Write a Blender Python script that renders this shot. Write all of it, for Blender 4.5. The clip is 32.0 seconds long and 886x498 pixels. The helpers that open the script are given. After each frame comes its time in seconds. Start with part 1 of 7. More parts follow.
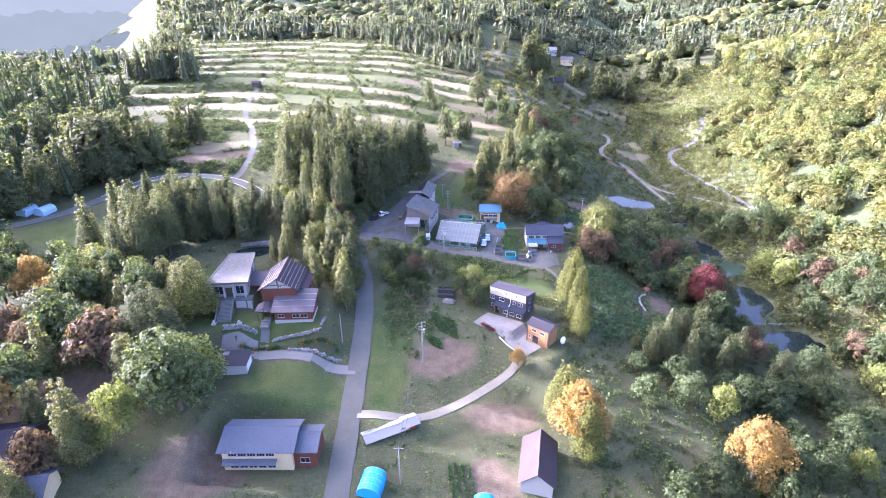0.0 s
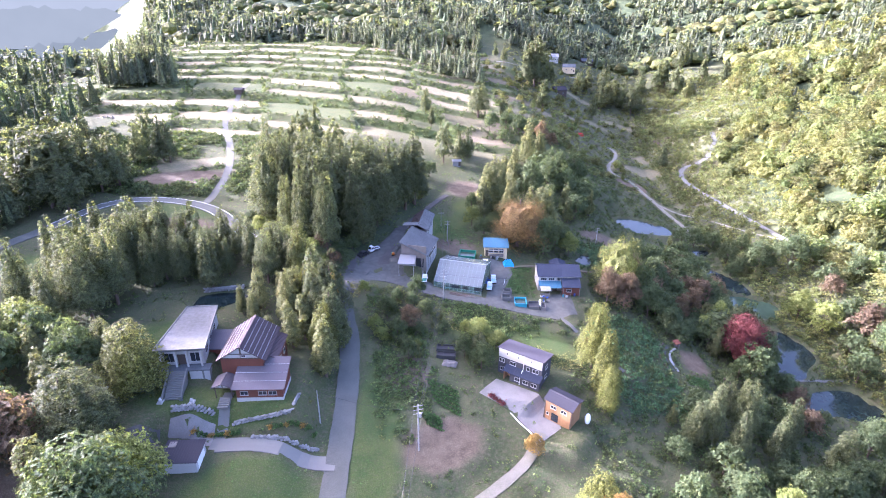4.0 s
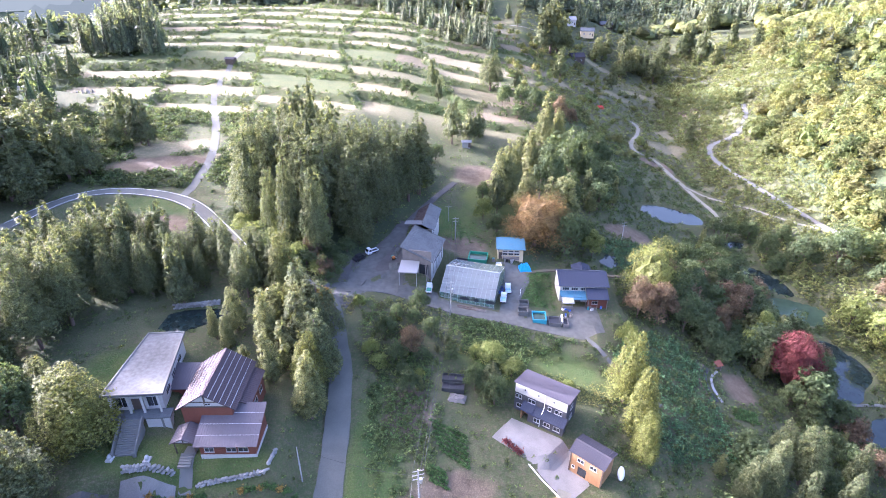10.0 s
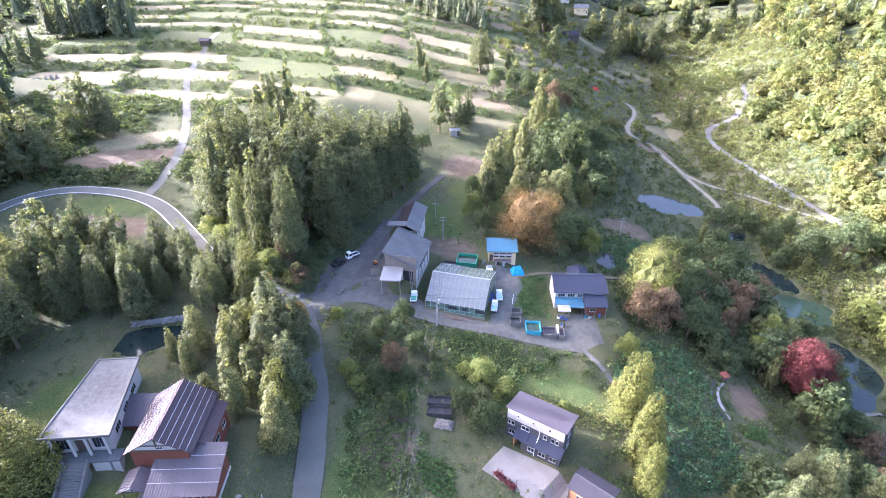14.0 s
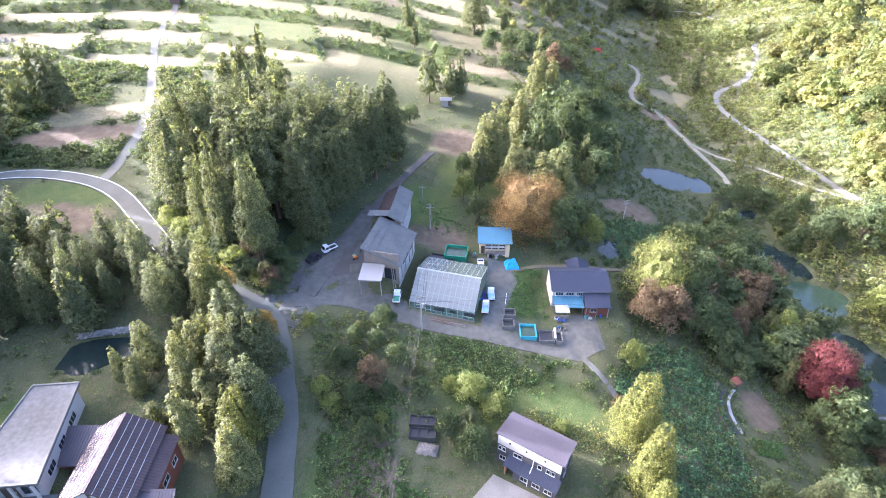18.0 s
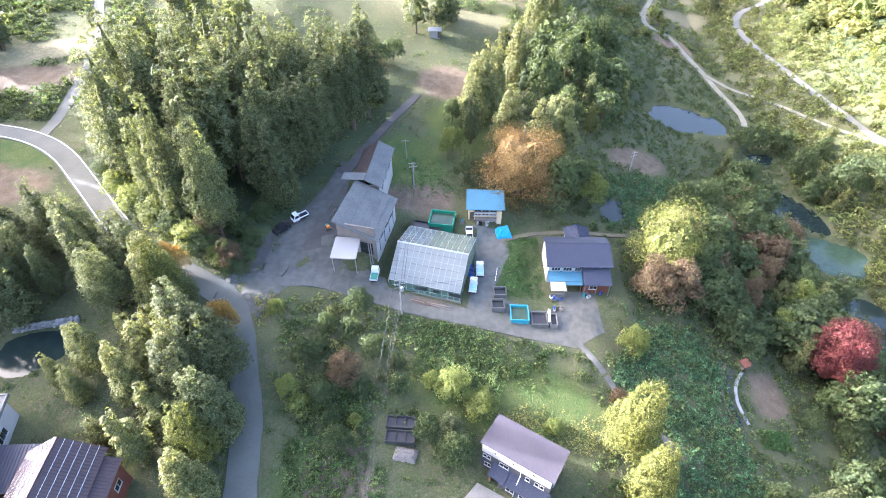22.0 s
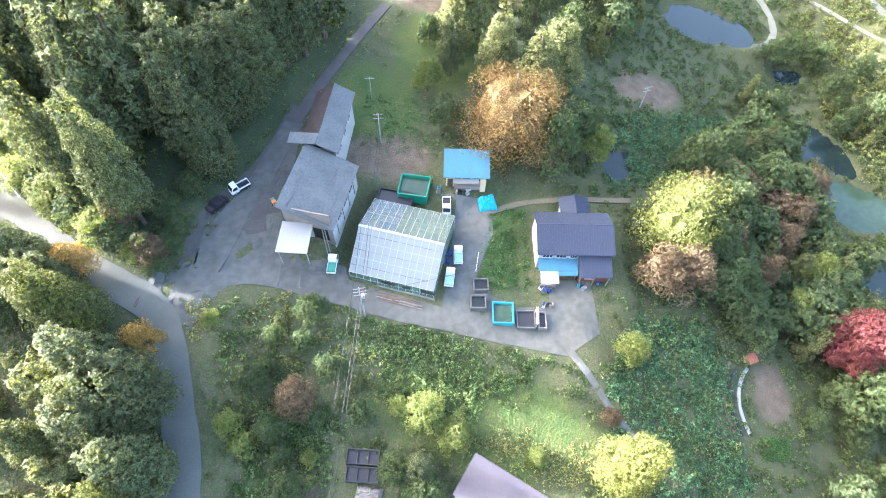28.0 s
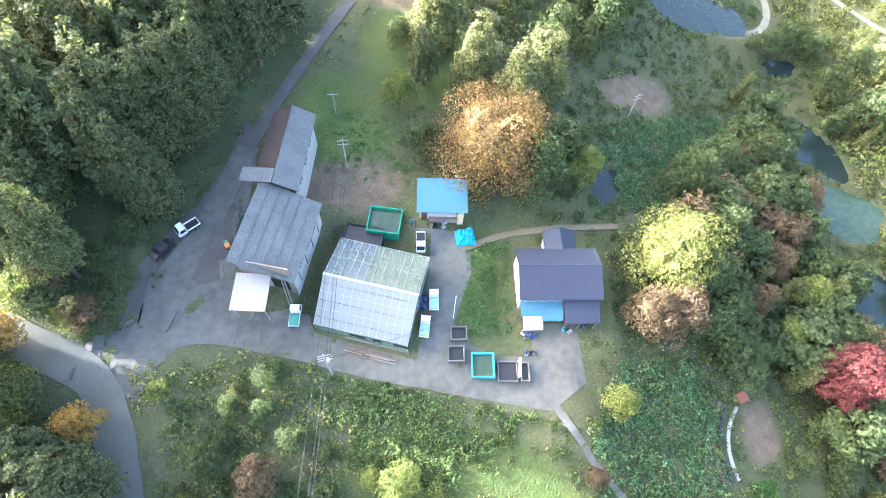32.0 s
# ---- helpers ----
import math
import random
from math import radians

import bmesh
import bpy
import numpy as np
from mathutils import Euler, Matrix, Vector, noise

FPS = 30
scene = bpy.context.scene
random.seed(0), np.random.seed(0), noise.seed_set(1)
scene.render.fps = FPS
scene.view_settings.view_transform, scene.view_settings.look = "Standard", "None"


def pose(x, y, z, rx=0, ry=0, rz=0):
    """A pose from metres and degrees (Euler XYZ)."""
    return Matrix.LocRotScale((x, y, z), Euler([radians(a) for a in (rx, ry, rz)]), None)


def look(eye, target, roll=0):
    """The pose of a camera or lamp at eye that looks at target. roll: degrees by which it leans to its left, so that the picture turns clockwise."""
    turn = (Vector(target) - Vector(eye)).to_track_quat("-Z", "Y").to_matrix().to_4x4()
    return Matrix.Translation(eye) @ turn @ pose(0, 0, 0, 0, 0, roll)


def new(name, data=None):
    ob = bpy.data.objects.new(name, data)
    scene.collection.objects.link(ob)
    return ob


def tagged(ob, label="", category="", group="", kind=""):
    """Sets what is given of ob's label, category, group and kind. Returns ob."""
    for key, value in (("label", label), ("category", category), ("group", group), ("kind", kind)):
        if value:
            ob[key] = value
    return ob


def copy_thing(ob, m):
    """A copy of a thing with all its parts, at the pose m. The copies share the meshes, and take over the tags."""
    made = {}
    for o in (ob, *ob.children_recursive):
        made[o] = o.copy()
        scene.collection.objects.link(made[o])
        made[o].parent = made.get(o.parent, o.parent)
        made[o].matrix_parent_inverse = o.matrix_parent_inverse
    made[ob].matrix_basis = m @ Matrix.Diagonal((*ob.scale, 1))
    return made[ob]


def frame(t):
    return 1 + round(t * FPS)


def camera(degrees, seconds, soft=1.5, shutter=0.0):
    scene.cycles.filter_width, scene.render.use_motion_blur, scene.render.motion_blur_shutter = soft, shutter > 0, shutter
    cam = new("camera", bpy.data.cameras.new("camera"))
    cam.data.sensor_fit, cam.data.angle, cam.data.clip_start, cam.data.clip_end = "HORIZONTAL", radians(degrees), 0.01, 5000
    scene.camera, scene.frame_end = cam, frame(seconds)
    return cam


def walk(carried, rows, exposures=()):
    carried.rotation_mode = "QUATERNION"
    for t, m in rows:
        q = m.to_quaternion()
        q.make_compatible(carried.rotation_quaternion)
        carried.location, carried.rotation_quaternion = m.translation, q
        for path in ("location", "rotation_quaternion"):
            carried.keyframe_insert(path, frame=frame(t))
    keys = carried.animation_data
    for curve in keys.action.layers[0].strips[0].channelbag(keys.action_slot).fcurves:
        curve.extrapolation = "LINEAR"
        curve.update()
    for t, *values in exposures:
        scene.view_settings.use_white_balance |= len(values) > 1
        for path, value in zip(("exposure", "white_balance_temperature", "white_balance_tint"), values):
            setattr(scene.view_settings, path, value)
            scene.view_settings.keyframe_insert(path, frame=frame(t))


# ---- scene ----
cam = camera(78.8, 32.0, 1.0)
PATH = [
    (0, (0.589, -0.99, 76.402), (0.582, 0.82, 75.552), -0.4),
    (0.5, (0.101, 2.802, 76.445), (0.096, 4.613, 75.597), -0.2),
    (1, (-0.128, 6.535, 76.517), (-0.127, 8.346, 75.668), -0.0),
    (1.5, (-0.451, 10.096, 76.591), (-0.454, 11.907, 75.743), 0.1),
    (2, (-0.851, 13.585, 76.669), (-0.842, 15.397, 75.822), 0.2),
    (2.5, (-1.196, 16.813, 76.756), (-1.178, 18.625, 75.909), 0.4),
    (3, (-1.29, 19.906, 76.874), (-1.276, 21.718, 76.028), 0.5),
    (3.5, (-1.272, 22.787, 76.976), (-1.253, 24.599, 76.132), 0.5),
    (5.5, (-1.549, 33.024, 77.455), (-1.531, 34.83, 76.596), 0.7),
    (6, (-1.574, 35.231, 77.533), (-1.548, 37.033, 76.665), 0.9),
    (6.5, (-1.442, 37.225, 77.614), (-1.415, 39.024, 76.74), 1.0),
    (7, (-1.312, 39.103, 77.682), (-1.287, 40.898, 76.799), 0.9),
    (7.5, (-1.294, 40.889, 77.66), (-1.274, 42.678, 76.765), 1.0),
    (8, (-1.343, 42.506, 77.591), (-1.331, 44.288, 76.684), 0.7),
    (8.5, (-1.247, 44.044, 77.525), (-1.258, 45.821, 76.608), 0.3),
    (9, (-1.156, 45.439, 77.484), (-1.166, 47.208, 76.552), 0.3),
    (9.5, (-1.028, 46.816, 77.448), (-1.035, 48.578, 76.501), 0.3),
    (10, (-0.817, 48.167, 77.402), (-0.829, 49.922, 76.443), 0.3),
    (10.5, (-0.592, 49.627, 77.39), (-0.6, 51.375, 76.418), 0.2),
    (11, (-0.557, 51.089, 77.384), (-0.535, 52.832, 76.403), 0.4),
    (11.5, (-0.462, 52.646, 77.376), (-0.432, 54.385, 76.388), 0.5),
    (12, (-0.385, 54.146, 77.393), (-0.361, 55.882, 76.4), 0.2),
    (12.5, (-0.229, 55.601, 77.422), (-0.201, 57.333, 76.422), 0.4),
    (13, (0.001, 57.198, 77.435), (0.027, 58.925, 76.426), 0.3),
    (13.5, (0.29, 58.834, 77.455), (0.305, 60.556, 76.438), 0.3),
    (14, (0.746, 60.42, 77.465), (0.761, 62.136, 76.439), 0.2),
    (14.5, (1.303, 62.138, 77.402), (1.312, 63.849, 76.366), 0.2),
    (16.5, (2.442, 69.48, 77.396), (2.447, 71.162, 76.314), 0.1),
    (17, (2.736, 71.238, 77.42), (2.747, 72.907, 76.319), 0.1),
    (17.5, (2.924, 73.141, 77.416), (2.937, 74.793, 76.288), 0.2),
    (18, (3.252, 75.173, 77.395), (3.277, 76.806, 76.24), 0.2),
    (18.5, (3.558, 77.219, 77.346), (3.587, 78.833, 76.165), 0.2),
    (19, (3.826, 79.303, 77.292), (3.863, 80.895, 76.082), 0.2),
    (19.5, (4.158, 81.314, 77.29), (4.199, 82.884, 76.05), 0.4),
    (20, (4.406, 83.297, 77.299), (4.436, 84.845, 76.032), 0.4),
    (20.5, (4.774, 85.298, 77.341), (4.811, 86.82, 76.043), 0.5),
    (21, (5.297, 87.341, 77.396), (5.324, 88.84, 76.072), 0.2),
    (21.5, (5.963, 89.35, 77.448), (5.994, 90.823, 76.097), -0.0),
    (22, (6.558, 91.214, 77.479), (6.583, 92.661, 76.098), 0.1),
    (22.5, (7.003, 93.108, 77.49), (7.041, 94.528, 76.082), 0.2),
    (23, (7.318, 95.264, 77.468), (7.354, 96.657, 76.033), 0.1),
    (23.5, (7.63, 97.494, 77.435), (7.669, 98.858, 75.974), 0.1),
    (24, (7.914, 99.685, 77.423), (7.948, 101.019, 75.934), 0.3),
    (24.5, (8.144, 101.924, 77.461), (8.177, 103.226, 75.943), 0.6),
    (25, (8.297, 104.344, 77.441), (8.347, 105.611, 75.894), 1.1),
    (25.5, (8.38, 106.729, 77.405), (8.44, 107.962, 75.832), 1.4),
    (27.5, (9.131, 115.218, 77.341), (9.199, 116.324, 75.676), 2.3),
    (28, (9.26, 117.329, 77.335), (9.333, 118.402, 75.649), 2.6),
    (28.5, (9.386, 119.462, 77.263), (9.452, 120.504, 75.557), 2.6),
    (29, (9.586, 121.501, 77.254), (9.659, 122.508, 75.528), 3.1),
    (29.5, (9.766, 123.488, 77.263), (9.833, 124.463, 75.518), 3.0),
    (30, (9.931, 125.467, 77.284), (10.001, 126.41, 75.522), 3.1),
    (30.5, (10.165, 127.498, 77.34), (10.234, 128.428, 75.571), 3.2),
    (31, (10.399, 129.449, 77.383), (10.464, 130.381, 75.615), 2.9),
    (31.5, (10.538, 131.195, 77.431), (10.624, 132.129, 75.664), 4.2),
    (32, (10.577, 132.665, 77.472), (10.724, 133.595, 75.707), 6.3),
]
walk(cam, [(t, look(eye, target, roll)) for t, eye, target, roll in PATH],
     [(0.0, 3.36, 5130, 38), (6.0, 3.38, 5130, 37), (13.0, 3.4, 5220, 30), (19.0, 3.52, 5410, 24), (25.0, 3.88, 5500, 14), (32.0, 4.06, 5520, 11)])

# ---- sky and sun: low sun ahead and to the left, clear autumn air ----
SUN_TO = Vector((-0.93, 0.36, 0.0)).normalized()
SUN_UP = radians(19)
world = bpy.data.worlds.new("world")
scene.world = world
world.use_nodes = True
sky = world.node_tree.nodes.new("ShaderNodeTexSky")
sky.sky_type = "NISHITA"
sky.sun_disc = False
sky.sun_elevation = SUN_UP
sky.sun_rotation = math.atan2(SUN_TO.x, SUN_TO.y)
sky.air_density, sky.dust_density, sky.ozone_density = 0.9, 9.0, 0.2
bg = world.node_tree.nodes["Background"]
world.node_tree.links.new(sky.outputs[0], bg.inputs[0])
bg.inputs[1].default_value = 0.15
sun = new("sun", bpy.data.lights.new("sun", "SUN"))
sun.data.energy, sun.data.angle, sun.data.color = 3.5, radians(0.6), (1.0, 0.915, 0.87)
sun.matrix_world = look((0, 0, 0), -(SUN_TO * math.cos(SUN_UP) + Vector((0, 0, math.sin(SUN_UP)))))

# ---- materials ----
def mat(name, base, rough=0.7, metal=0.0, vary=None, scale=1.0, amount=0.5, fine=12.0, bump=0.0, bump_scale=30.0, spec=0.3, island=0.0, per_object=0.0, stripe=None):
    """Procedural surface: base colour mixed with a second one by coarse and fine noise, with relief.
    stripe: (axis, period, depth) adds standing seams or ribs as relief."""
    m = bpy.data.materials.new(name)
    m.use_nodes = True
    n, l = m.node_tree.nodes, m.node_tree.links
    p = n["Principled BSDF"]
    p.inputs["Roughness"].default_value, p.inputs["Metallic"].default_value = rough, metal
    p.inputs["Specular IOR Level"].default_value = spec
    co = n.new("ShaderNodeTexCoord")
    vary = vary or tuple(c * 0.6 for c in base)
    a = n.new("ShaderNodeTexNoise")
    a.inputs["Scale"].default_value, a.inputs["Detail"].default_value = scale, 5
    b = n.new("ShaderNodeTexNoise")
    b.inputs["Scale"].default_value, b.inputs["Detail"].default_value = scale * fine, 3
    l.new(co.outputs["Object"], a.inputs["Vector"]), l.new(co.outputs["Object"], b.inputs["Vector"])
    add = n.new("ShaderNodeMath")
    add.operation = "ADD"
    l.new(a.outputs["Fac"], add.inputs[0]), l.new(b.outputs["Fac"], add.inputs[1])
    ramp = n.new("ShaderNodeMapRange")
    ramp.inputs["From Min"].default_value, ramp.inputs["From Max"].default_value = 0.75, 1.25
    ramp.inputs["To Max"].default_value = amount
    l.new(add.outputs[0], ramp.inputs["Value"])
    mix = n.new("ShaderNodeMix")
    mix.data_type = "RGBA"
    mix.inputs["A"].default_value, mix.inputs["B"].default_value = (*base, 1), (*vary, 1)
    l.new(ramp.outputs[0], mix.inputs["Factor"])
    out = mix.outputs["Result"]
    for weight, node, socket in ((island, "ShaderNodeNewGeometry", "Random Per Island"), (per_object, "ShaderNodeObjectInfo", "Random")):
        if weight:
            r = n.new(node)
            k = n.new("ShaderNodeMapRange")
            k.inputs["To Min"].default_value, k.inputs["To Max"].default_value = 1 - weight, 1 + weight
            l.new(r.outputs[socket], k.inputs["Value"])
            hs = n.new("ShaderNodeHueSaturation")
            l.new(k.outputs[0], hs.inputs["Value"]), l.new(out, hs.inputs["Color"])
            out = hs.outputs["Color"]
    l.new(out, p.inputs["Base Color"])
    height = None
    if bump:
        bn = n.new("ShaderNodeTexNoise")
        bn.inputs["Scale"].default_value, bn.inputs["Detail"].default_value = bump_scale, 4
        l.new(co.outputs["Object"], bn.inputs["Vector"])
        height = bn.outputs["Fac"]
    if bump:
        bp = n.new("ShaderNodeBump")
        bp.inputs["Strength"].default_value, bp.inputs["Distance"].default_value = bump, 0.05
        l.new(height, bp.inputs["Height"]), l.new(bp.outputs[0], p.inputs["Normal"])
    return m


def leaf_mat(name, base, vary, through_it=0.4, island=0.25, per_object=0.15, cells=8.0, crown=0.0):
    """Foliage: matt leaves that let some light through; leaf by leaf, and tree by tree, a little different.
    cells: leaf tufts a metre; crown: how far the crowns of one wood differ from each other."""
    m = mat(name, base, 0.65, 0, vary, 0.35, 0.8, 6.0, spec=0.15, island=island, per_object=per_object)
    n, l = m.node_tree.nodes, m.node_tree.links
    p = n["Principled BSDF"]
    src = p.inputs["Base Color"].links[0].from_socket

    def ranged(v, lo, hi, a, b):
        k = n.new("ShaderNodeMapRange")
        for key, val in (("From Min", lo), ("From Max", hi), ("To Min", a), ("To Max", b)):
            k.inputs[key].default_value = val
        l.new(v, k.inputs["Value"])
        return k.outputs[0]

    co = n.new("ShaderNodeTexCoord")
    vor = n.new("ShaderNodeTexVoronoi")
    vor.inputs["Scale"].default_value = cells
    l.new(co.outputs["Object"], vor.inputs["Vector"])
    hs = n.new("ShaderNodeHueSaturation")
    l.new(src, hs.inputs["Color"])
    # shade between tufts put into the colour: bright middles, dark edges, matching the bump
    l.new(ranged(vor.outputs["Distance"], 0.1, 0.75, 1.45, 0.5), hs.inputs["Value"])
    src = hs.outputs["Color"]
    if crown:
        at = n.new("ShaderNodeAttribute")
        at.attribute_name = "crown"
        hc = n.new("ShaderNodeHueSaturation")
        l.new(src, hc.inputs["Color"])
        l.new(ranged(at.outputs["Fac"], 0, 1, 1 - crown, 1 + crown), hc.inputs["Value"])
        wrap = n.new("ShaderNodeMath")
        wrap.operation = "FRACT"
        times = n.new("ShaderNodeMath")
        times.operation = "MULTIPLY"
        times.inputs[1].default_value = 7.3
        l.new(at.outputs["Fac"], times.inputs[0]), l.new(times.outputs[0], wrap.inputs[0])
        l.new(ranged(wrap.outputs[0], 0, 1, 0.5 - crown * .07, 0.5 + crown * .07), hc.inputs["Hue"])
        src = hc.outputs["Color"]
    l.new(src, p.inputs["Base Color"])
    bp = n.new("ShaderNodeBump")
    bp.inputs["Strength"].default_value, bp.inputs["Distance"].default_value = 0.5, 0.12
    bp.invert = True
    l.new(vor.outputs["Distance"], bp.inputs["Height"]), l.new(bp.outputs[0], p.inputs["Normal"])
    t = n.new("ShaderNodeBsdfTranslucent")
    warm = n.new("ShaderNodeMix")
    warm.data_type, warm.blend_type = "RGBA", "MULTIPLY"
    warm.inputs["Factor"].default_value = 1
    warm.inputs["B"].default_value = (1.4, 1.35, 0.65, 1)
    l.new(src, warm.inputs["A"]), l.new(warm.outputs["Result"], t.inputs["Color"])
    mx = n.new("ShaderNodeMixShader")
    mx.inputs[0].default_value = through_it
    l.new(p.outputs[0], mx.inputs[1]), l.new(t.outputs[0], mx.inputs[2])
    l.new(mx.outputs[0], n["Material Output"].inputs["Surface"])
    return m


def ground_mat():
    """Meadow, bare soil, straw-coloured terraces and green banks, told apart by masks on the sheet."""
    m = bpy.data.materials.new("ground")
    m.use_nodes = True
    n, l = m.node_tree.nodes, m.node_tree.links
    p = n["Principled BSDF"]
    p.inputs["Roughness"].default_value, p.inputs["Specular IOR Level"].default_value = 0.95, 0.1
    co = n.new("ShaderNodeTexCoord")

    def nz(scale, detail=5):
        a = n.new("ShaderNodeTexNoise")
        a.inputs["Scale"].default_value, a.inputs["Detail"].default_value = scale, detail
        l.new(co.outputs["Object"], a.inputs["Vector"])
        return a.outputs["Fac"]

    def rng(v, a, b):
        k = n.new("ShaderNodeMapRange")
        k.inputs["From Min"].default_value, k.inputs["From Max"].default_value = a, b
        l.new(v, k.inputs["Value"])
        return k.outputs[0]

    def mixc(f, a, b):
        k = n.new("ShaderNodeMix")
        k.data_type = "RGBA"
        l.new(f, k.inputs["Factor"])
        for sock, v in (("A", a), ("B", b)):
            if isinstance(v, tuple):
                k.inputs[sock].default_value = (*v, 1)
            else:
                l.new(v, k.inputs[sock])
        return k.outputs["Result"]

    def mask(name):
        a = n.new("ShaderNodeAttribute")
        a.attribute_name = name
        return a.outputs["Fac"]

    rough_grass = mixc(rng(nz(0.12), .35, .65), (0.058, 0.075, 0.033), (0.088, 0.097, 0.044))
    rough_grass = mixc(rng(nz(1.4), .45, .7), rough_grass, (0.105, 0.096, 0.058))
    lawn = mixc(rng(nz(0.25), .35, .65), (0.056, 0.09, 0.027), (0.09, 0.11, 0.034))
    lawn = mixc(rng(nz(2.2), .5, .75), lawn, (0.1, 0.105, 0.048))
    soil = mixc(rng(nz(0.5), .3, .7), (0.105, 0.08, 0.055), (0.16, 0.13, 0.09))
    straw = mixc(rng(nz(0.08), .35, .65), (0.19, 0.168, 0.1), (0.14, 0.135, 0.072))
    straw = mixc(rng(nz(1.1), .45, .7), straw, (0.215, 0.188, 0.118))
    c = mixc(mask("lawn"), rough_grass, lawn)
    c = mixc(mask("straw"), c, straw)
    c = mixc(mask("soil"), c, soil)
    under = mixc(rng(nz(0.15), .35, .65), (0.05, 0.068, 0.034), (0.075, 0.095, 0.045))
    c = mixc(mask("wood"), c, under)
    # leafy speckle at hand size, over broad tufts
    vor = n.new("ShaderNodeTexVoronoi")
    vor.inputs["Scale"].default_value = 4.2
    l.new(co.outputs["Object"], vor.inputs["Vector"])
    hs = n.new("ShaderNodeHueSaturation")
    val = n.new("ShaderNodeMapRange")
    val.inputs["From Max"].default_value, val.inputs["To Min"].default_value, val.inputs["To Max"].default_value = 0.6, 1.2, 0.78
    l.new(vor.outputs["Distance"], val.inputs["Value"])
    l.new(val.outputs[0], hs.inputs["Value"]), l.new(c, hs.inputs["Color"])
    l.new(hs.outputs["Color"], p.inputs["Base Color"])
    bp = n.new("ShaderNodeBump")
    bp.inputs["Strength"].default_value, bp.inputs["Distance"].default_value = 0.8, 0.3
    l.new(nz(3.5, 6), bp.inputs["Height"]), l.new(bp.outputs[0], p.inputs["Normal"])
    return m


def water_mat(name, deep):
    m = mat(name, deep, 0.06, 0, tuple(c * 1.6 for c in deep), 0.1, 0.6, 8, bump=0.06, bump_scale=3, spec=0.3)
    return m


def glass_mat(name, tint=(0.75, 0.85, 0.82), rough=0.08, clear=0.6):
    m = bpy.data.materials.new(name)
    m.use_nodes = True
    n, l = m.node_tree.nodes, m.node_tree.links
    p = n["Principled BSDF"]
    p.inputs["Base Color"].default_value = (*tint, 1)
    p.inputs["Roughness"].default_value = rough
    t = n.new("ShaderNodeBsdfTransparent")
    t.inputs["Color"].default_value = (0.9, 0.95, 0.94, 1)
    mx = n.new("ShaderNodeMixShader")
    mx.inputs[0].default_value = clear
    l.new(p.outputs[0], mx.inputs[1]), l.new(t.outputs[0], mx.inputs[2])
    l.new(mx.outputs[0], n["Material Output"].inputs["Surface"])
    return m


M_GROUND = ground_mat()
M_ASPHALT = mat("asphalt", (0.101, 0.105, 0.09), 0.9, 0, (0.065, 0.069, 0.058), 0.25, 0.7, 20, 0.4, 40)
M_CONCRETE = mat("concrete", (0.14, 0.142, 0.128), 0.9, 0, (0.13, 0.127, 0.12), 0.18, 0.8, 14, 0.3, 20)
M_YARD = mat("yard_concrete", (0.101, 0.102, 0.09), 0.9, 0, (0.056, 0.057, 0.049), 0.13, 0.85, 6, 0.15, 9)
M_BASIN = mat("dark_basin_concrete", (0.05, 0.052, 0.05), 0.9, 0, (0.028, 0.029, 0.027), 0.8, 0.8, 8, 0.3, 14)
M_CONC_OLD = mat("old_concrete", (0.13, 0.127, 0.12), 0.9, 0, (0.075, 0.073, 0.068), 0.8, 0.8, 8, 0.3, 14)
M_GRAVEL = mat("gravel", (0.2, 0.193, 0.18), 0.95, 0, (0.125, 0.12, 0.11), 0.4, 0.8, 18, 0.8, 12)
M_WET = mat("dark_asphalt", (0.08, 0.075, 0.068), 0.85, 0, (0.05, 0.047, 0.043), 0.5, 0.8, 12, 0.5, 14)
M_SOIL = mat("earth", (0.1, 0.08, 0.06), 0.95, 0, (0.14, 0.13, 0.07), 0.4, 0.8, 10, 0.6, 8)
M_TRACK = mat("track", (0.19, 0.178, 0.145), 0.95, 0, (0.12, 0.122, 0.08), 0.3, 0.8, 14, 0.6, 10)
M_PAINT = mat("white_paint", (0.75, 0.75, 0.72), 0.7, 0, (0.6, 0.6, 0.57), 0.6, 0.6)
M_ROOF_GREY = mat("grey_sheet_roof", (0.12, 0.13, 0.13), 0.6, 0.1, (0.075, 0.081, 0.082), 0.35, 0.8, 9, 0.1, 10, spec=0.12)
M_ROOF_NAVY = mat("navy_metal_roof", (0.036, 0.043, 0.066), 0.6, 0.1, (0.03, 0.037, 0.055), 0.3, 0.6, 9, spec=0.12)
M_ROOF_BROWN = mat("brown_metal_roof", (0.066, 0.052, 0.055), 0.62, 0.1, (0.042, 0.035, 0.038), 0.3, 0.6, 9, spec=0.12)
M_ROOF_BLUE = mat("blue_sheet_roof", (0.05, 0.155, 0.23), 0.6, 0.1, (0.06, 0.12, 0.155), 0.5, 0.7, 8)
M_ROOF_DARK = mat("dark_roof", (0.035, 0.034, 0.042), 0.7, 0.0, (0.035, 0.033, 0.04), 0.4, 0.6, 9, spec=0.12)
M_ROOF_DARKBROWN = mat("rusty_dark_roof", (0.075, 0.06, 0.052), 0.8, 0.0, (0.055, 0.045, 0.04), 0.8, 0.8, 9, spec=0.12)
M_WOOD_RED = mat("red_brown_boards", (0.135, 0.05, 0.032), 0.7, 0, (0.1, 0.038, 0.022), 0.8, 0.7, 10)
M_WOOD_ORANGE = mat("orange_wood_wall", (0.29, 0.165, 0.075), 0.75, 0, (0.2, 0.105, 0.047), 0.8, 0.7, 10)
M_WOOD_DARK = mat("dark_wood", (0.085, 0.065, 0.05), 0.8, 0, (0.05, 0.04, 0.032), 0.8, 0.7, 10)
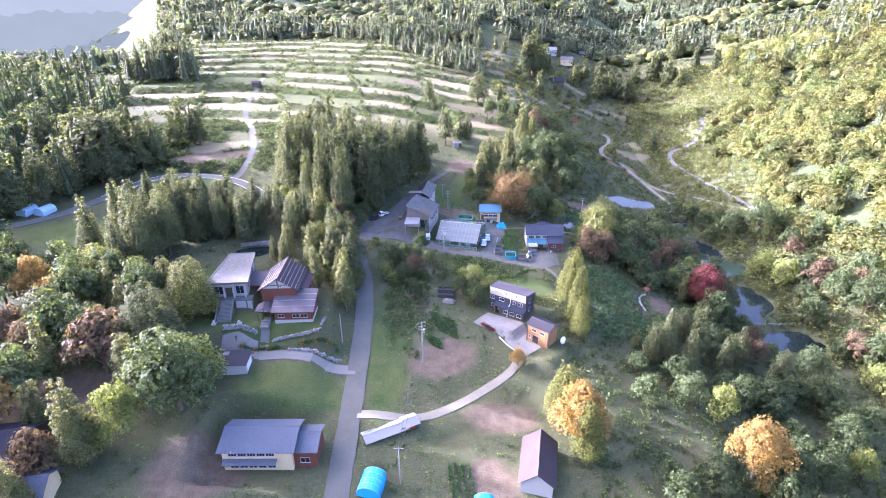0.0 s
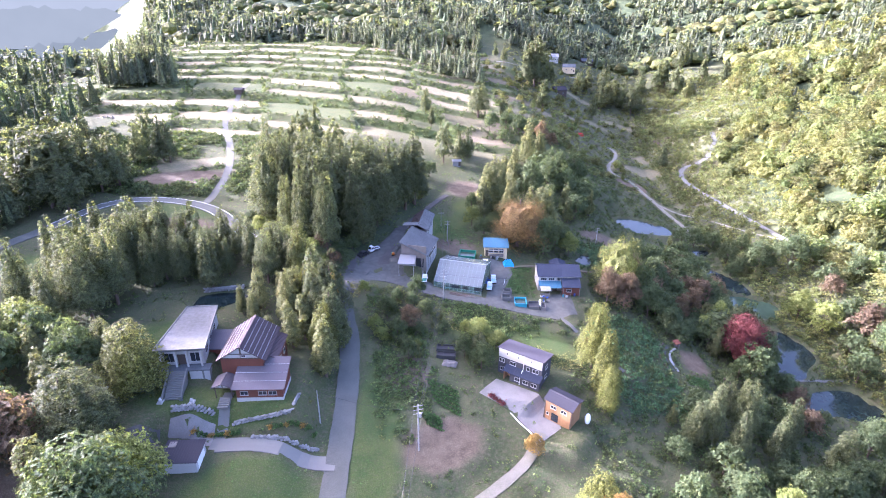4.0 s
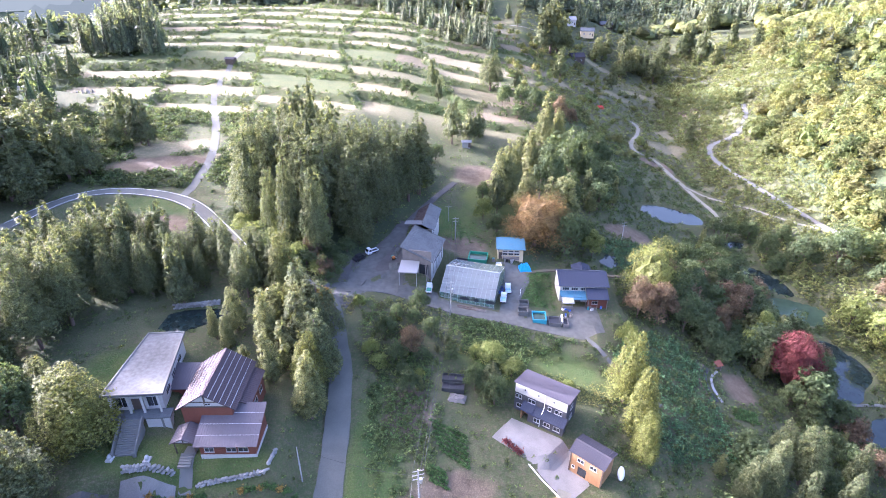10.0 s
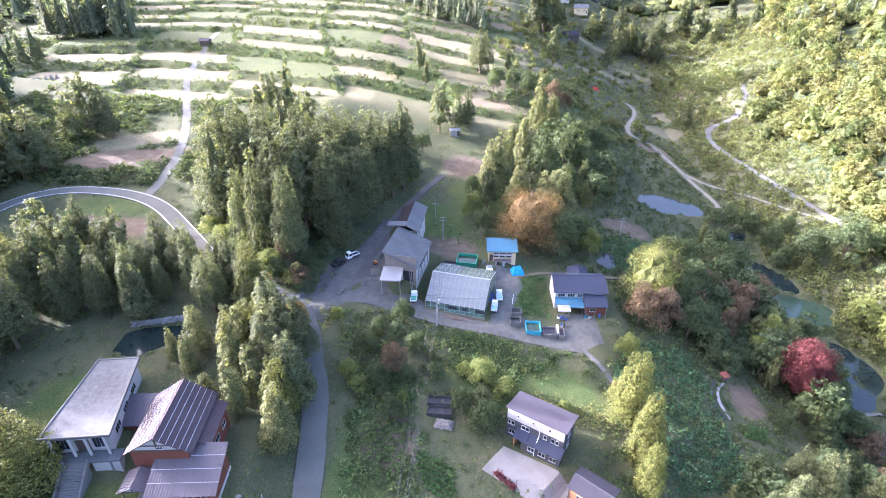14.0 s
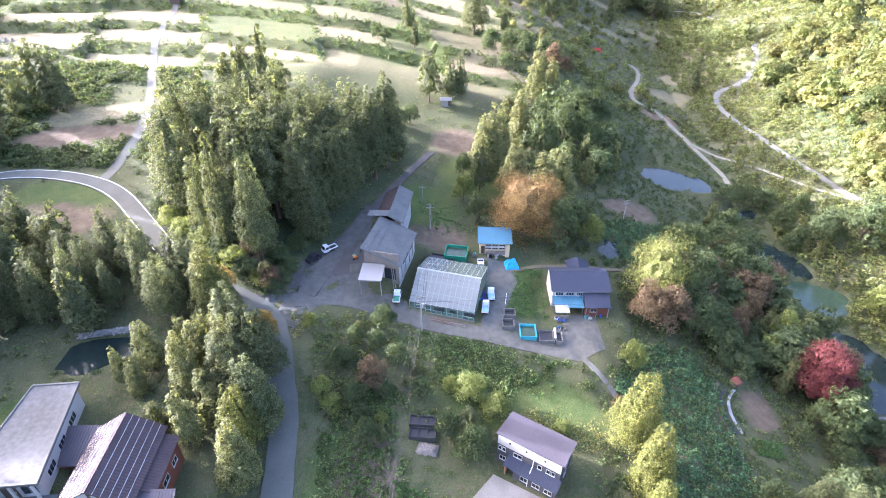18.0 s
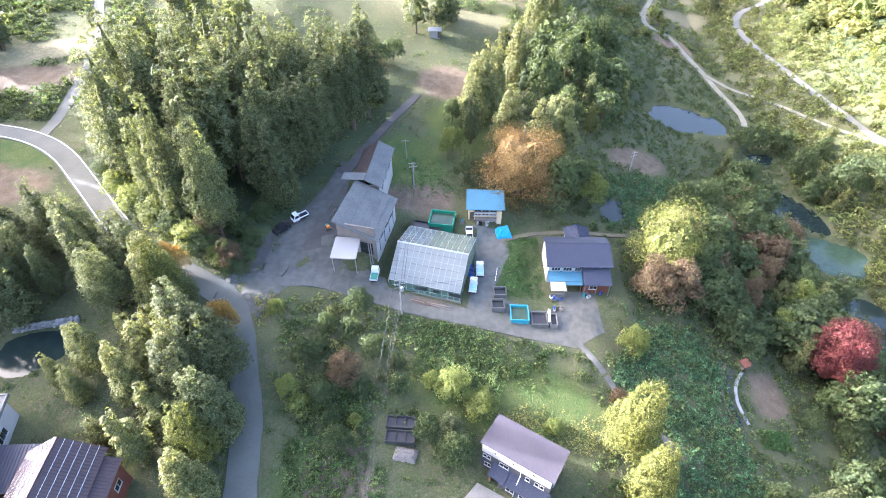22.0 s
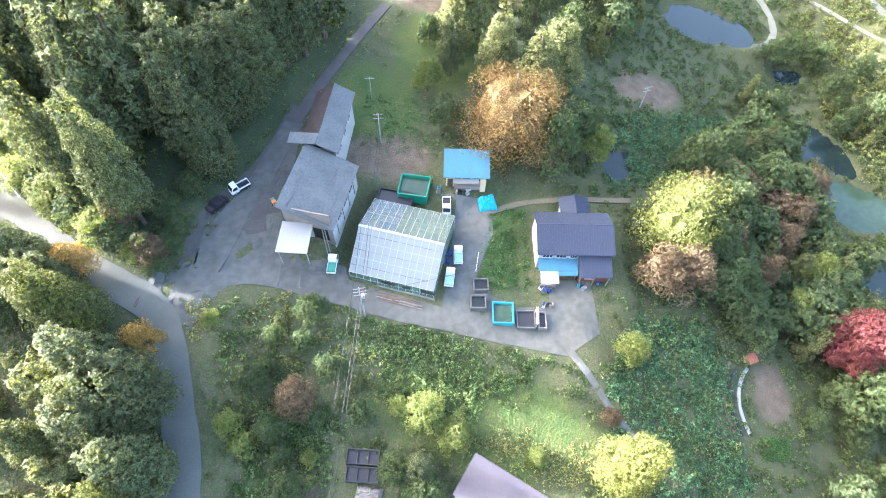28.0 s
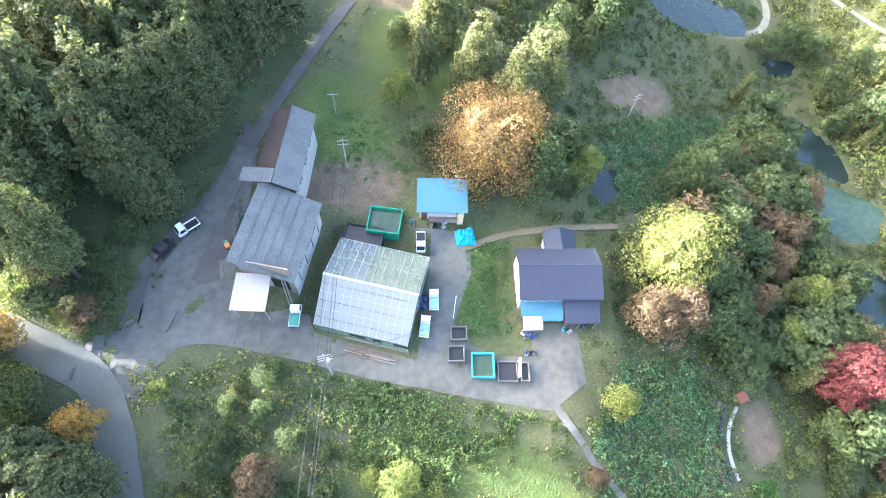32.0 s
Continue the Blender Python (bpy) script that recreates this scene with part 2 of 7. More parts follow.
M_WOOD_GREY = mat("weathered_wood", (0.19, 0.17, 0.15), 0.85, 0, (0.11, 0.1, 0.088), 0.8, 0.7, 10)
M_WALL_WHITE = mat("white_wall", (0.36, 0.36, 0.345), 0.75, 0, (0.33, 0.325, 0.3), 0.4, 0.6, 8)
M_WALL_SLATE = mat("slate_siding", (0.055, 0.057, 0.066), 0.8, 0, (0.04, 0.041, 0.048), 0.5, 0.6, 9)
M_WALL_CREAM = mat("cream_wall", (0.55, 0.45, 0.28), 0.75, 0, (0.42, 0.34, 0.2), 0.4, 0.6, 8)
M_WALL_TIN = mat("tin_wall", (0.42, 0.43, 0.42), 0.55, 0.3, (0.28, 0.27, 0.25), 0.4, 0.8, 8)
M_GLASS = mat("window_glass", (0.02, 0.025, 0.03), 0.05, 0, (0.03, 0.035, 0.04), 0.6, 0.5, spec=0.8)
M_FRAME = mat("window_frame", (0.5, 0.5, 0.5), 0.4, 0.5)
M_SHEET = glass_mat("greenhouse_sheet", (0.21, 0.235, 0.235), 0.75, 0.4)
M_STEEL = mat("galvanised_steel", (0.5, 0.51, 0.52), 0.4, 0.7, (0.36, 0.36, 0.37), 1, 0.6)
M_POLE = mat("concrete_pole", (0.26, 0.255, 0.245), 0.85, 0, (0.3, 0.29, 0.28), 0.8, 0.6)
M_WIRE = mat("black_wire", (0.02, 0.02, 0.02), 0.5)
M_BARK = mat("bark", (0.13, 0.095, 0.07), 0.9, 0, (0.075, 0.055, 0.042), 1.5, 0.8, 8, 0.8, 8)
M_STONE = mat("grey_stone", (0.18, 0.18, 0.172), 0.85, 0, (0.2, 0.2, 0.19), 1.2, 0.8, 6, 0.5, 10, per_object=0.25)
M_POND = water_mat("pond_water", (0.012, 0.02, 0.018))
M_POND_GREEN = water_mat("green_water", (0.03, 0.05, 0.03))
M_TURQ = mat("turquoise_liner", (0.045, 0.28, 0.34), 0.5, 0, (0.035, 0.2, 0.25), 0.8, 0.6)
M_GREEN_NET = mat("green_tarpaulin", (0.02, 0.2, 0.12), 0.6, 0, (0.02, 0.14, 0.085), 0.8, 0.6)
M_BLACK = mat("black_liner", (0.018, 0.018, 0.02), 0.45, 0, (0.03, 0.03, 0.033), 1, 0.6)
M_TARP = mat("blue_tarpaulin", (0.03, 0.27, 0.62), 0.45, 0, (0.05, 0.36, 0.7), 0.8, 0.7, 6, 0.4, 4)
M_TYRE = mat("tyre", (0.02, 0.02, 0.02), 0.85)
M_CAR_WHITE = mat("white_car_paint", (0.72, 0.73, 0.74), 0.3, 0.0, (0.66, 0.67, 0.68), 0.6, 0.5, spec=0.5)
M_CAR_GREEN = mat("green_truck_paint", (0.05, 0.23, 0.15), 0.4, 0.0, spec=0.5)
M_CAR_BLACK = mat("black_car_paint", (0.02, 0.02, 0.024), 0.3, 0.0, spec=0.5)
M_CAR_BLUE = mat("blue_plastic", (0.05, 0.12, 0.42), 0.45)
M_RED = mat("red_paint", (0.5, 0.035, 0.03), 0.5)
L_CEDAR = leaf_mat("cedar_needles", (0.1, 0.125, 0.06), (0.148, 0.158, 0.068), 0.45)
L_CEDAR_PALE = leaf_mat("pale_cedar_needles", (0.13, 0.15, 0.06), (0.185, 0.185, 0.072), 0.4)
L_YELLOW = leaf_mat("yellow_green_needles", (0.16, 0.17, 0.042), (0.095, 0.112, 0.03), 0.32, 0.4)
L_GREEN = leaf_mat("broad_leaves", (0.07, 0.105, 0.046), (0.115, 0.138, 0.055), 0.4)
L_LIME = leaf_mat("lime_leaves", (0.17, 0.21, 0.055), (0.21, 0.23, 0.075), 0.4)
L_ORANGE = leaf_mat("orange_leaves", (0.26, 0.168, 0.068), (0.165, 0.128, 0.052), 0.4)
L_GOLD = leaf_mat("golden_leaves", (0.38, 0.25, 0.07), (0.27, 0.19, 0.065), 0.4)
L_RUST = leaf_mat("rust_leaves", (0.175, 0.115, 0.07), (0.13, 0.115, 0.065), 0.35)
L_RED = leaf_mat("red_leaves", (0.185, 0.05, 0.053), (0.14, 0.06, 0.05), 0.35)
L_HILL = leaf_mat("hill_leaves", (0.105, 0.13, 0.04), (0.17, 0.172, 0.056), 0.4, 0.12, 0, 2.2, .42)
# scrub green brightened to carry the hill's sunlight in its colour; pale weeds share it
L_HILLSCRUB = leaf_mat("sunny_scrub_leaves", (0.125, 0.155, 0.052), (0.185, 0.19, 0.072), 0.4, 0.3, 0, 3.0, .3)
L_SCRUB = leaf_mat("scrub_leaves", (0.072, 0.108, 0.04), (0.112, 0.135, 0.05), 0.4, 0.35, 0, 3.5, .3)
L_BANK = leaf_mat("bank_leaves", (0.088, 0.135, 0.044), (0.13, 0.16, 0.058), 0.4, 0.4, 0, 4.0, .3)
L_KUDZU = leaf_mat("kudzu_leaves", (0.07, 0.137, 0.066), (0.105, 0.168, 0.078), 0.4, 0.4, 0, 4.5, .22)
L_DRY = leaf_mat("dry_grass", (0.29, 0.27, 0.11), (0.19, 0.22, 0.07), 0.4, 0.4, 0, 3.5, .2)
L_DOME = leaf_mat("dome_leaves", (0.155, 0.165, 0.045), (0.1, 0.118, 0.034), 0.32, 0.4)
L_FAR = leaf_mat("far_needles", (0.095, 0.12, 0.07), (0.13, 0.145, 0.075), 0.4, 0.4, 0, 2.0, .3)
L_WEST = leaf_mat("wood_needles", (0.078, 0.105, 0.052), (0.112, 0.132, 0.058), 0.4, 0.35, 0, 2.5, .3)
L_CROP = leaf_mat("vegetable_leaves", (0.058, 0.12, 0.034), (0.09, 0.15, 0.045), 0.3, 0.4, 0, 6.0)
M_ROOF_CONC = mat("concrete_roof", (0.125, 0.13, 0.132), 0.9, 0, (0.075, 0.075, 0.072), 0.15, 0.9, 10, 0.2, 8, spec=0.12)
M_ROOF_GREYBROWN = mat("grey_brown_roof", (0.1, 0.092, 0.1), 0.6, 0.1, (0.08, 0.07, 0.078), 0.3, 0.6, 9, spec=0.12)
M_ROOF_BROWNGREY = mat("plum_grey_roof", (0.06, 0.055, 0.066), 0.6, 0.1, (0.08, 0.073, 0.08), 0.3, 0.6, 9, spec=0.12)
M_ROOF_BLUEGREY = mat("blue_grey_roof", (0.1, 0.115, 0.14), 0.6, 0.1, (0.07, 0.08, 0.1), 0.3, 0.6, 9, spec=0.12)
M_WALL_TINPALE = mat("pale_tin", (0.25, 0.252, 0.252), 0.5, 0.2, (0.25, 0.25, 0.245), 0.4, 0.7, 8)
M_FRAMEWHITE = mat("pale_steel", (0.27, 0.285, 0.285), 0.6, 0.1, (0.22, 0.235, 0.235), 0.8, 0.6)
M_SHEET_OLD = glass_mat("algae_sheet", (0.15, 0.18, 0.13), 0.7, 0.45)
M_SHEET_CLEAR = glass_mat("clear_sheet", (0.2, 0.23, 0.23), 0.5, 0.68)
M_SHEET_GREEN = glass_mat("green_tinted_sheet", (0.14, 0.26, 0.22), 0.4, 0.5)
M_TARP_PALE = mat("pale_blue_sheet", (0.2, 0.42, 0.6), 0.5, 0, (0.45, 0.52, 0.56), 0.6, 0.8, 6, 0.3, 4)
M_MACHINE = mat("orange_paint", (0.55, 0.2, 0.04), 0.5)
M_TANK = mat("tank_water", (0.015, 0.018, 0.018), 0.35, 0, (0.025, 0.03, 0.026), 0.5, 0.6, 8, spec=0.25)

# ---- terrain: a village spur, a valley with ponds on its east, a wooded hill beyond ----
def sstep(a, b, v):
    u = np.clip((v - a) / (b - a), 0, 1)
    return u * u * (3 - 2 * u)


def lumps(x, y):
    """Broad uneven ground, built from a few crossed waves."""
    return (np.sin(x * .043 + 1.3 * np.sin(y * .021)) * np.cos(y * .037 + .9 * np.sin(x * .017)) * .9
            + np.sin(x * .13 + y * .07) * np.cos(y * .11 - x * .05) * .28)


def falls_away(x, y):
    """1 where the north-western valley lies, 0 on the spur."""
    return sstep(-.40, -.58, x / (np.abs(y) + 60)) * sstep(440, 640, y)


def land(x, y):
    x, y = np.asarray(x, float), np.asarray(y, float)
    spine = np.interp(y, [-200, 60, 106, 130, 155, 180, 250, 310, 340, 420, 600, 900, 1500], [-30, -6, .2, 3.1, 7.2, 9, 14, 21, 25, 32, 46, 80, 190])
    vx = np.interp(y, [-200, 60, 100, 150, 250, 340, 410, 520, 900], [130, 118, 112, 104, 112, 130, 135, 165, 260])
    vz = np.interp(y, [-200, 60, 150, 340, 410, 520, 650, 900, 1500], [-34, -27, -23, -25, -21, -10, 5, 40, 150])
    s = (x + 25) / (vx + 25)
    east = spine + (vz - spine) * np.interp(s, [0, .2, .45, .62, .8, 1], [0, .13, .24, .43, .75, 1])
    dx = x - vx
    hill = vz + np.interp(dx, [0, 12, 40, 80, 200, 400, 900], [0, 1, 9, 33, 88, 125, 190]) * np.interp(y, [0, 420, 650, 1000], [1, .85, .55, .5])
    west = spine + np.interp(-25 - x, [0, 15, 60, 120, 250, 600], [0, 4.6, 6, 8, 22, 30]) * np.interp(y, [0, 130, 160, 260, 330, 400], [1, 1, .6, .9, .3, -.4])
    h = np.where(x < -25, west, np.where(x < vx, east, hill))
    knoll = 16 * np.exp(-((x - 190) / 55) ** 2 - ((y - 560) / 60) ** 2) + 14 * np.exp(-((x - 60) / 60) ** 2 - ((y - 620) / 70) ** 2)
    h = h + knoll * sstep(420, 520, y)
    h = h + lumps(x, y) * np.interp(y, [0, 300, 700, 1200], [.5, .6, 6, 22])
    # the land drops into a valley behind the north-west wood; its mist is painted on the backdrop
    drop = falls_away(x, y)
    h = h + (-70 - h) * drop
    # terraced fields on the upper spur
    zone, fl, fr, _ = terraces(x, y)
    ys, hs = [240, 310, 340, 420, 600, 640], [13, 21, 25, 32, 46, 50]
    side = np.interp(-25 - x, [0, 15, 60, 120, 250], [0, 1.2, 2, 2.4, 0])
    flat, nxt = np.interp((fl + .4) * PERIOD, ys, hs) + side, np.interp((fl + 1.4) * PERIOD, ys, hs) + side
    terr = flat + (nxt - flat) * sstep(.74, .97, fr)
    terr = np.where(x > -25, terr + (east - spine) * .8, terr)
    return h + (terr - h) * zone


PERIOD = 25.0


def hashed(a, b=0.0):
    return (np.sin(a * 12.9898 + b * 78.233 + .5) * 43758.5453) % 1


def terraces(x, y):
    """Where the terraces lie, the step's number, the place across the step, and the place along its block."""
    zone = sstep(-235, -215, x) * sstep(80, 55, x + .12 * (y - 300)) * sstep(258, 272, y + .1 * x + 6 * np.sin(x * .05)) * sstep(535, 515, y + .05 * x)
    along = (x + 9 * np.sin(y * .02) + .10 * (y - 300)) / 46.0
    block = np.floor(along)
    mid = along - block - .5
    wob = 5 * np.sin(x * .021 + 1) + PERIOD * .75 * hashed(block) + 10 * (hashed(block, 3) - .5) * mid
    q = (y + wob + .2 * x + 4 * np.sin(y * .045)) / PERIOD
    q = q + .16 * np.sin(q * 2.6 + block * 2)
    fl = np.floor(q)
    return zone, fl, q - fl, mid


def riser(x, y):
    """1 on the banks between the terraces and between the blocks; the zone; a number for each plot."""
    zone, fl, fr, mid = terraces(x, y)
    edge = sstep(.455, .475, np.abs(mid + .012 * np.sin(y * .5)))
    bank = sstep(.70, .76, fr + .02 * np.sin(x * .4)) * sstep(1.0, .985, fr)
    along = np.floor((x + 9 * np.sin(y * .02) + .10 * (y - 300)) / 46.0)
    return zone * np.maximum(bank, edge), zone, hashed(fl, along)


# ---- roads, ponds and building pads shape the land ----
ROADS = {}
ROADS["road_main"] = (4.6, [(-19, -20), (-19, 40), (-19.2, 70), (-19.5, 83), (-19.6, 99), (-20.3, 118), (-22, 133), (-23.6, 138.2), (-26, 147), (-28.5, 152.8), (-35, 155.8), (-43, 160.3), (-52, 166.8), (-62, 178), (-74, 191), (-88, 196), (-104, 196.5), (-113, 189), (-118, 174), (-128, 158), (-150, 145), (-200, 130)])
ROADS["road_upper"] = (2.7, [(-79, 193.5), (-78, 203), (-80, 222), (-87, 245), (-94, 263), (-107, 292), (-113, 320), (-116, 345), (-122, 380)])
ROADS["road_yard"] = (3.8, [(-25.2, 156.6), (-22, 158), (-16, 159.2), (-5.2, 157.2), (6, 153.9), (18, 151.4), (30.5, 149)])
ROADS["track_valley"] = (2.1, [(88, 372), (97, 380), (110, 388), (119, 383), (112, 362), (100, 339), (100, 329), (110, 326), (113, 311), (117, 297), (119.6, 278), (118.5, 260), (112, 251), (101, 249)])
ROADS["track_fork"] = (1.9, [(117, 297), (131.5, 279), (139.5, 250), (148, 236)])
ROADS["road_valley"] = (3.0, [(170, 160), (160, 200), (152, 224), (147, 253), (147.5, 292), (146, 331), (151, 356), (165, 358), (182, 376), (190, 400)])
ROADS["road_ridge"] = (3.0, [(-30, 474), (0, 477), (22, 485), (56, 496), (74, 496), (92, 514), (110, 530), (140, 545)])
ROADS["track_hill"] = (2.6, [(174, 491), (195, 472), (202, 428), (208, 398), (212, 375)])
ROADS["lane"] = (2.3, [(-18, 87), (-11, 87), (-4.6, 87.2), (2, 91), (9.8, 97), (17, 103.5), (20, 110)])
ROADS["driveway"] = (3.2, [(-20, 99.5), (-27, 99.8), (-33, 100.7), (-42, 101)])
ROADS["track_barn"] = (3.6, [(-23, 159), (-20.5, 168), (-17, 178), (-13.5, 189)])
ROADS["track_wood"] = (2.2, [(-13.5, 189), (-9, 201), (-3, 214), (2, 224)])
ROADS["path_house"] = (1.05, [(31, 148.5), (34.5, 143), (38.5, 137), (44, 131)])
ROADS["path_garden"] = (1.1, [(20, 172), (27, 175), (36, 176.5), (48, 178)])
# centre x, y, half width, half depth, turn, height, width of the slope round it
PADS = [
    (-38, 114, 9, 9, 0, 6.3, 6), (-50, 108, 9, 5, 0, 6.2, 5), (-54.6, 123.6, 5, 8, 5, 9.2, 3.5), (-8, 170, 6, 8, -14, 6.9, 4), (6, 164, 8, 8, -16, 2.2, 4), (16.5, 179, 5, 4, -3, 4.2, 4),
    (34, 165, 8, 7, -2, 0.1, 4), (18, 124, 8, 6, -32, -1.8, 4), (25, 112, 5, 4, -41, -3.4, 3), (-32, 77, 11, 7, 0, -4.2, 4), (-46, 96, 6, 5, 0, 0.6, 4),
]
# ponds: centre x, y, radii, turn, water level
PONDS = [
    (90, 253, 12, 7.5, -35, -17.5), (109, 211, 11, 5.5, -50, -22.6), (111.5, 192, 9, 6.5, -40, -23.0), (108, 165, 7, 13, -16, -23.4),
    (110.5, 141, 9, 6, -5, -23.8), (113, 238, 4, 3, 0, -23.6), (47.3, 187, 2.4, 3.8, -20, -2.3), (-55, 141.5, 6.5, 3.6, 15, 8.6), (-106, 187, 5, 3.2, 10, 11.8),
]


def centreline(pts, gap=1.5):
    """Rounded polyline through the given bends."""
    p = np.array(pts, float)
    for _ in range(3):
        q = [p[0]]
        for a, b in zip(p[:-1], p[1:]):
            q += [a * .75 + b * .25, a * .25 + b * .75]
        p = np.array(q + [p[-1]])
    d = np.r_[0, np.cumsum(np.hypot(*np.diff(p, axis=0).T))]
    s = np.linspace(0, d[-1], max(4, int(d[-1] / gap)))
    return np.c_[np.interp(s, d, p[:, 0]), np.interp(s, d, p[:, 1])]


def padded(x, y, h):
    for cx, cy, hw, hd, turn, z, soft in PADS:
        c, s = math.cos(radians(turn)), math.sin(radians(turn))
        u, v = (x - cx) * c + (y - cy) * s, -(x - cx) * s + (y - cy) * c
        d = np.hypot(np.maximum(np.abs(u) - hw, 0), np.maximum(np.abs(v) - hd, 0))
        h = h + (z - h) * sstep(soft, 0.5, d)
    return h


LINES = {}


def road_gap(x, y):
    """Distance beyond the nearest road's edge, and that road's height."""
    best, bz = np.full(x.shape, 1e9), np.zeros(x.shape)
    for wide, line, lz in LINES.values():
        lo, hi = line.min(0) - 12, line.max(0) + 12
        near = np.nonzero((x > lo[0]) & (x < hi[0]) & (y > lo[1]) & (y < hi[1]))[0]
        for part_ in np.array_split(near, max(1, len(near) // 4000)):
            if len(part_):
                d2 = (x[part_, None] - line[None, :, 0]) ** 2 + (y[part_, None] - line[None, :, 1]) ** 2
                j = d2.argmin(1)
                d = np.sqrt(d2[np.arange(len(part_)), j]) - wide / 2
                ok = d < best[part_]
                best[part_[ok]], bz[part_[ok]] = d[ok], lz[j[ok]]
    return best, bz


for key, (wide, pts) in ROADS.items():
    line = centreline(pts)
    lz = padded(line[:, 0], line[:, 1], land(line[:, 0], line[:, 1]))
    k = np.ones(9) / 9
    lz = np.convolve(np.pad(lz, 4, mode="edge"), k, "valid")
    if LINES:
        gap_, bz_ = road_gap(line[:, 0].copy(), line[:, 1].copy())
        lz = lz + (bz_ - lz) * sstep(9, 1, gap_)
    LINES[key] = (wide, line, lz)


def pond_depth(x, y):
    """Below 1 inside a pond's shore; and its water level."""
    best, lev = np.full(x.shape, 1e9), np.zeros(x.shape)
    for cx, cy, rx, ry, turn, z in PONDS:
        c, s = math.cos(radians(turn)), math.sin(radians(turn))
        u, v = ((x - cx) * c + (y - cy) * s) / rx, (-(x - cx) * s + (y - cy) * c) / ry
        a = np.arctan2(v, u)
        e = np.hypot(u, v) / (1 + .12 * np.sin(3 * a + cx) + .07 * np.sin(5 * a + cy))
        lev = np.where(e < best, z, lev)
        best = np.minimum(best, e)
    return best, lev


def ground_z(x, y):
    x, y = np.atleast_1d(np.asarray(x, float)).ravel(), np.atleast_1d(np.asarray(y, float)).ravel()
    h = padded(x, y, land(x, y))
    e, lev = pond_depth(x, y)
    h = h + (lev + .5 - h) * sstep(2.2, 1.25, e)
    h = h + (lev - 1.2 - h) * sstep(1.12, .85, e)
    d, rz_ = road_gap(x, y)
    return h + (rz_ - .08 - h) * sstep(5.5, 1.5, d)


def gz(x, y):
    return float(ground_z(x, y)[0])


def grown(a, b, fine, lo, hi, rate=1.16):
    mid = list(np.arange(a, b, fine))
    left, right, g = [], [], fine
    v = a
    while v > lo:
        g *= rate
        v -= g
        left.append(v)
    v, g = mid[-1], fine
    while v < hi:
        g *= rate
        v += g
        right.append(v)
    return np.array(left[::-1] + mid + right)


def mesh_from(name, verts, faces, material, smooth=False):
    me = bpy.data.meshes.new(name)
    me.from_pydata(verts, [], faces)
    me.materials.append(material)
    if smooth:
        me.polygons.foreach_set("use_smooth", np.ones(len(me.polygons), bool))
    me.update()
    return me


def grid_faces(nx, ny):
    i = np.arange(nx - 1)[None, :] + np.arange(ny - 1)[:, None] * nx
    return np.stack([i, i + 1, i + nx + 1, i + nx], -1).reshape(-1, 4)


def inside(poly, x, y):
    r = np.zeros(x.shape, bool)
    for (ax, ay), (bx, by) in zip(poly, poly[1:] + poly[:1]):
        r ^= ((ay > y) != (by > y)) & (x < (bx - ax) * (y - ay) / (by - ay + 1e-9) + ax)
    return r


def soft_patch(x, y, cx, cy, rx, ry, turn=0):
    c, s = math.cos(radians(turn)), math.sin(radians(turn))
    u, v = ((x - cx) * c + (y - cy) * s) / rx, (-(x - cx) * s + (y - cy) * c) / ry
    return sstep(1.15, .85, np.hypot(u, v) + .1 * np.sin(x * .9) * np.cos(y * .7))


LAWNS = [(18, 138, 17, 7, -15), (1.2, 169, 1.0, 7, -14), (-62, 122, 8, 10, 0), (-44, 108, 15, 4, 0), (-33, 92, 12, 6, 0), (14, 212, 10, 12, 0), (-13, 108, 5, 22, 0), (1, 196, 8, 10, 0), (21, 167, 5, 9, 0), (-84, 187, 14, 6, 0), (136, 371, 8, 5, 20), (-2, 300, 25, 20, 0), (-110, 150, 18, 10, 0), (178, 430, 22, 28, 0), (20, 455, 20, 16, 0), (60, 470, 14, 10, 0)]
SOILS = [(0, 106, 9, 6, 25), (13, 89, 8, 4, 0), (9, 72, 6, 7, 0), (165, 419, 9, 6, 0), (3, 183, 8, 5, 0), (10, 232, 8, 9, 0), (-82, 178, 12, 6, 0), (68, 144, 4, 5.5, -20), (-95, 216, 16, 6, 10), (-100, 126, 14, 7, 0), (108, 316, 9, 7, 0), (61, 212, 10, 5, 22), (-72, 84, 14, 9, 0), (-8, 124, 5, 6, 0), (-45, 70, 8, 8, 0)]
STRAWS = [(-97, 229, 15, 6, 28), (-88, 219, 12, 4, 25), (126, 354, 15, 8, 25), (145, 384, 15, 8, -10), (152, 366, 9, 6, 0), (106, 341, 7, 5, 30), (112, 430, 16, 6, 10), (140, 455, 14, 5, -5), (95, 410, 10, 5, 15), (60, 380, 14, 8, 0), (30, 350, 18, 10, 10), (120, 490, 18, 6, 0), (20, 285, 12, 9, 0), (160, 410, 12, 5, 0)]

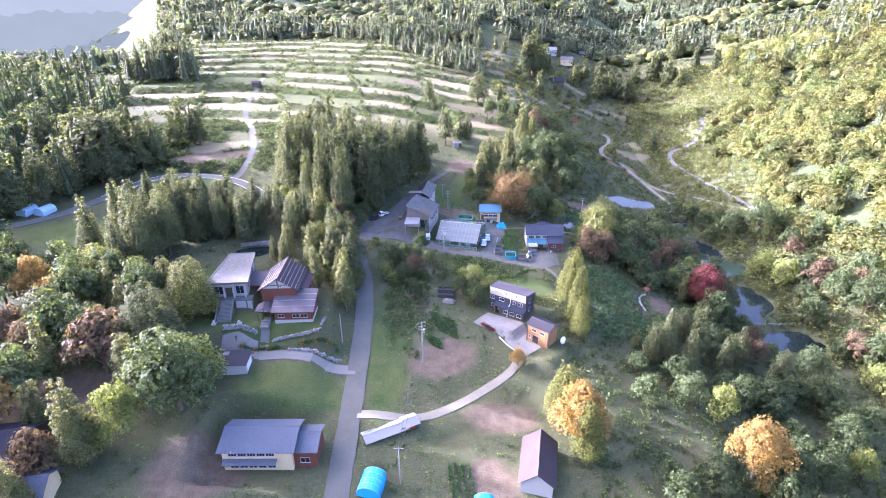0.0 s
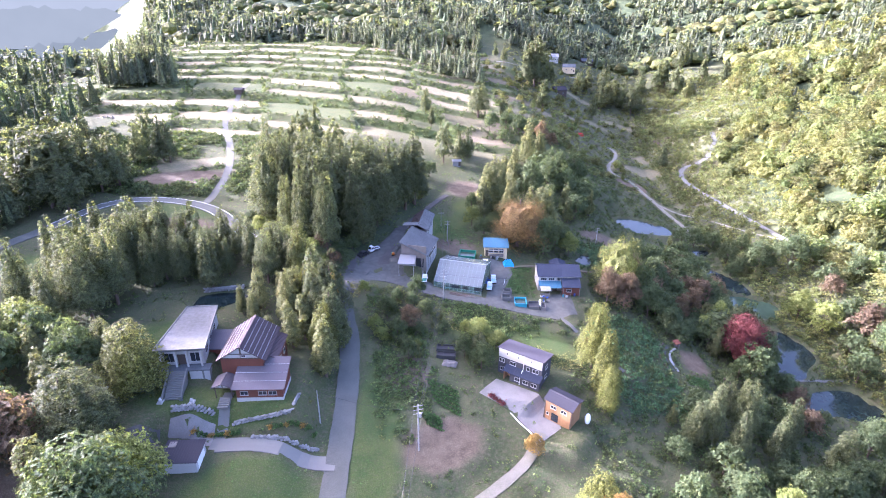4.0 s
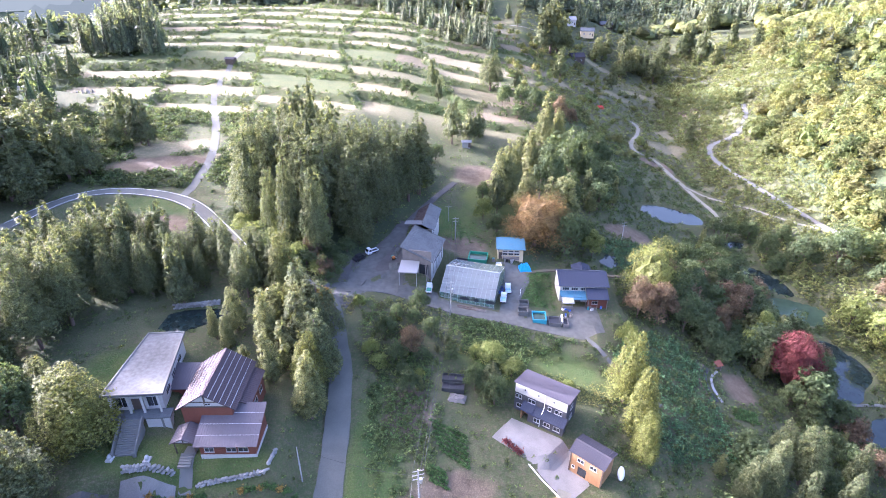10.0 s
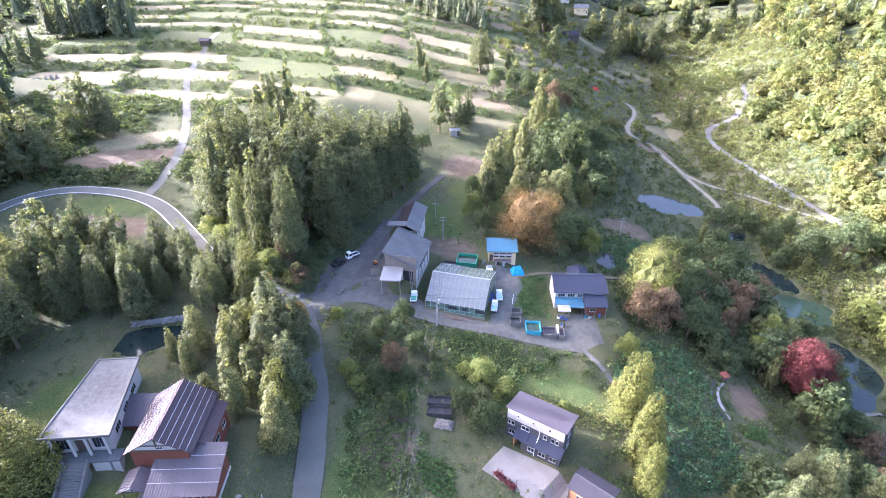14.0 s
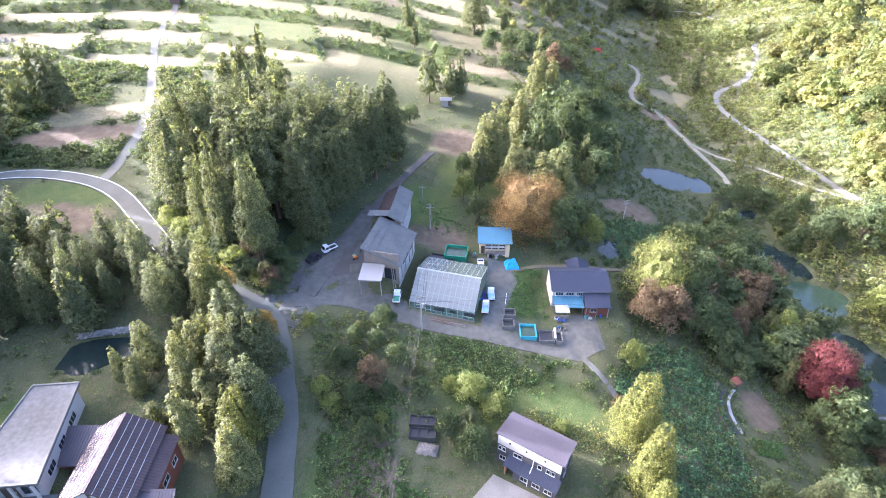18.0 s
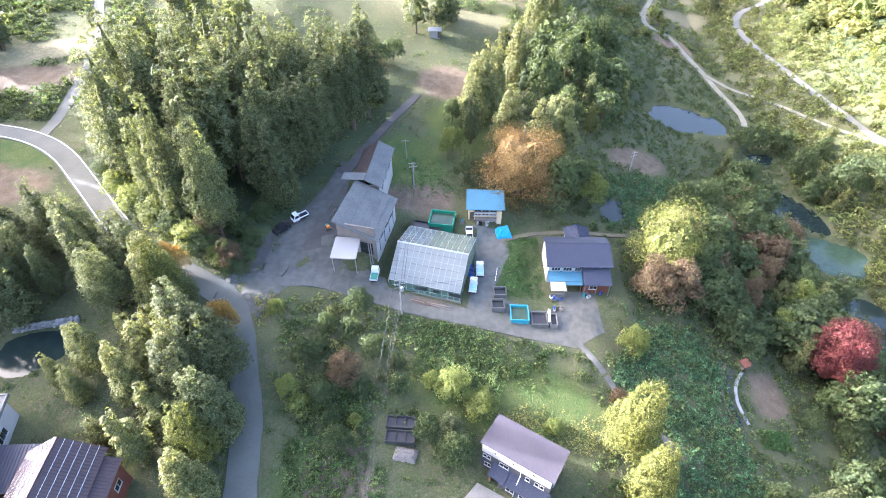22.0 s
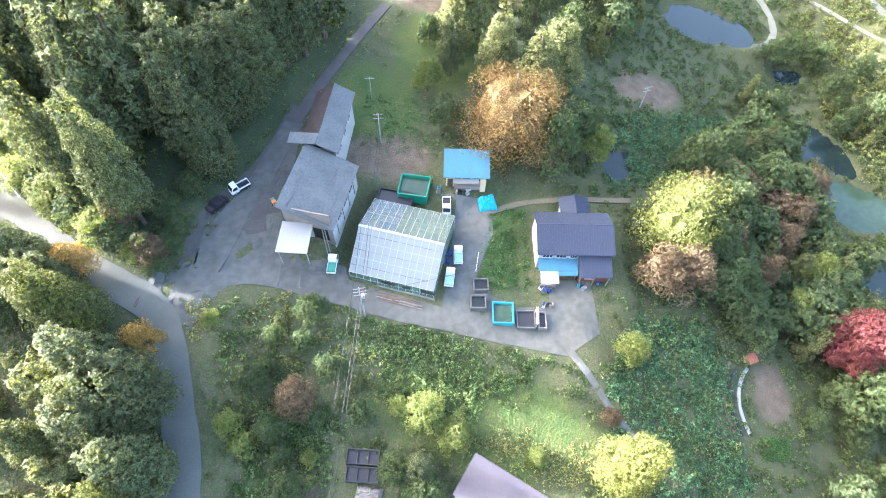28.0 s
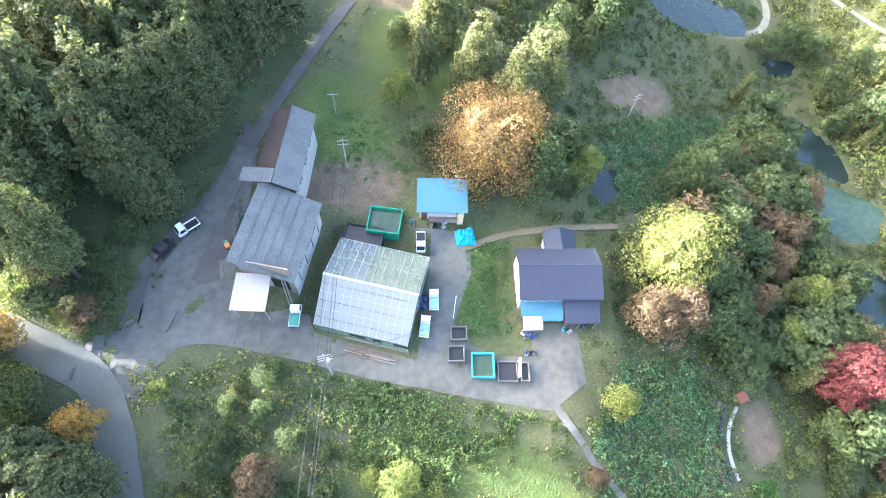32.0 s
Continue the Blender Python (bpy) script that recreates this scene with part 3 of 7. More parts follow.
gx, gy = grown(-190, 172, 1.65, -1500, 1500), np.concatenate([grown(48, 300, 1.4, -300, 301)[:-1], grown(302, 600, 1.7, 301, 2600)])
gy = np.unique(gy.round(3))
X, Y = np.meshgrid(gx, gy)
xr, yr = X.ravel(), Y.ravel()
Z = ground_z(xr, yr)
ground_me = mesh_from("ground", np.c_[xr, yr, Z].tolist(), grid_faces(len(gx), len(gy)).tolist(), M_GROUND, True)
bank, terraced, fallow = riser(xr, yr)
fallow = np.clip(fallow + .2 * sstep(-35, 5, xr) + .12 * sstep(420, 500, yr), 0, 1)
masks = {"lawn": sum(soft_patch(xr, yr, *q) for q in LAWNS) + terraced * bank * .35 + terraced * (fallow > .72) * (fallow < .86) * .45, "soil": sum(soft_patch(xr, yr, *q) for q in SOILS) + terraced * (1 - bank) * (fallow >= .86) * .55, "straw": sum(soft_patch(xr, yr, *q) for q in STRAWS) + terraced * (1 - bank) * np.where(fallow < .45, 1, .45) * (fallow < .72)}
masks["straw"] = masks["straw"] + .22 * soft_patch(xr, yr, 130, 385, 62, 100, -10)
foot_ = np.interp(yr, [90, 330, 380, 400, 560, 640], [44, 44, 52, 78, 98, 110])
valley_ = np.interp(yr, [-200, 60, 100, 150, 250, 340, 410, 520, 900], [130, 118, 112, 104, 112, 130, 135, 165, 260])
masks["wood"] = np.maximum(np.maximum(sstep(-6, 6, xr - valley_ - foot_), sstep(530, 550, yr + .05 * xr) * np.maximum(sstep(60, 20, xr), sstep(560, 590, yr))), sstep(0, -12, xr - np.interp(yr, [190, 261, 321, 350, 400, 430], [-128, -153, -182, -215, -262, -280])))
masks["wood"] = np.maximum(masks["wood"], .85 * np.maximum(soft_patch(xr, yr, -37, 189, 23, 24, 25), soft_patch(xr, yr, -20, 212, 12, 16, 0)))
for key, values in masks.items():
    ground_me.attributes.new(key, "FLOAT", "POINT").data.foreach_set("value", np.clip(values, 0, 1).astype(np.float32))
tagged(new("ground", ground_me), "grassy village slope with terraced fields and a valley", "ground", kind="structure")

ROAD_LOOK = {"road_main": (M_ASPHALT, "worn grey asphalt village road"), "road_upper": (M_ASPHALT, "pale narrow concrete farm road between terraces"), "road_yard": (M_YARD, "pale concrete yard road below the greenhouse"), "track_valley": (M_TRACK, "winding pale gravel track along the valley"), "track_fork": (M_TRACK, "pale gravel track through scrub"), "road_valley": (M_CONCRETE, "pale concrete valley road at the hill foot"), "road_ridge": (M_CONCRETE, "pale farm road below the far wood"), "track_hill": (M_TRACK, "pale track at the foot of the far hill"), "lane": (M_TRACK, "sunlit dirt lane with a grassy edge"), "driveway": (M_CONCRETE, "concrete driveway to the garage"), "track_barn": (M_YARD, "concrete drive curving up past the barn"), "track_wood": (M_WET, "dark earth track along the wood edge"), "path_house": (M_YARD, "narrow concrete footpath down the slope"), "path_garden": (M_SOIL, "dirt path through the garden")}
for number, (key, (wide, line, lz)) in enumerate(LINES.items()):
    d = np.gradient(line, axis=0)
    d /= np.hypot(d[:, 0], d[:, 1])[:, None]
    side = np.c_[-d[:, 1], d[:, 0]]
    rows = []
    wob = 1 + .03 * np.sin(np.arange(len(line)) * .7) + .025 * np.sin(np.arange(len(line)) * 1.9)
    lift = .03 + .006 * number if number else .11
    for f, dz in ((-.5, -.25), (-.5, lift), (-.25, lift + .02), (0, lift + .04), (.25, lift + .02), (.5, lift), (.5, -.25)):
        rows.append(np.c_[line + side * (f * wide * wob)[:, None], lz + dz])
    v = np.stack(rows, 1).reshape(-1, 3)
    look_, text = ROAD_LOOK[key]
    tagged(new(key, mesh_from(key, v.tolist(), grid_faces(7, len(line)).tolist(), look_)), text, "road", kind="structure")


wide, line, lz = LINES["road_main"]
d = np.gradient(line, axis=0)
d /= np.hypot(d[:, 0], d[:, 1])[:, None]
side = np.c_[-d[:, 1], d[:, 0]]
pick = np.nonzero((line[:, 1] > 168) & (line[:, 0] > -118))[0]
for off in (-1.95, 1.95):
    v = np.stack([np.c_[line[pick] + side[pick] * (off + e), lz[pick] + .145] for e in (-.08, .08)], 1).reshape(-1, 3)
    tagged(new("road_marking", mesh_from("road_marking", v.tolist(), grid_faces(2, len(pick)).tolist(), M_PAINT)), "white painted edge line on the village road", "marking", kind="structure")


def sheet(name, poly, material, lift, label, category, cell=1.0, level=None):
    """A paved or planted area that lies on the land, cut to its outline."""
    xs, ys = [p[0] for p in poly], [p[1] for p in poly]
    bm = bmesh.new()
    f = bm.faces.new([bm.verts.new((x, y, 0)) for x, y in poly])
    for axis, lo, hi in ((0, min(xs), max(xs)), (1, min(ys), max(ys))):
        for k in range(1, int((hi - lo) / cell)):
            co = [0, 0, 0]
            no = [0, 0, 0]
            co[axis], no[axis] = lo + k * cell, 1
            bmesh.ops.bisect_plane(bm, geom=bm.verts[:] + bm.edges[:] + bm.faces[:], plane_co=co, plane_no=no)
    vs = list(bm.verts)
    z = ground_z([v.co.x for v in vs], [v.co.y for v in vs]) if level is None else np.full(len(vs), level)
    for v, h in zip(vs, z):
        v.co.z = h + lift
    me = bpy.data.meshes.new(name)
    bm.normal_update()
    if sum(g.normal.z for g in bm.faces) < 0:
        bmesh.ops.reverse_faces(bm, faces=bm.faces[:])
    bm.to_mesh(me)
    bm.free()
    me.materials.append(material)
    return tagged(new(name, me), label, category, kind="structure")


sheet("pavement_yard", [(-23.6, 149.3), (-26.3, 151.6), (-30, 154.3), (-33.6, 156.9), (-28, 158.4), (-25.4, 161), (-24.9, 166.5), (-21.4, 172.5), (-17.8, 177.7), (-15, 184.8), (-13.8, 190), (-12, 189), (-12.5, 178), (-11, 163), (-3.2, 161.6), (-2.4, 159), (12, 154.6), (13.2, 160), (15, 174), (12, 175), (21.5, 175), (21, 168), (17.7, 160), (19.5, 157), (24, 155), (29, 155), (30, 160), (36.5, 160), (37, 151), (31, 147), (26.2, 148), (18, 149.8), (9.6, 151.2), (1.2, 153.4), (-6.3, 156.2), (-16, 157.4), (-19.6, 156.6), (-22.2, 153)], M_YARD, .1, "stained pale concrete farm yard", "yard")
sheet("pavement_patch", [(-18.1, 173.3), (-15.2, 178), (-13.6, 178), (-12.6, 172.6), (-13, 166.5), (-17.1, 165.3), (-20.6, 165.6), (-18.3, 168.7)], M_WET, .14, "dark broken asphalt beside the barn", "yard")
sheet("pavement_verge", [(-27.2, 159), (-25, 160), (-24.95, 166.5), (-21.45, 172.5), (-17.85, 177.7), (-15.05, 184.8), (-13.9, 190), (-13, 193), (-14.8, 194), (-16.8, 185.5), (-19.8, 178.8), (-23.4, 173.6), (-27, 167)], M_WET, .1, "strip of dark wet leaf litter along the drive", "verge")
sheet("pavement_dam", [(96, 149.6), (117, 150.2), (117, 151.1), (96, 150.5)], M_CONCRETE, .25, "narrow concrete dam between the ponds", "dam")
sheet("pavement_court", [(8, 120), (12.2, 124.6), (20.5, 119.8), (23.5, 117), (24.5, 111), (20.5, 108), (18, 110.5), (14.9, 115.2)], M_GRAVEL, .12, "pale gravel forecourt before the slate house", "yard")
sheet("pavement_terrace", [(-52.6, 100.4), (-43.2, 101.0), (-43.6, 105.2), (-51.2, 104)], M_GRAVEL, .1, "concrete parking place above the garage", "yard")
sheet("pavement_litter", [(-60.5, 96.6), (-57.4, 100.6), (-53, 103), (-52.7, 99.4), (-50.4, 99.6), (-50.4, 96), (-54, 94.4), (-58, 93.6)], M_WET, .12, "dark asphalt court strewn with brown leaf litter", "yard")
sheet("pavement_walk", [(-43.4, 100), (-41.2, 100), (-41, 110), (-43, 110)], M_CONCRETE, .14, "straight concrete walk to the porch", "path")
for number, (cx, cy, rx, ry, turn, z) in enumerate(PONDS):
    a = np.linspace(0, 2 * math.pi, 48, endpoint=False)
    m = Matrix.Rotation(radians(turn), 2)
    pts = [(Vector((cx, cy)) + m @ Vector((math.cos(t) * rx * 1.25, math.sin(t) * ry * 1.25))) for t in a]
    me = mesh_from("water", [(p.x, p.y, z) for p in pts], [list(range(48))], M_POND_GREEN if number == 2 else M_POND)
    tagged(new("water", me), "still dark pond reflecting the sky", "pond", "ponds", "structure")


def painted_mist_mat(name, low, high):
    """Far wooded ridges with bright morning mist painted in as glow: one soft, slightly blotched tone."""
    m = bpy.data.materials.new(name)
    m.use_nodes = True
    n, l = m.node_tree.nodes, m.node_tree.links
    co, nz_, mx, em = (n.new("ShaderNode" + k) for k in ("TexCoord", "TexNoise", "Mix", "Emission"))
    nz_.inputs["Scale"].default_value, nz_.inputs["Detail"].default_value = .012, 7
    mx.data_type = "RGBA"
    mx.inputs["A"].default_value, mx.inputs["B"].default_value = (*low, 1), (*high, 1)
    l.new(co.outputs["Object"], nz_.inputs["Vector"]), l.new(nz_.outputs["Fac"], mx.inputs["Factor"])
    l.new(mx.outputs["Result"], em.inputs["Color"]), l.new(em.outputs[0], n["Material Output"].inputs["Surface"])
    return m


# each farther ridge glows paler: haze put into the emission colours
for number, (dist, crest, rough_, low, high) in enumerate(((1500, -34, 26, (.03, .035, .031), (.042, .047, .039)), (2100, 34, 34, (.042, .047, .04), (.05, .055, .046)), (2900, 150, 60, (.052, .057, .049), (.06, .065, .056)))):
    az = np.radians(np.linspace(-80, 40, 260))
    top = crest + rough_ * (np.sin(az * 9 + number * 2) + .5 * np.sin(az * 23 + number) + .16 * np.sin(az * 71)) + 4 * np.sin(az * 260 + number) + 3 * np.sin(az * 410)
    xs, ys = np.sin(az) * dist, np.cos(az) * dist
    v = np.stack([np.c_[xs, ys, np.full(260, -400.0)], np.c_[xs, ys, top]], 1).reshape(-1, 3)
    tagged(new("backdrop", mesh_from("backdrop", v.tolist(), grid_faces(2, 260).tolist(), painted_mist_mat("mist", low, high))), "distant wooded ridges with morning mist painted as a pale glow", "hills", kind="structure")


# ---- helpers for things ----
def thing(name, label, category, m, group=""):
    ob = new(name)
    ob.matrix_world = m
    ob.empty_display_size = 0.3
    return tagged(ob, label, category, group)


def part(name, bm, material, parent, label=""):
    me = bpy.data.meshes.new(name)
    bm.normal_update()
    bm.to_mesh(me)
    bm.free()
    me.materials.append(material)
    ob = new(name, me)
    ob.parent = parent
    return tagged(ob, label)


def box(x0, x1, y0, y1, z0, z1, bevel=0.0, bm=None):
    """A block between the given limits; more blocks can join the same bmesh."""
    bm = bm or bmesh.new()
    r = bmesh.ops.create_cube(bm, size=1)
    bmesh.ops.scale(bm, vec=(x1 - x0, y1 - y0, z1 - z0), verts=r["verts"])
    bmesh.ops.translate(bm, vec=((x0 + x1) / 2, (y0 + y1) / 2, (z0 + z1) / 2), verts=r["verts"])
    if bevel:
        es = list({e for v in r["verts"] for e in v.link_edges})
        bmesh.ops.bevel(bm, geom=es, offset=bevel, segments=1, affect="EDGES")
    return bm


def prism(profile, x0, x1, bm=None):
    """A profile in (y, z) pushed from x0 to x1."""
    bm = bm or bmesh.new()
    a = [bm.verts.new((x0, y, z)) for y, z in profile]
    b = [bm.verts.new((x1, y, z)) for y, z in profile]
    fs = [bm.faces.new(a), bm.faces.new(b[::-1])]
    for i in range(len(a)):
        j = (i + 1) % len(a)
        fs.append(bm.faces.new((a[i], b[i], b[j], a[j])))
    bmesh.ops.recalc_face_normals(bm, faces=fs)
    return bm


def tube(points, r0, r1=None, sides=7, bm=None):
    """A round bar along points, tapering from r0 to r1."""
    bm = bm or bmesh.new()
    r1 = r0 if r1 is None else r1
    pts = [Vector(p) for p in points]
    rings = []
    for i, p in enumerate(pts):
        d = (pts[min(i + 1, len(pts) - 1)] - pts[max(i - 1, 0)]).normalized()
        q = d.to_track_quat("Z", "Y")
        r = r0 + (r1 - r0) * i / (len(pts) - 1)
        rings.append([bm.verts.new(p + q @ Vector((r * math.cos(2 * math.pi * k / sides), r * math.sin(2 * math.pi * k / sides), 0))) for k in range(sides)])
    for a, b in zip(rings[:-1], rings[1:]):
        for k in range(sides):
            bm.faces.new((a[k], a[(k + 1) % sides], b[(k + 1) % sides], b[k]))
    bm.faces.new(rings[0][::-1]), bm.faces.new(rings[-1])
    return bm


def roof_slope(p0, p1, p2, p3, thick=0.09, seam=0.45, rise=0.05, bm=None):
    """A sheet-metal roof plane in one piece: eave from p0 to p1, upper edge from p3 to p2, with standing seams from eave to top."""
    bm = bm or bmesh.new()
    p0, p1, p2, p3 = (Vector(p) for p in (p0, p1, p2, p3))
    n = (p1 - p0).cross(p3 - p0).normalized()
    if n.z < 0:
        n = -n
    long = (p1 - p0).length
    count = max(1, round(long / seam))
    prof = []
    for i in range(count + 1):
        f, e = i / count, .025 / long
        a, b = max(0, f - e), min(1, f + e)
        prof += [(a, thick), (a, thick + rise), (b, thick + rise), (b, thick)]
    low = [bm.verts.new(p0.lerp(p1, f) + n * h) for f, h in prof]
    top = [bm.verts.new(p3.lerp(p2, f) + n * h) for f, h in prof]
    base = [bm.verts.new(p) for p in (p0, p1, p2, p3)]
    fs = [bm.faces.new((low[i], low[i + 1], top[i + 1], top[i])) for i in range(len(prof) - 1)]
    fs.append(bm.faces.new((base[3], base[2], base[1], base[0])))
    fs.append(bm.faces.new((base[0], base[1], *low[::-1])))
    fs.append(bm.faces.new((base[2], base[3], *top)))
    fs.append(bm.faces.new((base[0], low[0], top[0], base[3])))
    fs.append(bm.faces.new((base[1], base[2], top[-1], low[-1])))
    bmesh.ops.recalc_face_normals(bm, faces=fs)
    return bm


def guards(parent, p0, p1, p2, p3, rows, material):
    """Bars laid across a roof plane to hold the snow."""
    p0, p1, p2, p3 = (Vector(p) for p in (p0, p1, p2, p3))
    n = (p1 - p0).cross(p3 - p0).normalized()
    n = -n if n.z < 0 else n
    for i in range(1, rows + 1):
        f = i / (rows + 1)
        part("snow_guard", tube([p0.lerp(p3, f) + n * .17, p1.lerp(p2, f) + n * .17], .035, sides=4), material, parent)


def tri_mesh(name, tris, material, crown=None):
    """A mesh of loose leaf triangles (count, 3, 3); crown: a number for each triangle's own plant."""
    tris = np.ascontiguousarray(tris, np.float32)
    me = bpy.data.meshes.new(name)
    n = len(tris)
    me.vertices.add(n * 3), me.loops.add(n * 3), me.polygons.add(n)
    me.vertices.foreach_set("co", tris.ravel())
    me.loops.foreach_set("vertex_index", np.arange(n * 3, dtype=np.int32))
    me.polygons.foreach_set("loop_start", np.arange(0, n * 3, 3, dtype=np.int32))
    me.materials.append(material)
    if crown is not None:
        me.attributes.new("crown", "FLOAT", "FACE").data.foreach_set("value", np.ascontiguousarray(crown, np.float32))
    me.update(calc_edges=True)
    return me


def sprays(rng, centre, way, size, per=3, spread=.45, width=.36):
    """Leaf triangles round each centre that face about along way."""
    c, w = np.repeat(centre, per, 0), np.repeat(way, per, 0)
    size = np.repeat(np.broadcast_to(size, (len(centre),)), per)[:, None]
    w = w / (np.linalg.norm(w, axis=1)[:, None] + 1e-9) + rng.normal(0, spread, w.shape)
    w /= np.linalg.norm(w, axis=1)[:, None] + 1e-9
    s = np.cross(w, rng.normal(0, 1, w.shape))
    s /= np.linalg.norm(s, axis=1)[:, None] + 1e-9
    b = np.cross(w, s)
    c = c + rng.normal(0, .4, c.shape) * size
    k = rng.uniform(.65, 1.35, (len(c), 1)) * size
    return np.stack([c - b * .5 * k + s * width * k, c - b * .5 * k - s * width * k, c + b * .95 * k], 1)


def cedar_tris(rng, h, r, n, size, bare=.1, blunt=.75, per=3, tuft=.27):
    """A tapering crown of upswept needle tufts round a dark core."""
    k = 9 if n > 300 else 2
    m = n // k
    u = 1 - np.sqrt(rng.uniform(.012, 1, m))
    a = 2.39996 * np.arange(m) + rng.uniform(-.5, .5, m)
    ph = rng.uniform(0, 6.28, 4)
    lump = 1 + .09 * np.sin(3 * a + 7 * u + ph[0]) + .08 * np.sin(2 * a - 13 * u + ph[1])
    prof = (1 - u) ** blunt * np.clip(.55 + u * 4, 0, 1) + .015
    rad = r * prof * lump * rng.uniform(.72, 1.03, m)
    c = np.c_[np.cos(a) * rad, np.sin(a) * rad, h * (bare + (1 - bare) * u) + h * .02 * np.sin(4 * a + ph[2])]
    out = np.c_[np.cos(a), np.sin(a), .8 + u]
    out /= np.linalg.norm(out, axis=1)[:, None]
    ts = r * tuft * (.45 + .75 * (1 - u)) * rng.uniform(.7, 1.25, m)
    d = np.repeat(out, k, 0) + rng.normal(0, .62, (m * k, 3))
    d /= np.linalg.norm(d, axis=1)[:, None]
    c = np.repeat(c, k, 0) + d * np.repeat(ts, k)[:, None] * [1, 1, 1.45]
    core = []
    for i in range(9):
        a0, a1 = i * 2 * math.pi / 9, (i + 1) * 2 * math.pi / 9
        rr = r * .68
        core.append([(math.cos(a0) * rr, math.sin(a0) * rr, h * (bare + .06)), (math.cos(a1) * rr, math.sin(a1) * rr, h * (bare + .06)), (0, 0, h * .85)])
    return np.concatenate([sprays(rng, c, d + [0, 0, .25], size, per, .3), np.array(core)])


def shell_tris(rng, h, r, lobes, level=3, bare=.04, low=-.25):
    """A closed, billowing crown surface made of leafy facets."""
    bm = bmesh.new()
    bmesh.ops.create_icosphere(bm, subdivisions=level, radius=1)
    bm.verts.ensure_lookup_table()
    v = np.array([q.co for q in bm.verts])
    f = np.array([[q.index for q in g.verts] for g in bm.faces])
    bm.free()
    d = rng.normal(0, 1, (lobes, 3))
    d[:, 2] = np.abs(d[:, 2]) * .9 - .15
    d /= np.linalg.norm(d, axis=1)[:, None]
    reach = rng.uniform(.75, 1.05, lobes)
    near = np.clip((v @ d.T - .6) / .4, 0, 1) ** .6 * reach
    k = .6 + .36 * near.max(1) + rng.normal(0, .075, len(v))
    v = v * k[:, None] * [r, r, h * (1 - bare) * .56] + [0, 0, h * (bare + .44 * (1 - bare))]
    v[:, 2] = np.maximum(v[:, 2], 0)
    mid = v[f].mean(1)[:, 2]
    return v[f][mid > h * (.44 + low)]


def broad_tris(rng, h, r, n, size, bare=.18, lobes=16, per=3, low=0.0, spread=.34):
    """A rounded, lobed crown with gaps."""
    ctr = []
    for i in range(lobes):
        a, q = 2.4 * i + rng.uniform(-.4, .4), math.sqrt((i + .6) / lobes)
        zz = h * (bare + (1 - bare) * (.30 + .46 * (1 - q ** 2) + rng.uniform(-.2 - low, .12)))
        ctr.append((math.cos(a) * q * r * .72, math.sin(a) * q * r * .72, zz))
    ctr = np.array(ctr)
    rad = r * rng.uniform(.3, .48, lobes)
    k = rng.integers(0, lobes, n)
    d = rng.normal(0, 1, (n, 3))
    d[:, 2] = np.abs(d[:, 2]) * 1.1 - .35
    d /= np.linalg.norm(d, axis=1)[:, None]
    c = ctr[k] + d * (rad[k] * rng.uniform(.5 if low else .72, 1.05, n))[:, None]
    c[:, 2] = np.clip(c[:, 2], h * bare * .7, h)
    return sprays(rng, c, d + [0, 0, .35], size, per, spread, .42), ctr


def trunk_bm(h, r, limbs, rng, lean=0.0):
    bm = tube([(0, 0, -.8), (lean * .2, 0, h * .3), (lean * .5, .1, h * .65), (lean * .6, 0, h * .85)], r, r * .15, 7)
    for c in limbs:
        z0 = max(h * .15, c[2] * .5)
        tube([(0, 0, z0), (c[0] * .5, c[1] * .5, (z0 + c[2]) * .52), tuple(c)], r * .4, r * .08, 5, bm)
    return bm


# ---- trees: a few built, then planted ----
def tree_kind(name, label, category, crown, material, h, limbs, r, seed):
    rng = np.random.default_rng(seed)
    tree = thing(name, label, category, pose(0, 0, 0))
    part("trunk", trunk_bm(h, r, limbs, rng, rng.uniform(-.4, .4)), M_BARK, tree)
    crown_ob = new("crown", tri_mesh("crown", crown, material))
    crown_ob.parent = tree
    return tree


KINDS = {}
FOLIAGE = {
    "cedar": (L_CEDAR, "cedar_tree", "tall dark green cedar with a dense pointed crown"),
    "pale": (L_CEDAR_PALE, "cedar_tree", "cedar with pale olive sunlit foliage"),
    "yellow": (L_YELLOW, "cypress_tree", "tall yellow-green conifer lit by low sun"),
    "dome": (L_DOME, "broadleaf_tree", "domed yellow-green tree catching the sun"),
    "green": (L_GREEN, "broadleaf_tree", "dark green broadleaf tree with a rounded crown"),
    "lime": (L_LIME, "broadleaf_tree", "bright lime-green broadleaf tree"),
    "orange": (L_ORANGE, "autumn_tree", "large broadleaf tree with orange-brown autumn leaves"),
    "gold": (L_GOLD, "autumn_tree", "broadleaf tree with golden autumn leaves"),
    "rust": (L_RUST, "autumn_tree", "rust-brown autumn tree on the slope"),
    "red": (L_RED, "maple_tree", "crimson autumn maple beside the pond"),
}
UNIT = 10.0
SPRAYS = {"cedar": 3300, "pale": 2300, "green": 1700, "lime": 1800, "yellow": 4200, "dome": 7500, "orange": 15000, "gold": 3200, "rust": 2800, "red": 5200}
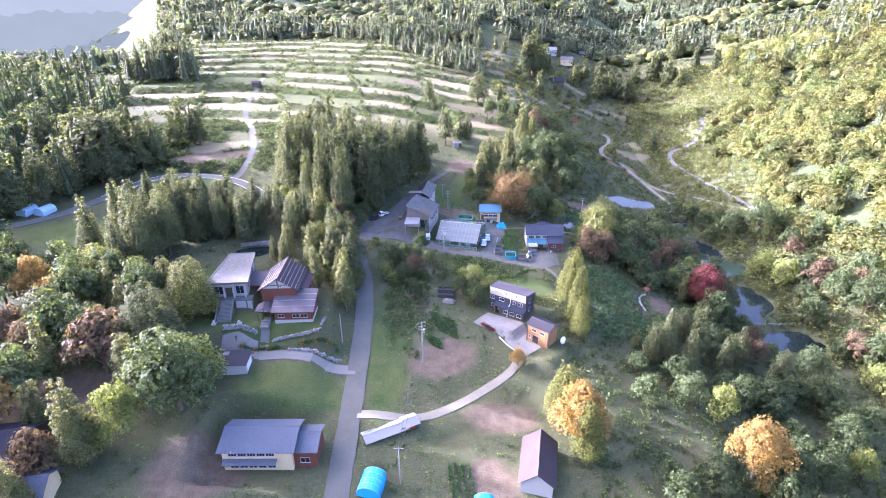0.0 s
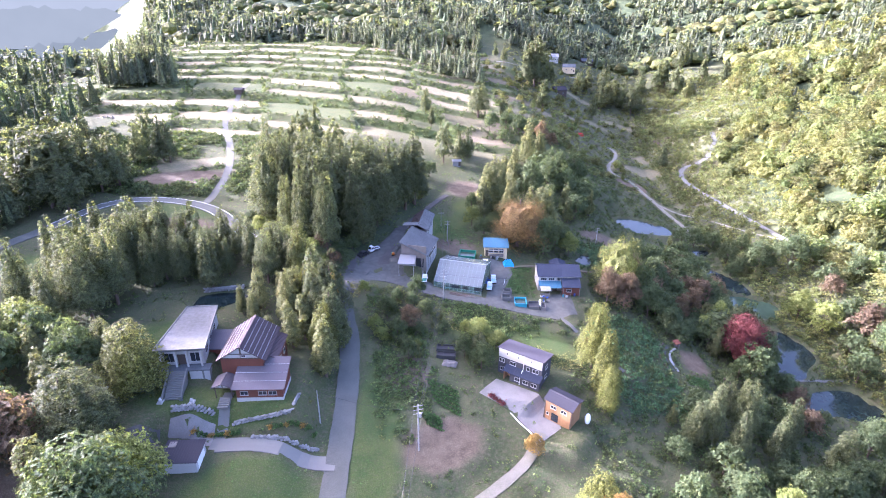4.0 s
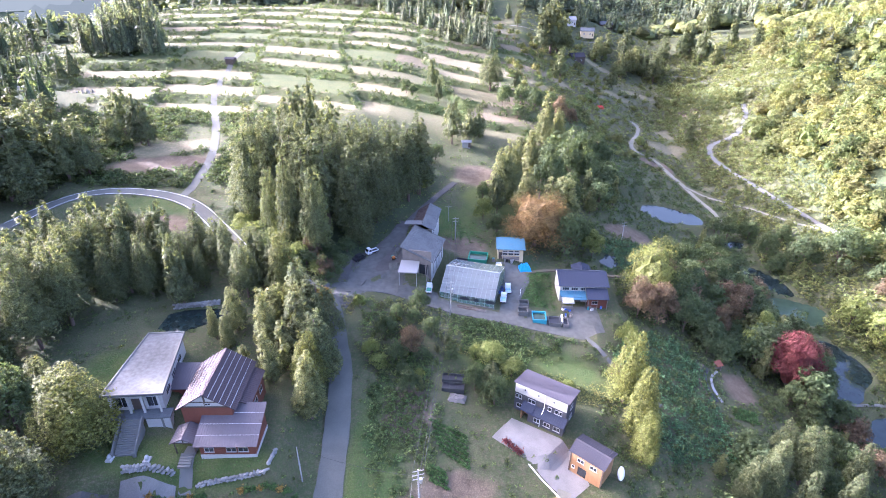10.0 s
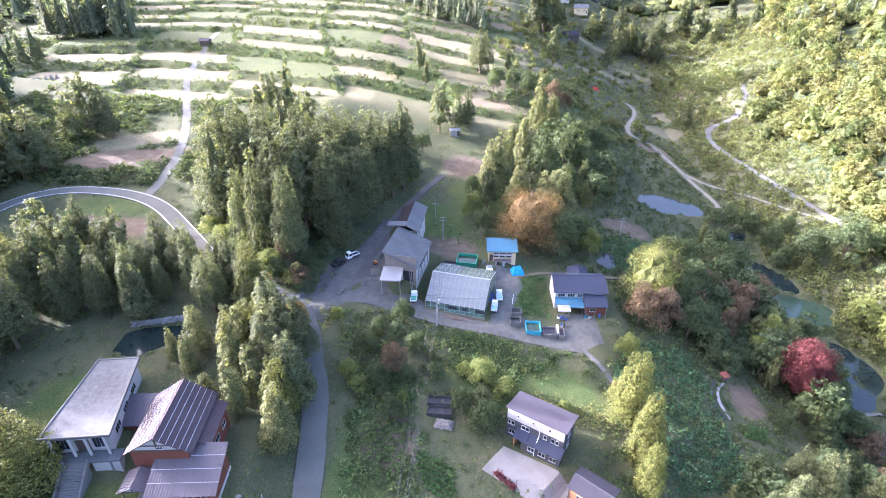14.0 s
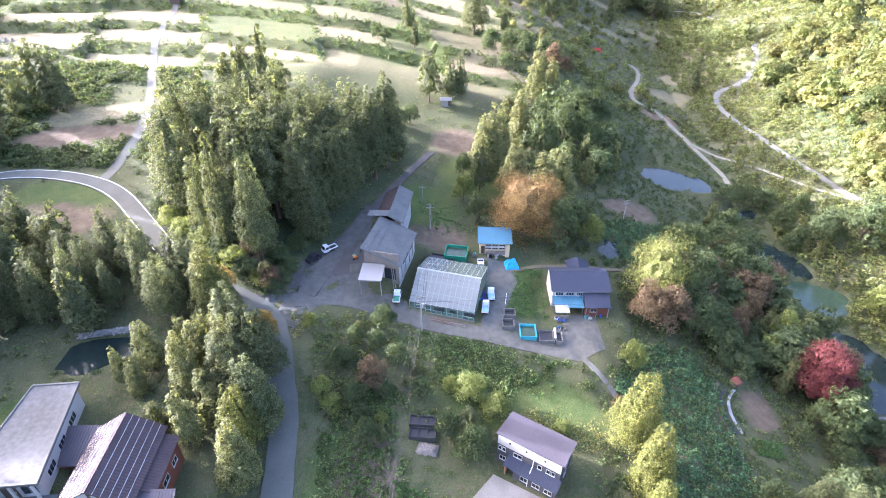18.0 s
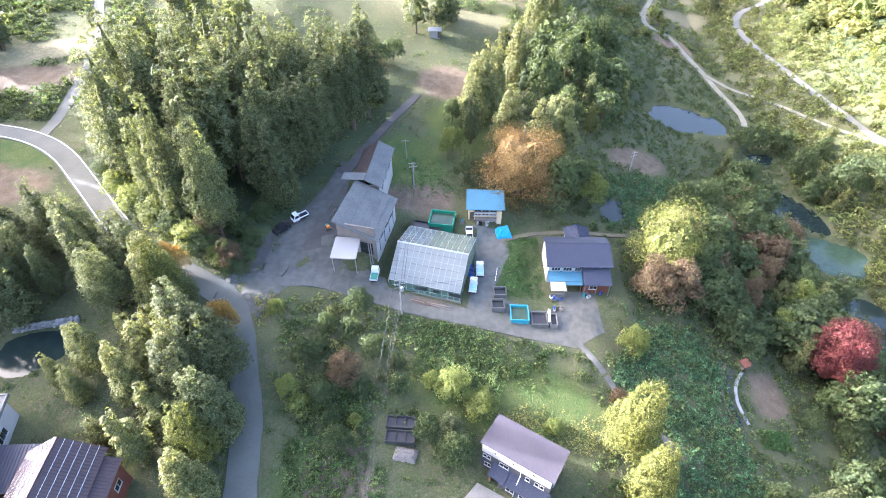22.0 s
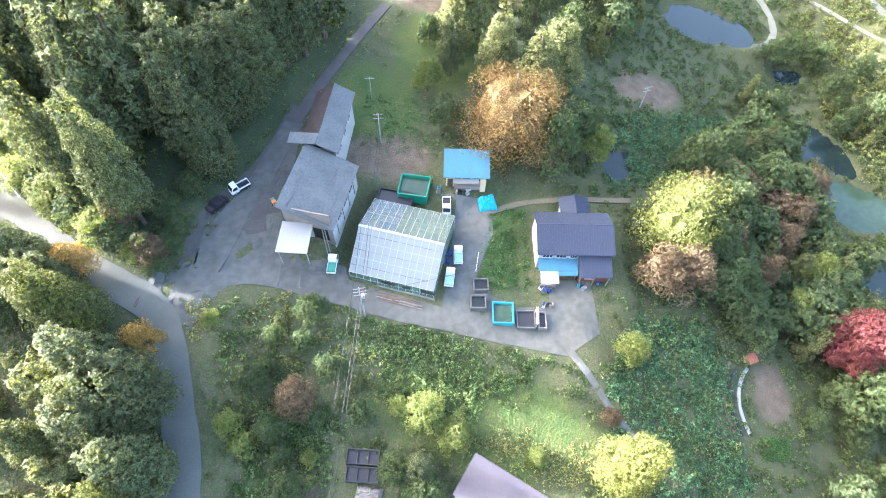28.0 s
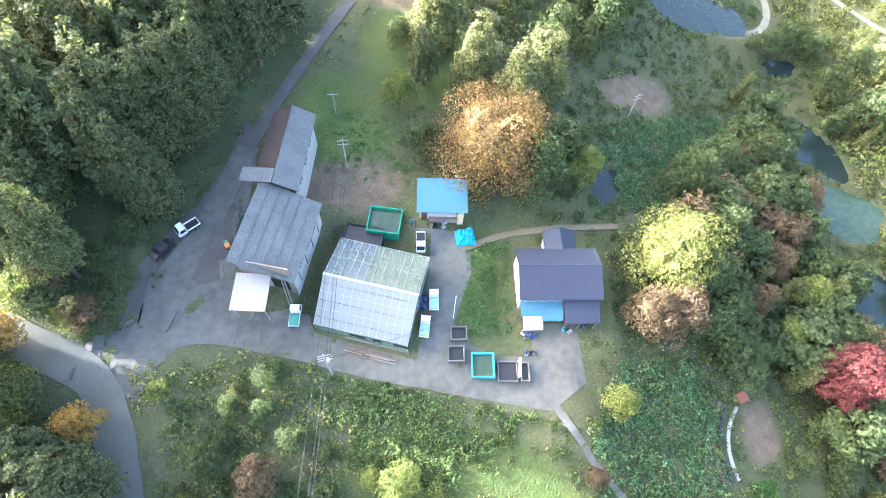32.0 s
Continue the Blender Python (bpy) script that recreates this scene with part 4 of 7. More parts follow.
for key, (material, name, label) in FOLIAGE.items():
    conifer = key in ("cedar", "pale", "yellow")
    for grade, share in (("", 1.0), ("_far", .32)):
        KINDS[key + grade] = []
        count = int(SPRAYS.get(key, 2200) * share)
        if grade:
            count = min(count, 700)
        for v in range(4 if key == "cedar" else 3 if key in ("green", "pale") else 2):
            rng = np.random.default_rng(100 + 10 * list(FOLIAGE).index(key) + v)
            if conifer:
                tris, limbs = cedar_tris(rng, UNIT, (1.6, 1.85, 1.45, 1.95)[v] * (1.1 if key == "yellow" else 1), count, .15 * (2600 / count) ** .5, .06 + .04 * v, (.8, .68, .9, .62)[v], 3, .31 if key == "yellow" else .27), []
            else:
                full = key in ("orange", "dome")
                tris, limbs = broad_tris(rng, UNIT, 4.4, count, (.2 if full else .27) * (2200 / count) ** .5, .03 if full else .12, 40 if full else 20, 3, .25 if full else 0)
                limbs = limbs[::2]
                if key in ("orange", "dome", "red"):
                    tris = np.concatenate([tris, shell_tris(rng, UNIT * .78, 2.7, 20, 3, .06)])
            KINDS[key + grade].append(tree_kind(name, label, "tree", tris, material, UNIT, limbs, .2 if conifer else .26, v))
planted = []


def plant(key, x, y, h, wide=1.0, number=None):
    i = len(planted)
    rng = random.Random(i * 7 + 3)
    src = KINDS[key][(i if number is None else number) % len(KINDS[key])]
    s = h / UNIT
    base = gz(x, y)
    m = pose(x, y, base - .1, rng.uniform(-2, 2), rng.uniform(-2, 2), rng.uniform(0, 360))
    t = copy_thing(src, m)
    t.scale = (s * wide, s * wide, s)
    planted.append((x, y, h, key))
    return t


def grove(key, wide, spots):
    for x, y, h in spots:
        plant(key, x, y, h, wide)


grove("cedar", 1.0, [(-53, 190, 32), (-53, 182, 30), (-49, 188, 30), (-30, 202, 28), (-32, 193, 29), (-36, 195, 26), (-27, 179, 25), (-23, 203, 25), (-19, 198, 22), (-23.5, 187, 22), (-13, 206, 28), (-39, 181, 26), (-27, 184, 27), (-45, 198, 27), (-38, 205, 26)])
grove("cedar", .68, [(-33, 166, 27), (-39.5, 169, 30), (-45, 172, 23)])
grove("cedar", 1.25, [(-10, 212, 29), (-19, 212, 25), (-26, 208, 26), (-48, 205, 25)])
grove("cedar_far", 1.0, [(-56, 229, 22), (-54, 236, 22), (-53, 253, 22), (-8, 312, 15), (-5, 300, 12), (1, 258, 19), (12, 263, 15), (8, 261, 15), (33, 318, 12)])
grove("cedar", 1.5, [(20, 319, 20)])
grove("green_far", 1.0, [(-20, 305, 7), (-17, 301, 6), (26, 305, 8), (33, 300, 9), (40, 304, 8), (24, 293, 7), (46, 296, 9), (38, 290, 8), (52, 305, 9), (30, 284, 7)])
grove("rust_far", .9, [(48, 286, 10), (55, 292, 9)])
grove("yellow", 1.0, [(-36, 149, 20), (-27, 127, 15)])
grove("cedar", 1.35, [(-31, 142, 19), (-27.5, 139, 18), (-25.5, 131, 18), (-30, 135, 16)])
grove("pale", 1.15, [(-25.5, 120.5, 17)])
grove("gold", .6, [(-27.5, 146.5, 9)])
grove("pale", 1.0, [(-37, 148, 17), (-36, 133, 16), (-31, 137, 17), (-44, 138, 12), (-47, 135, 9), (-44, 133, 9)])
grove("cedar", 1.0, [(-91, 157, 19), (-83, 149, 19), (-80, 152, 19), (-79, 154, 18), (-71, 149, 16), (-69, 153, 14), (-65, 154, 14), (-61, 155, 14), (-61, 150, 16), (-45, 149, 16), (-85, 144, 19), (-86, 140, 19), (-56, 152, 12), (-80, 146, 16), (-73, 146, 16), (-66, 148, 15), (-50, 154, 17), (-80, 131, 21), (-85, 126, 20), (-84, 135, 23), (-90, 139, 24), (-78, 138, 21), (-95, 132, 22)])
grove("cedar_far", 1.4, [(-122, 193.5, 27), (-127, 196, 27.5), (-125, 189.5, 26.5), (-131, 200, 28), (-133, 193, 28)])
grove("cedar_far", 1.1, [(-123, 207, 24), (-123, 199, 24), (-119, 188, 24), (-112, 206, 22), (-116, 202, 22), (-115, 235, 20), (-108, 231, 20), (-115, 227, 18), (-105, 230, 17), (-117, 212, 17), (-128, 192, 22), (-131, 180, 22), (-132, 213, 23)])
grove("pale", 1.0, [(19, 215, 23), (17, 213, 20), (28, 227, 24), (38, 260, 22), (44, 263, 17), (22, 221, 20)])
grove("pale", 1.45, [(31, 198, 19), (36, 204, 18), (24, 204, 18)])
grove("green", .75, [(50, 250, 20), (58, 252, 19), (44, 238, 18), (51, 237, 17), (34, 222, 18), (39, 212, 15)])
grove("pale", 1.0, [(-46, 175, 12), (-52, 179, 12)])
grove("rust", .8, [(-34.5, 164.5, 8)])
grove("lime", 1.25, [(-49.5, 171.5, 6.5), (-44.5, 168, 7), (-37.5, 163.2, 6.5), (-54.5, 176.5, 6), (-31.8, 160.2, 4.5), (-41, 164.8, 5)])
grove("green", 1.3, [(-47, 170.5, 6), (-41, 166.2, 6.5), (-35, 162.2, 5.5), (-58, 180.5, 6), (-30, 168, 5), (-27, 172.5, 4.5), (-29.8, 158.6, 3.6), (-28.4, 161.8, 4), (-27.4, 165.4, 4.2)])
grove("gold", .95, [(-38.6, 156.6, 7.5)])
grove("cedar", 1.15, [(-42.5, 156, 14.5), (-38, 152.8, 14), (-34.6, 149.5, 11)])
grove("cedar", 1.1, [(-24.2, 177.5, 21), (-21.2, 189.6, 23), (-16, 202.5, 22), (-19.5, 194.5, 21)])
grove("green", 1.2, [(-13.5, 213, 7), (-16, 222, 9), (-20, 229, 10), (-8.5, 221, 6), (-5, 240, 7), (-10, 236, 8)])
grove("rust", 1.0, [(-9.5, 227, 9)])
grove("lime", 1.1, [(-7.5, 216.5, 5)])
grove("gold", .7, [(-41, 169, 8)])
grove("lime", .9, [(5.6, 139.2, 4), (-20.5, 150.5, 4), (10.5, 200, 8), (-16.4, 136.5, 5), (41, 147.5, 7), (42, 187, 9)])
grove("lime", 1.35, [(9.3, 138.3, 5.5), (13.2, 135.6, 5), (24.5, 132.6, 2.8)])
grove("rust", 1.0, [(-8, 140, 7), (36.3, 138, 3.6), (86, 201, 10), (97, 192, 10), (96, 160, 12), (53, 161, 12), (-30, 160, 6)])
grove("cedar", 1.15, [(-46, 157.2, 15), (-40, 153.5, 13), (-54.5, 160.5, 15), (-60.5, 162.5, 16)])
grove("green", .8, [(-30.5, 160.5, 6)])
grove("cedar", 1.1, [(-66, 159, 14), (-72, 163, 15), (-80, 168, 16)])
grove("dome", .95, [(53, 170, 20)])
grove("yellow", .9, [(-33, 141, 13)])
grove("yellow", .88, [(35.5, 130.5, 20), (36.4, 122.5, 19.5), (35.5, 117, 13)])
grove("orange", 1.2, [(25, 187.5, 20)])
grove("red", .85, [(85, 152, 17)])
grove("rust", .75, [(47.5, 160, 12), (80, 174, 11), (72, 166, 10), (-88, 94, 12), (-95, 100, 11)])
grove("green", .9, [(67, 176, 14), (81, 189, 14), (60, 168, 13), (81, 144, 7), (60, 160, 11), (93, 160, 11), (64, 188, 13), (73, 196, 12), (86, 200, 12), (33, 184, 13), (38, 190, 11)])
grove("lime", .8, [(86, 168, 11), (78, 160, 9), (99, 175, 8)])
grove("green", .85, [(-7, 152, 7), (-12, 148.5, 4.5), (-11, 136, 6), (5.2, 131, 7), (11, 213, 7), (13.9, 189.5, 9), (41, 191, 9), (-14, 142, 7), (-4, 144, 6), (-8, 129, 6), (9, 128, 8)])
grove("cedar", .95, [(57, 113, 18), (68, 119, 17), (61, 109, 15), (53, 112, 13), (72, 112, 15), (64, 121, 14)])
grove("cedar", 1.0, [(82, 122, 14), (89, 114, 14), (77, 116, 12)])
grove("green", .9, [ (103, 122, 12), (77, 78, 11), (95, 108, 11), (80, 104, 10), (70, 100, 10), (92, 92, 12), (58, 98, 9), (135, 147, 16), (132, 156, 14), (135, 212, 18), (125, 215, 15), (118, 225, 12)])
grove("lime", .7, [ (63, 94, 11), (90, 84, 10), (-58.5, 74, 15)])
grove("gold", .95, [(28, 84, 15), (63, 79, 15), (-100, 115, 13), (-91, 110, 12), (18, 105, 5)])
grove("yellow", 1.1, [(26, 89, 17), (29, 80, 16)])
grove("yellow", 1.6, [(-60.5, 111, 17)])
grove("cedar_far", 1.15, [(66, 448, 36), (72, 453, 39), (77, 459, 36), (83, 466, 31), (68, 390, 22), (161, 487, 25), (191, 516, 28), (203, 505, 28), (235, 487, 25), (52, 489, 13), (47, 512, 14), (166, 493, 20), (198, 517, 25), (226, 560, 31), (240, 580, 31), (178, 520, 22), (144.5, 365, 16), (146, 523, 26), (156, 499, 27), (118, 449, 18), (227, 510, 24)])
grove("pale", 1.1, [(-80, 113, 14)])
grove("pale_far", 1.4, [(135, 491, 24), (152, 507, 23), (130, 517, 22), (117, 501, 20), (143, 499, 22), (207, 490, 18), (122, 512, 19)])
grove("cedar", 1.55, [(-63, 98, 19)])
grove("cedar", 1.9, [(8.2, 130.5, 8.5)])
grove("lime", 1.0, [(-51, 90, 14), (-88, 121, 13)])
grove("green", 1.0, [(-52, 82.5, 19)])
grove("green", .9, [(-82, 118, 14), (-72, 112, 14), (-76, 96, 14)])
grove("pale", 1.05, [(-64, 71, 20), (-62, 86, 17), (-67, 59, 15), (-57, 93, 11), (-68, 116, 14), (-72, 104, 16)])


# ---- thickets: more trees between the known ones ----
OPEN_SLOPES = [[(44, 180), (49, 200), (84, 214), (84, 198), (66, 186)], [(35, 142), (44, 155), (58.5, 154), (58, 120), (42, 118)], [(57, 134), (59, 152), (77, 153), (73, 138), (71, 123), (57, 126)], [(48, 200), (52, 216), (74, 224), (76, 212)]]


def free(x, y, gap, trees=True):
    """Whether a plant with this reach stands clear of roads, pads, ponds and other trees."""
    along, off = -.93 * (x + 30) + .36 * (y - 153.5), .36 * (x + 30) + .93 * (y - 153.5)
    if 3 < along < 70 and abs(off - 2.2) < 3.5:  # gap added in the trees, along the sun's path to the junction
        return False
    if any(inside(poly, np.array([x]), np.array([y]))[0] for poly in OPEN_SLOPES):  # vines and beds, no trees
        return False
    d, _ = road_gap(np.array([x]), np.array([y]))
    if d[0] < gap:
        return False
    e, _ = pond_depth(np.array([x]), np.array([y]))
    if e[0] < 1.2:
        return False
    for cx, cy, hw, hd, turn, z, soft in PADS:
        if abs(x - cx) < hw + gap and abs(y - cy) < hd + gap:
            return False
    return not trees or all((x - a) ** 2 + (y - b) ** 2 > (gap + .11 * h) ** 2 for a, b, h, k in planted)


def thicket(seed, poly, count, kinds, low, high, wide, gap):
    rng = random.Random(seed)
    xs, ys = [p[0] for p in poly], [p[1] for p in poly]
    made = 0
    for _ in range(count * 12):
        x, y = rng.uniform(min(xs), max(xs)), rng.uniform(min(ys), max(ys))
        if inside(poly, np.array([x]), np.array([y]))[0] and free(x, y, gap):
            plant(rng.choice(kinds) + "_far", x, y, rng.uniform(low, high), wide * rng.uniform(.85, 1.15))
            made += 1
            if made == count:
                return


thicket(1, [(44, 100), (52, 150), (58, 196), (96, 205), (98, 150), (104, 100)], 62, ["green", "green", "green", "green", "green", "green", "pale", "rust"], 4, 9, 1.1, 1.7)
thicket(2, [(-60, 58), (-56, 100), (-66, 122), (-112, 126), (-112, 58)], 26, ["green", "pale", "rust", "green", "gold"], 10, 17, .85, 3.2)
thicket(3, [(-95, 138), (-52, 146), (-48, 168), (-60, 172), (-100, 162)], 10, ["cedar"], 14, 19, 1.0, 2.0)
thicket(4, [(-58, 182), (-36, 168), (-28, 180), (-18, 200), (-12, 220), (-40, 222), (-58, 208)], 9, ["cedar"], 22, 28, 1.05, 2.2)
thicket(5, [(-140, 135), (-118, 196), (-124, 226), (-165, 232), (-190, 150)], 34, ["cedar"], 17, 24, 1.1, 3.0)
thicket(6, [(14, 205), (18, 250), (66, 266), (60, 225), (30, 196)], 16, ["pale", "green", "cedar"], 9, 16, 1.0, 2.6)
thicket(7, [(44, 62), (34, 92), (60, 108), (120, 100), (120, 60)], 26, ["green", "green", "green", "lime"], 6, 11, .95, 2.6)
thicket(8, [(-15, 128), (-15, 152), (2, 147), (3, 136), (0, 128)], 11, ["green", "lime", "pale"], 2.5, 5, 1.1, 1.6)
thicket(9, [(100, 215), (108, 262), (135, 240), (130, 205)], 12, ["green", "pale"], 6, 11, .9, 2.4)
thicket(10, [(-46, 118), (-46, 150), (-24, 154), (-24, 124)], 6, ["pale", "pale"], 8, 14, 1.05, 2.0)
thicket(11, [(112, 150), (118, 200), (160, 196), (165, 130), (120, 110)], 30, ["green", "green", "rust", "lime"], 7, 13, .95, 2.8)
thicket(12, [(84, 140), (90, 222), (100, 220), (96, 150)], 24, ["green", "green", "pale"], 9, 13, .95, 2.2)
thicket(13, [(60, 152), (62, 200), (86, 206), (98, 190), (96, 152)], 24, ["green", "rust", "green", "pale", "cedar"], 7, 12, 1.1, 1.6)
for group in KINDS.values():
    for t in group:
        for o in (*t.children_recursive, t):
            bpy.data.objects.remove(o)


# ---- stuff: woods and scrub that nobody could count ----
def stuff(name, tris, material, label, category):
    return tagged(new(name, tri_mesh(name, *tris[:1], material, tris[1])), label, category, kind="stuff")


def clones(rng, base_shapes, spots, heights, wides):
    """Copies of a few small crowns, set on the land."""
    out, own = [], []
    pick = rng.integers(0, len(base_shapes), len(spots))
    turn = rng.uniform(0, 2 * math.pi, len(spots))
    z = ground_z(spots[:, 0], spots[:, 1])
    for k, shape in enumerate(base_shapes):
        i = np.nonzero(pick == k)[0]
        if not len(i):
            continue
        c, s = np.cos(turn[i])[:, None, None], np.sin(turn[i])[:, None, None]
        w, h = wides[i][:, None, None], heights[i][:, None, None]
        x, y, q = shape[None, :, :, 0], shape[None, :, :, 1], shape[None, :, :, 2]
        v = np.stack([(x * c - y * s) * w + spots[i, 0][:, None, None], (x * s + y * c) * w + spots[i, 1][:, None, None], q * h + z[i][:, None, None] - .2], -1)
        out.append(v.reshape(-1, 3, 3))
        own.append(np.repeat(rng.uniform(0, 1, len(i)), len(shape)))
    return np.concatenate(out), np.concatenate(own)


rng = np.random.default_rng(42)
CONE = [cedar_tris(rng, 1.0, .18, 84, .05, .05, .75, 2) for _ in range(5)]
CONE_FAR = [cedar_tris(rng, 1.0, .2, 13, .15, .05, .65, 2) for _ in range(5)]
PUFF = [np.concatenate([shell_tris(rng, .72, .3, 9, 2, .04, -.1), broad_tris(rng, 1.0, .47, 150, .07, .04, 12, 2, 0, .24)[0]]) for _ in range(8)]
PUFF_FAR = [shell_tris(rng, 1.0, .46, 8, 2) for _ in range(6)]
BUSH = [broad_tris(rng, 1.0, .75, 13, .27, .0, 5, 2)[0] for _ in range(6)]


def valley_x(y):
    return np.interp(y, [-200, 60, 100, 150, 250, 340, 410, 520, 900], [130, 118, 112, 104, 112, 130, 135, 165, 260])


def scatter(n, x0, x1, y0, y1):
    return np.c_[rng.uniform(x0, x1, n), rng.uniform(y0, y1, n)]


def patchy(p, size, seed):
    return np.sin(p[:, 0] / size + seed) * np.cos(p[:, 1] / size * 1.1 - seed * 2) + .6 * np.sin((p[:, 0] + p[:, 1]) / size * 2.3 + seed)


def clear_of_roads(p, gap):
    d, _ = road_gap(p[:, 0].copy(), p[:, 1].copy())
    e, _ = pond_depth(p[:, 0], p[:, 1])
    return p[(d > gap) & (e > 1.15)]


# the sunlit hill beyond the valley: broadleaf crowns above, scrub at its foot
p = scatter(5200, 130, 520, 90, 640)
up = p[:, 0] - valley_x(p[:, 1])
foot = np.interp(p[:, 1], [90, 330, 380, 400, 560, 640], [44, 44, 52, 78, 98, 110])
p = clear_of_roads(p[(up > foot + 8 * np.sin(p[:, 1] * .05)) & (up < 250) & (p[:, 1] < 590)], 2)
stuff("hill_forest", clones(rng, PUFF, p, rng.uniform(6, 15, len(p)), rng.uniform(8, 17, len(p))), L_HILL, "sunlit olive broadleaf forest covering the hillside", "forest")
p = scatter(700, 150, 520, 90, 640)
p = p[p[:, 0] - valley_x(p[:, 1]) > np.interp(p[:, 1], [90, 380, 400, 640], [50, 60, 90, 115])]
stuff("hill_conifers", clones(rng, CONE, p, rng.uniform(9, 15, len(p)), rng.uniform(10, 14, len(p))), L_FAR, "dark conifers scattered through the hillside forest", "forest")
p = scatter(19000, 105, 280, 90, 520)
up = p[:, 0] - valley_x(p[:, 1])
p = clear_of_roads(p[(up > 8) & (up < np.interp(p[:, 1], [90, 330, 380, 400, 560], [56, 56, 64, 90, 110]))], .8)
stuff("hill_scrub", clones(rng, BUSH, p, rng.uniform(.8, 3.0, len(p)), rng.uniform(1.4, 3.2, len(p))), L_HILLSCRUB, "yellow-green scrub and vines at the hill foot", "scrub")
# far woods on the ridges round the valley
p = scatter(24000, -1100, 1000, 420, 1500)
p = p[(np.abs(p[:, 0] - 5) < .9 * (p[:, 1] + 40)) & (rng.uniform(0, 1, len(p)) < 520 / p[:, 1])]
keep = (falls_away(p[:, 0], p[:, 1]) < .25) & ~((p[:, 0] > 30) & (p[:, 0] < valley_x(p[:, 1]) + 95) & (p[:, 1] < 575)) & ((p[:, 1] + .05 * p[:, 0] > 540) | (p[:, 0] > 70) | (p[:, 0] < -240)) & ((patchy(p, 60, 1) > -.75) | (p[:, 1] > 900))
p = clear_of_roads(p[keep], 2)
con = patchy(p, 90, 3) > -.35
stuff("far_conifers", clones(rng, CONE_FAR, p[con], rng.uniform(12, 22, con.sum()), rng.uniform(22, 32, con.sum())), L_FAR, "distant dark conifer woods on the ridges", "forest")
stuff("far_broadleaf", clones(rng, PUFF_FAR, p[~con], rng.uniform(8, 14, (~con).sum()), rng.uniform(14, 22, (~con).sum())), L_HILL, "distant olive broadleaf woods", "forest")
p = scatter(2300, -480, -120, 60, 600)
p = clear_of_roads(p[(p[:, 0] < np.interp(p[:, 1], [190, 261, 321, 350, 400, 430], [-128, -153, -182, -215, -262, -280])) & ~((p[:, 0] > -192) & (np.abs(p[:, 1] - 289) < 20)) & (falls_away(p[:, 0], p[:, 1]) < .12)], 3)
stuff("west_conifers", clones(rng, CONE, p, np.where(p[:, 1] < 310, rng.uniform(19, 27, len(p)), rng.uniform(13, 20, len(p))), rng.uniform(18, 25, len(p))), L_WEST, "dense cedar wood on the western slope", "forest")
p = np.concatenate([scatter(170, -60, 36, 505, 640), scatter(60, 60, 130, 555, 640), scatter(50, 150, 230, 575, 640), np.c_[rng.normal(-183, 13, 46), rng.normal(373, 8, 46)], np.c_[rng.normal(-218, 10, 30), rng.normal(442, 9, 30)], scatter(330, -105, 32, 378, 575)])
gully = [(24, 380), (-2, 402), (-28, 446), (-58, 500), (-104, 545), (-60, 575), (0, 530), (22, 470), (32, 410)]
p = p[((patchy(p, 25, 5) > -.5) | (p[:, 0] < -150)) & (inside(gully, p[:, 0], p[:, 1]) | (p[:, 1] > 520) | (p[:, 0] < -150) | (p[:, 0] > 40))]
stuff("belt_conifers", clones(rng, CONE, p, np.where(p[:, 0] < -150, rng.uniform(22, 29, len(p)), rng.uniform(10, 18, len(p))), rng.uniform(17, 24, len(p))), L_FAR, "belt of dark cedars beside the terraces", "forest")
p = np.concatenate([scatter(150, 30, 110, 300, 470), scatter(150, 80, 220, 400, 560)])
p = clear_of_roads(p, 2)
stuff("valley_bushes", clones(rng, PUFF, p, rng.uniform(2, 6, len(p)), rng.uniform(3, 7, len(p))), L_HILL, "bushes and small trees along the upper valley", "scrub")
p = np.concatenate([scatter(2600, 55, 170, 300, 430), scatter(1500, 60, 230, 430, 570)])
p = clear_of_roads(p, 1)
clear_ = sum(soft_patch(p[:, 0], p[:, 1], *q) for q in SOILS + STRAWS)
p = p[(clear_ < .3) & (p[:, 0] < valley_x(p[:, 1]) + 90)]
stuff("valley_scrub", clones(rng, BUSH, p, rng.uniform(.5, 2.2, len(p)), rng.uniform(1.2, 3.2, len(p))), L_HILLSCRUB, "low green scrub on the upper valley floor", "scrub")
# scrub on the slopes, tall grass on the banks
p = scatter(11000, 30, 128, 60, 330)
p = clear_of_roads(p, .6)
p = p[~((p[:, 0] < 38.5) & (p[:, 1] > 146.5) & (p[:, 1] < 174))]
clear_ = sum(soft_patch(p[:, 0], p[:, 1], *q) for q in LAWNS + SOILS + STRAWS)
pads_ = np.array([any(abs(x - c[0]) < c[2] + 1 and abs(y - c[1]) < c[3] + 1 for c in PADS) for x, y in p])
p = p[(clear_ < .3) & ~pads_]
stuff("slope_scrub", clones(rng, BUSH, p, rng.uniform(.4, 1.5, len(p)), rng.uniform(.7, 1.7, len(p))), L_SCRUB, "dense green scrub and kudzu on the valley slope", "scrub")
p = scatter(10000, -120, 34, 50, 262)
p = clear_of_roads(p, .5)
clear_ = sum(soft_patch(p[:, 0], p[:, 1], *q) for q in LAWNS + SOILS + STRAWS)
pads_ = np.array([any(abs(x - c[0]) < c[2] + .5 and abs(y - c[1]) < c[3] + .5 for c in PADS) for x, y in p])
yard_ = (p[:, 0] > -22) & (p[:, 0] < 38) & (p[:, 1] > 147) & (p[:, 1] < 178)
p = p[(clear_ < .3) & ~pads_ & ~yard_]
stuff("wayside_grass", clones(rng, BUSH, p, rng.uniform(.15, .8, len(p)), rng.uniform(.4, 1.1, len(p))), L_BANK, "rough grass and weeds between the houses", "grass")
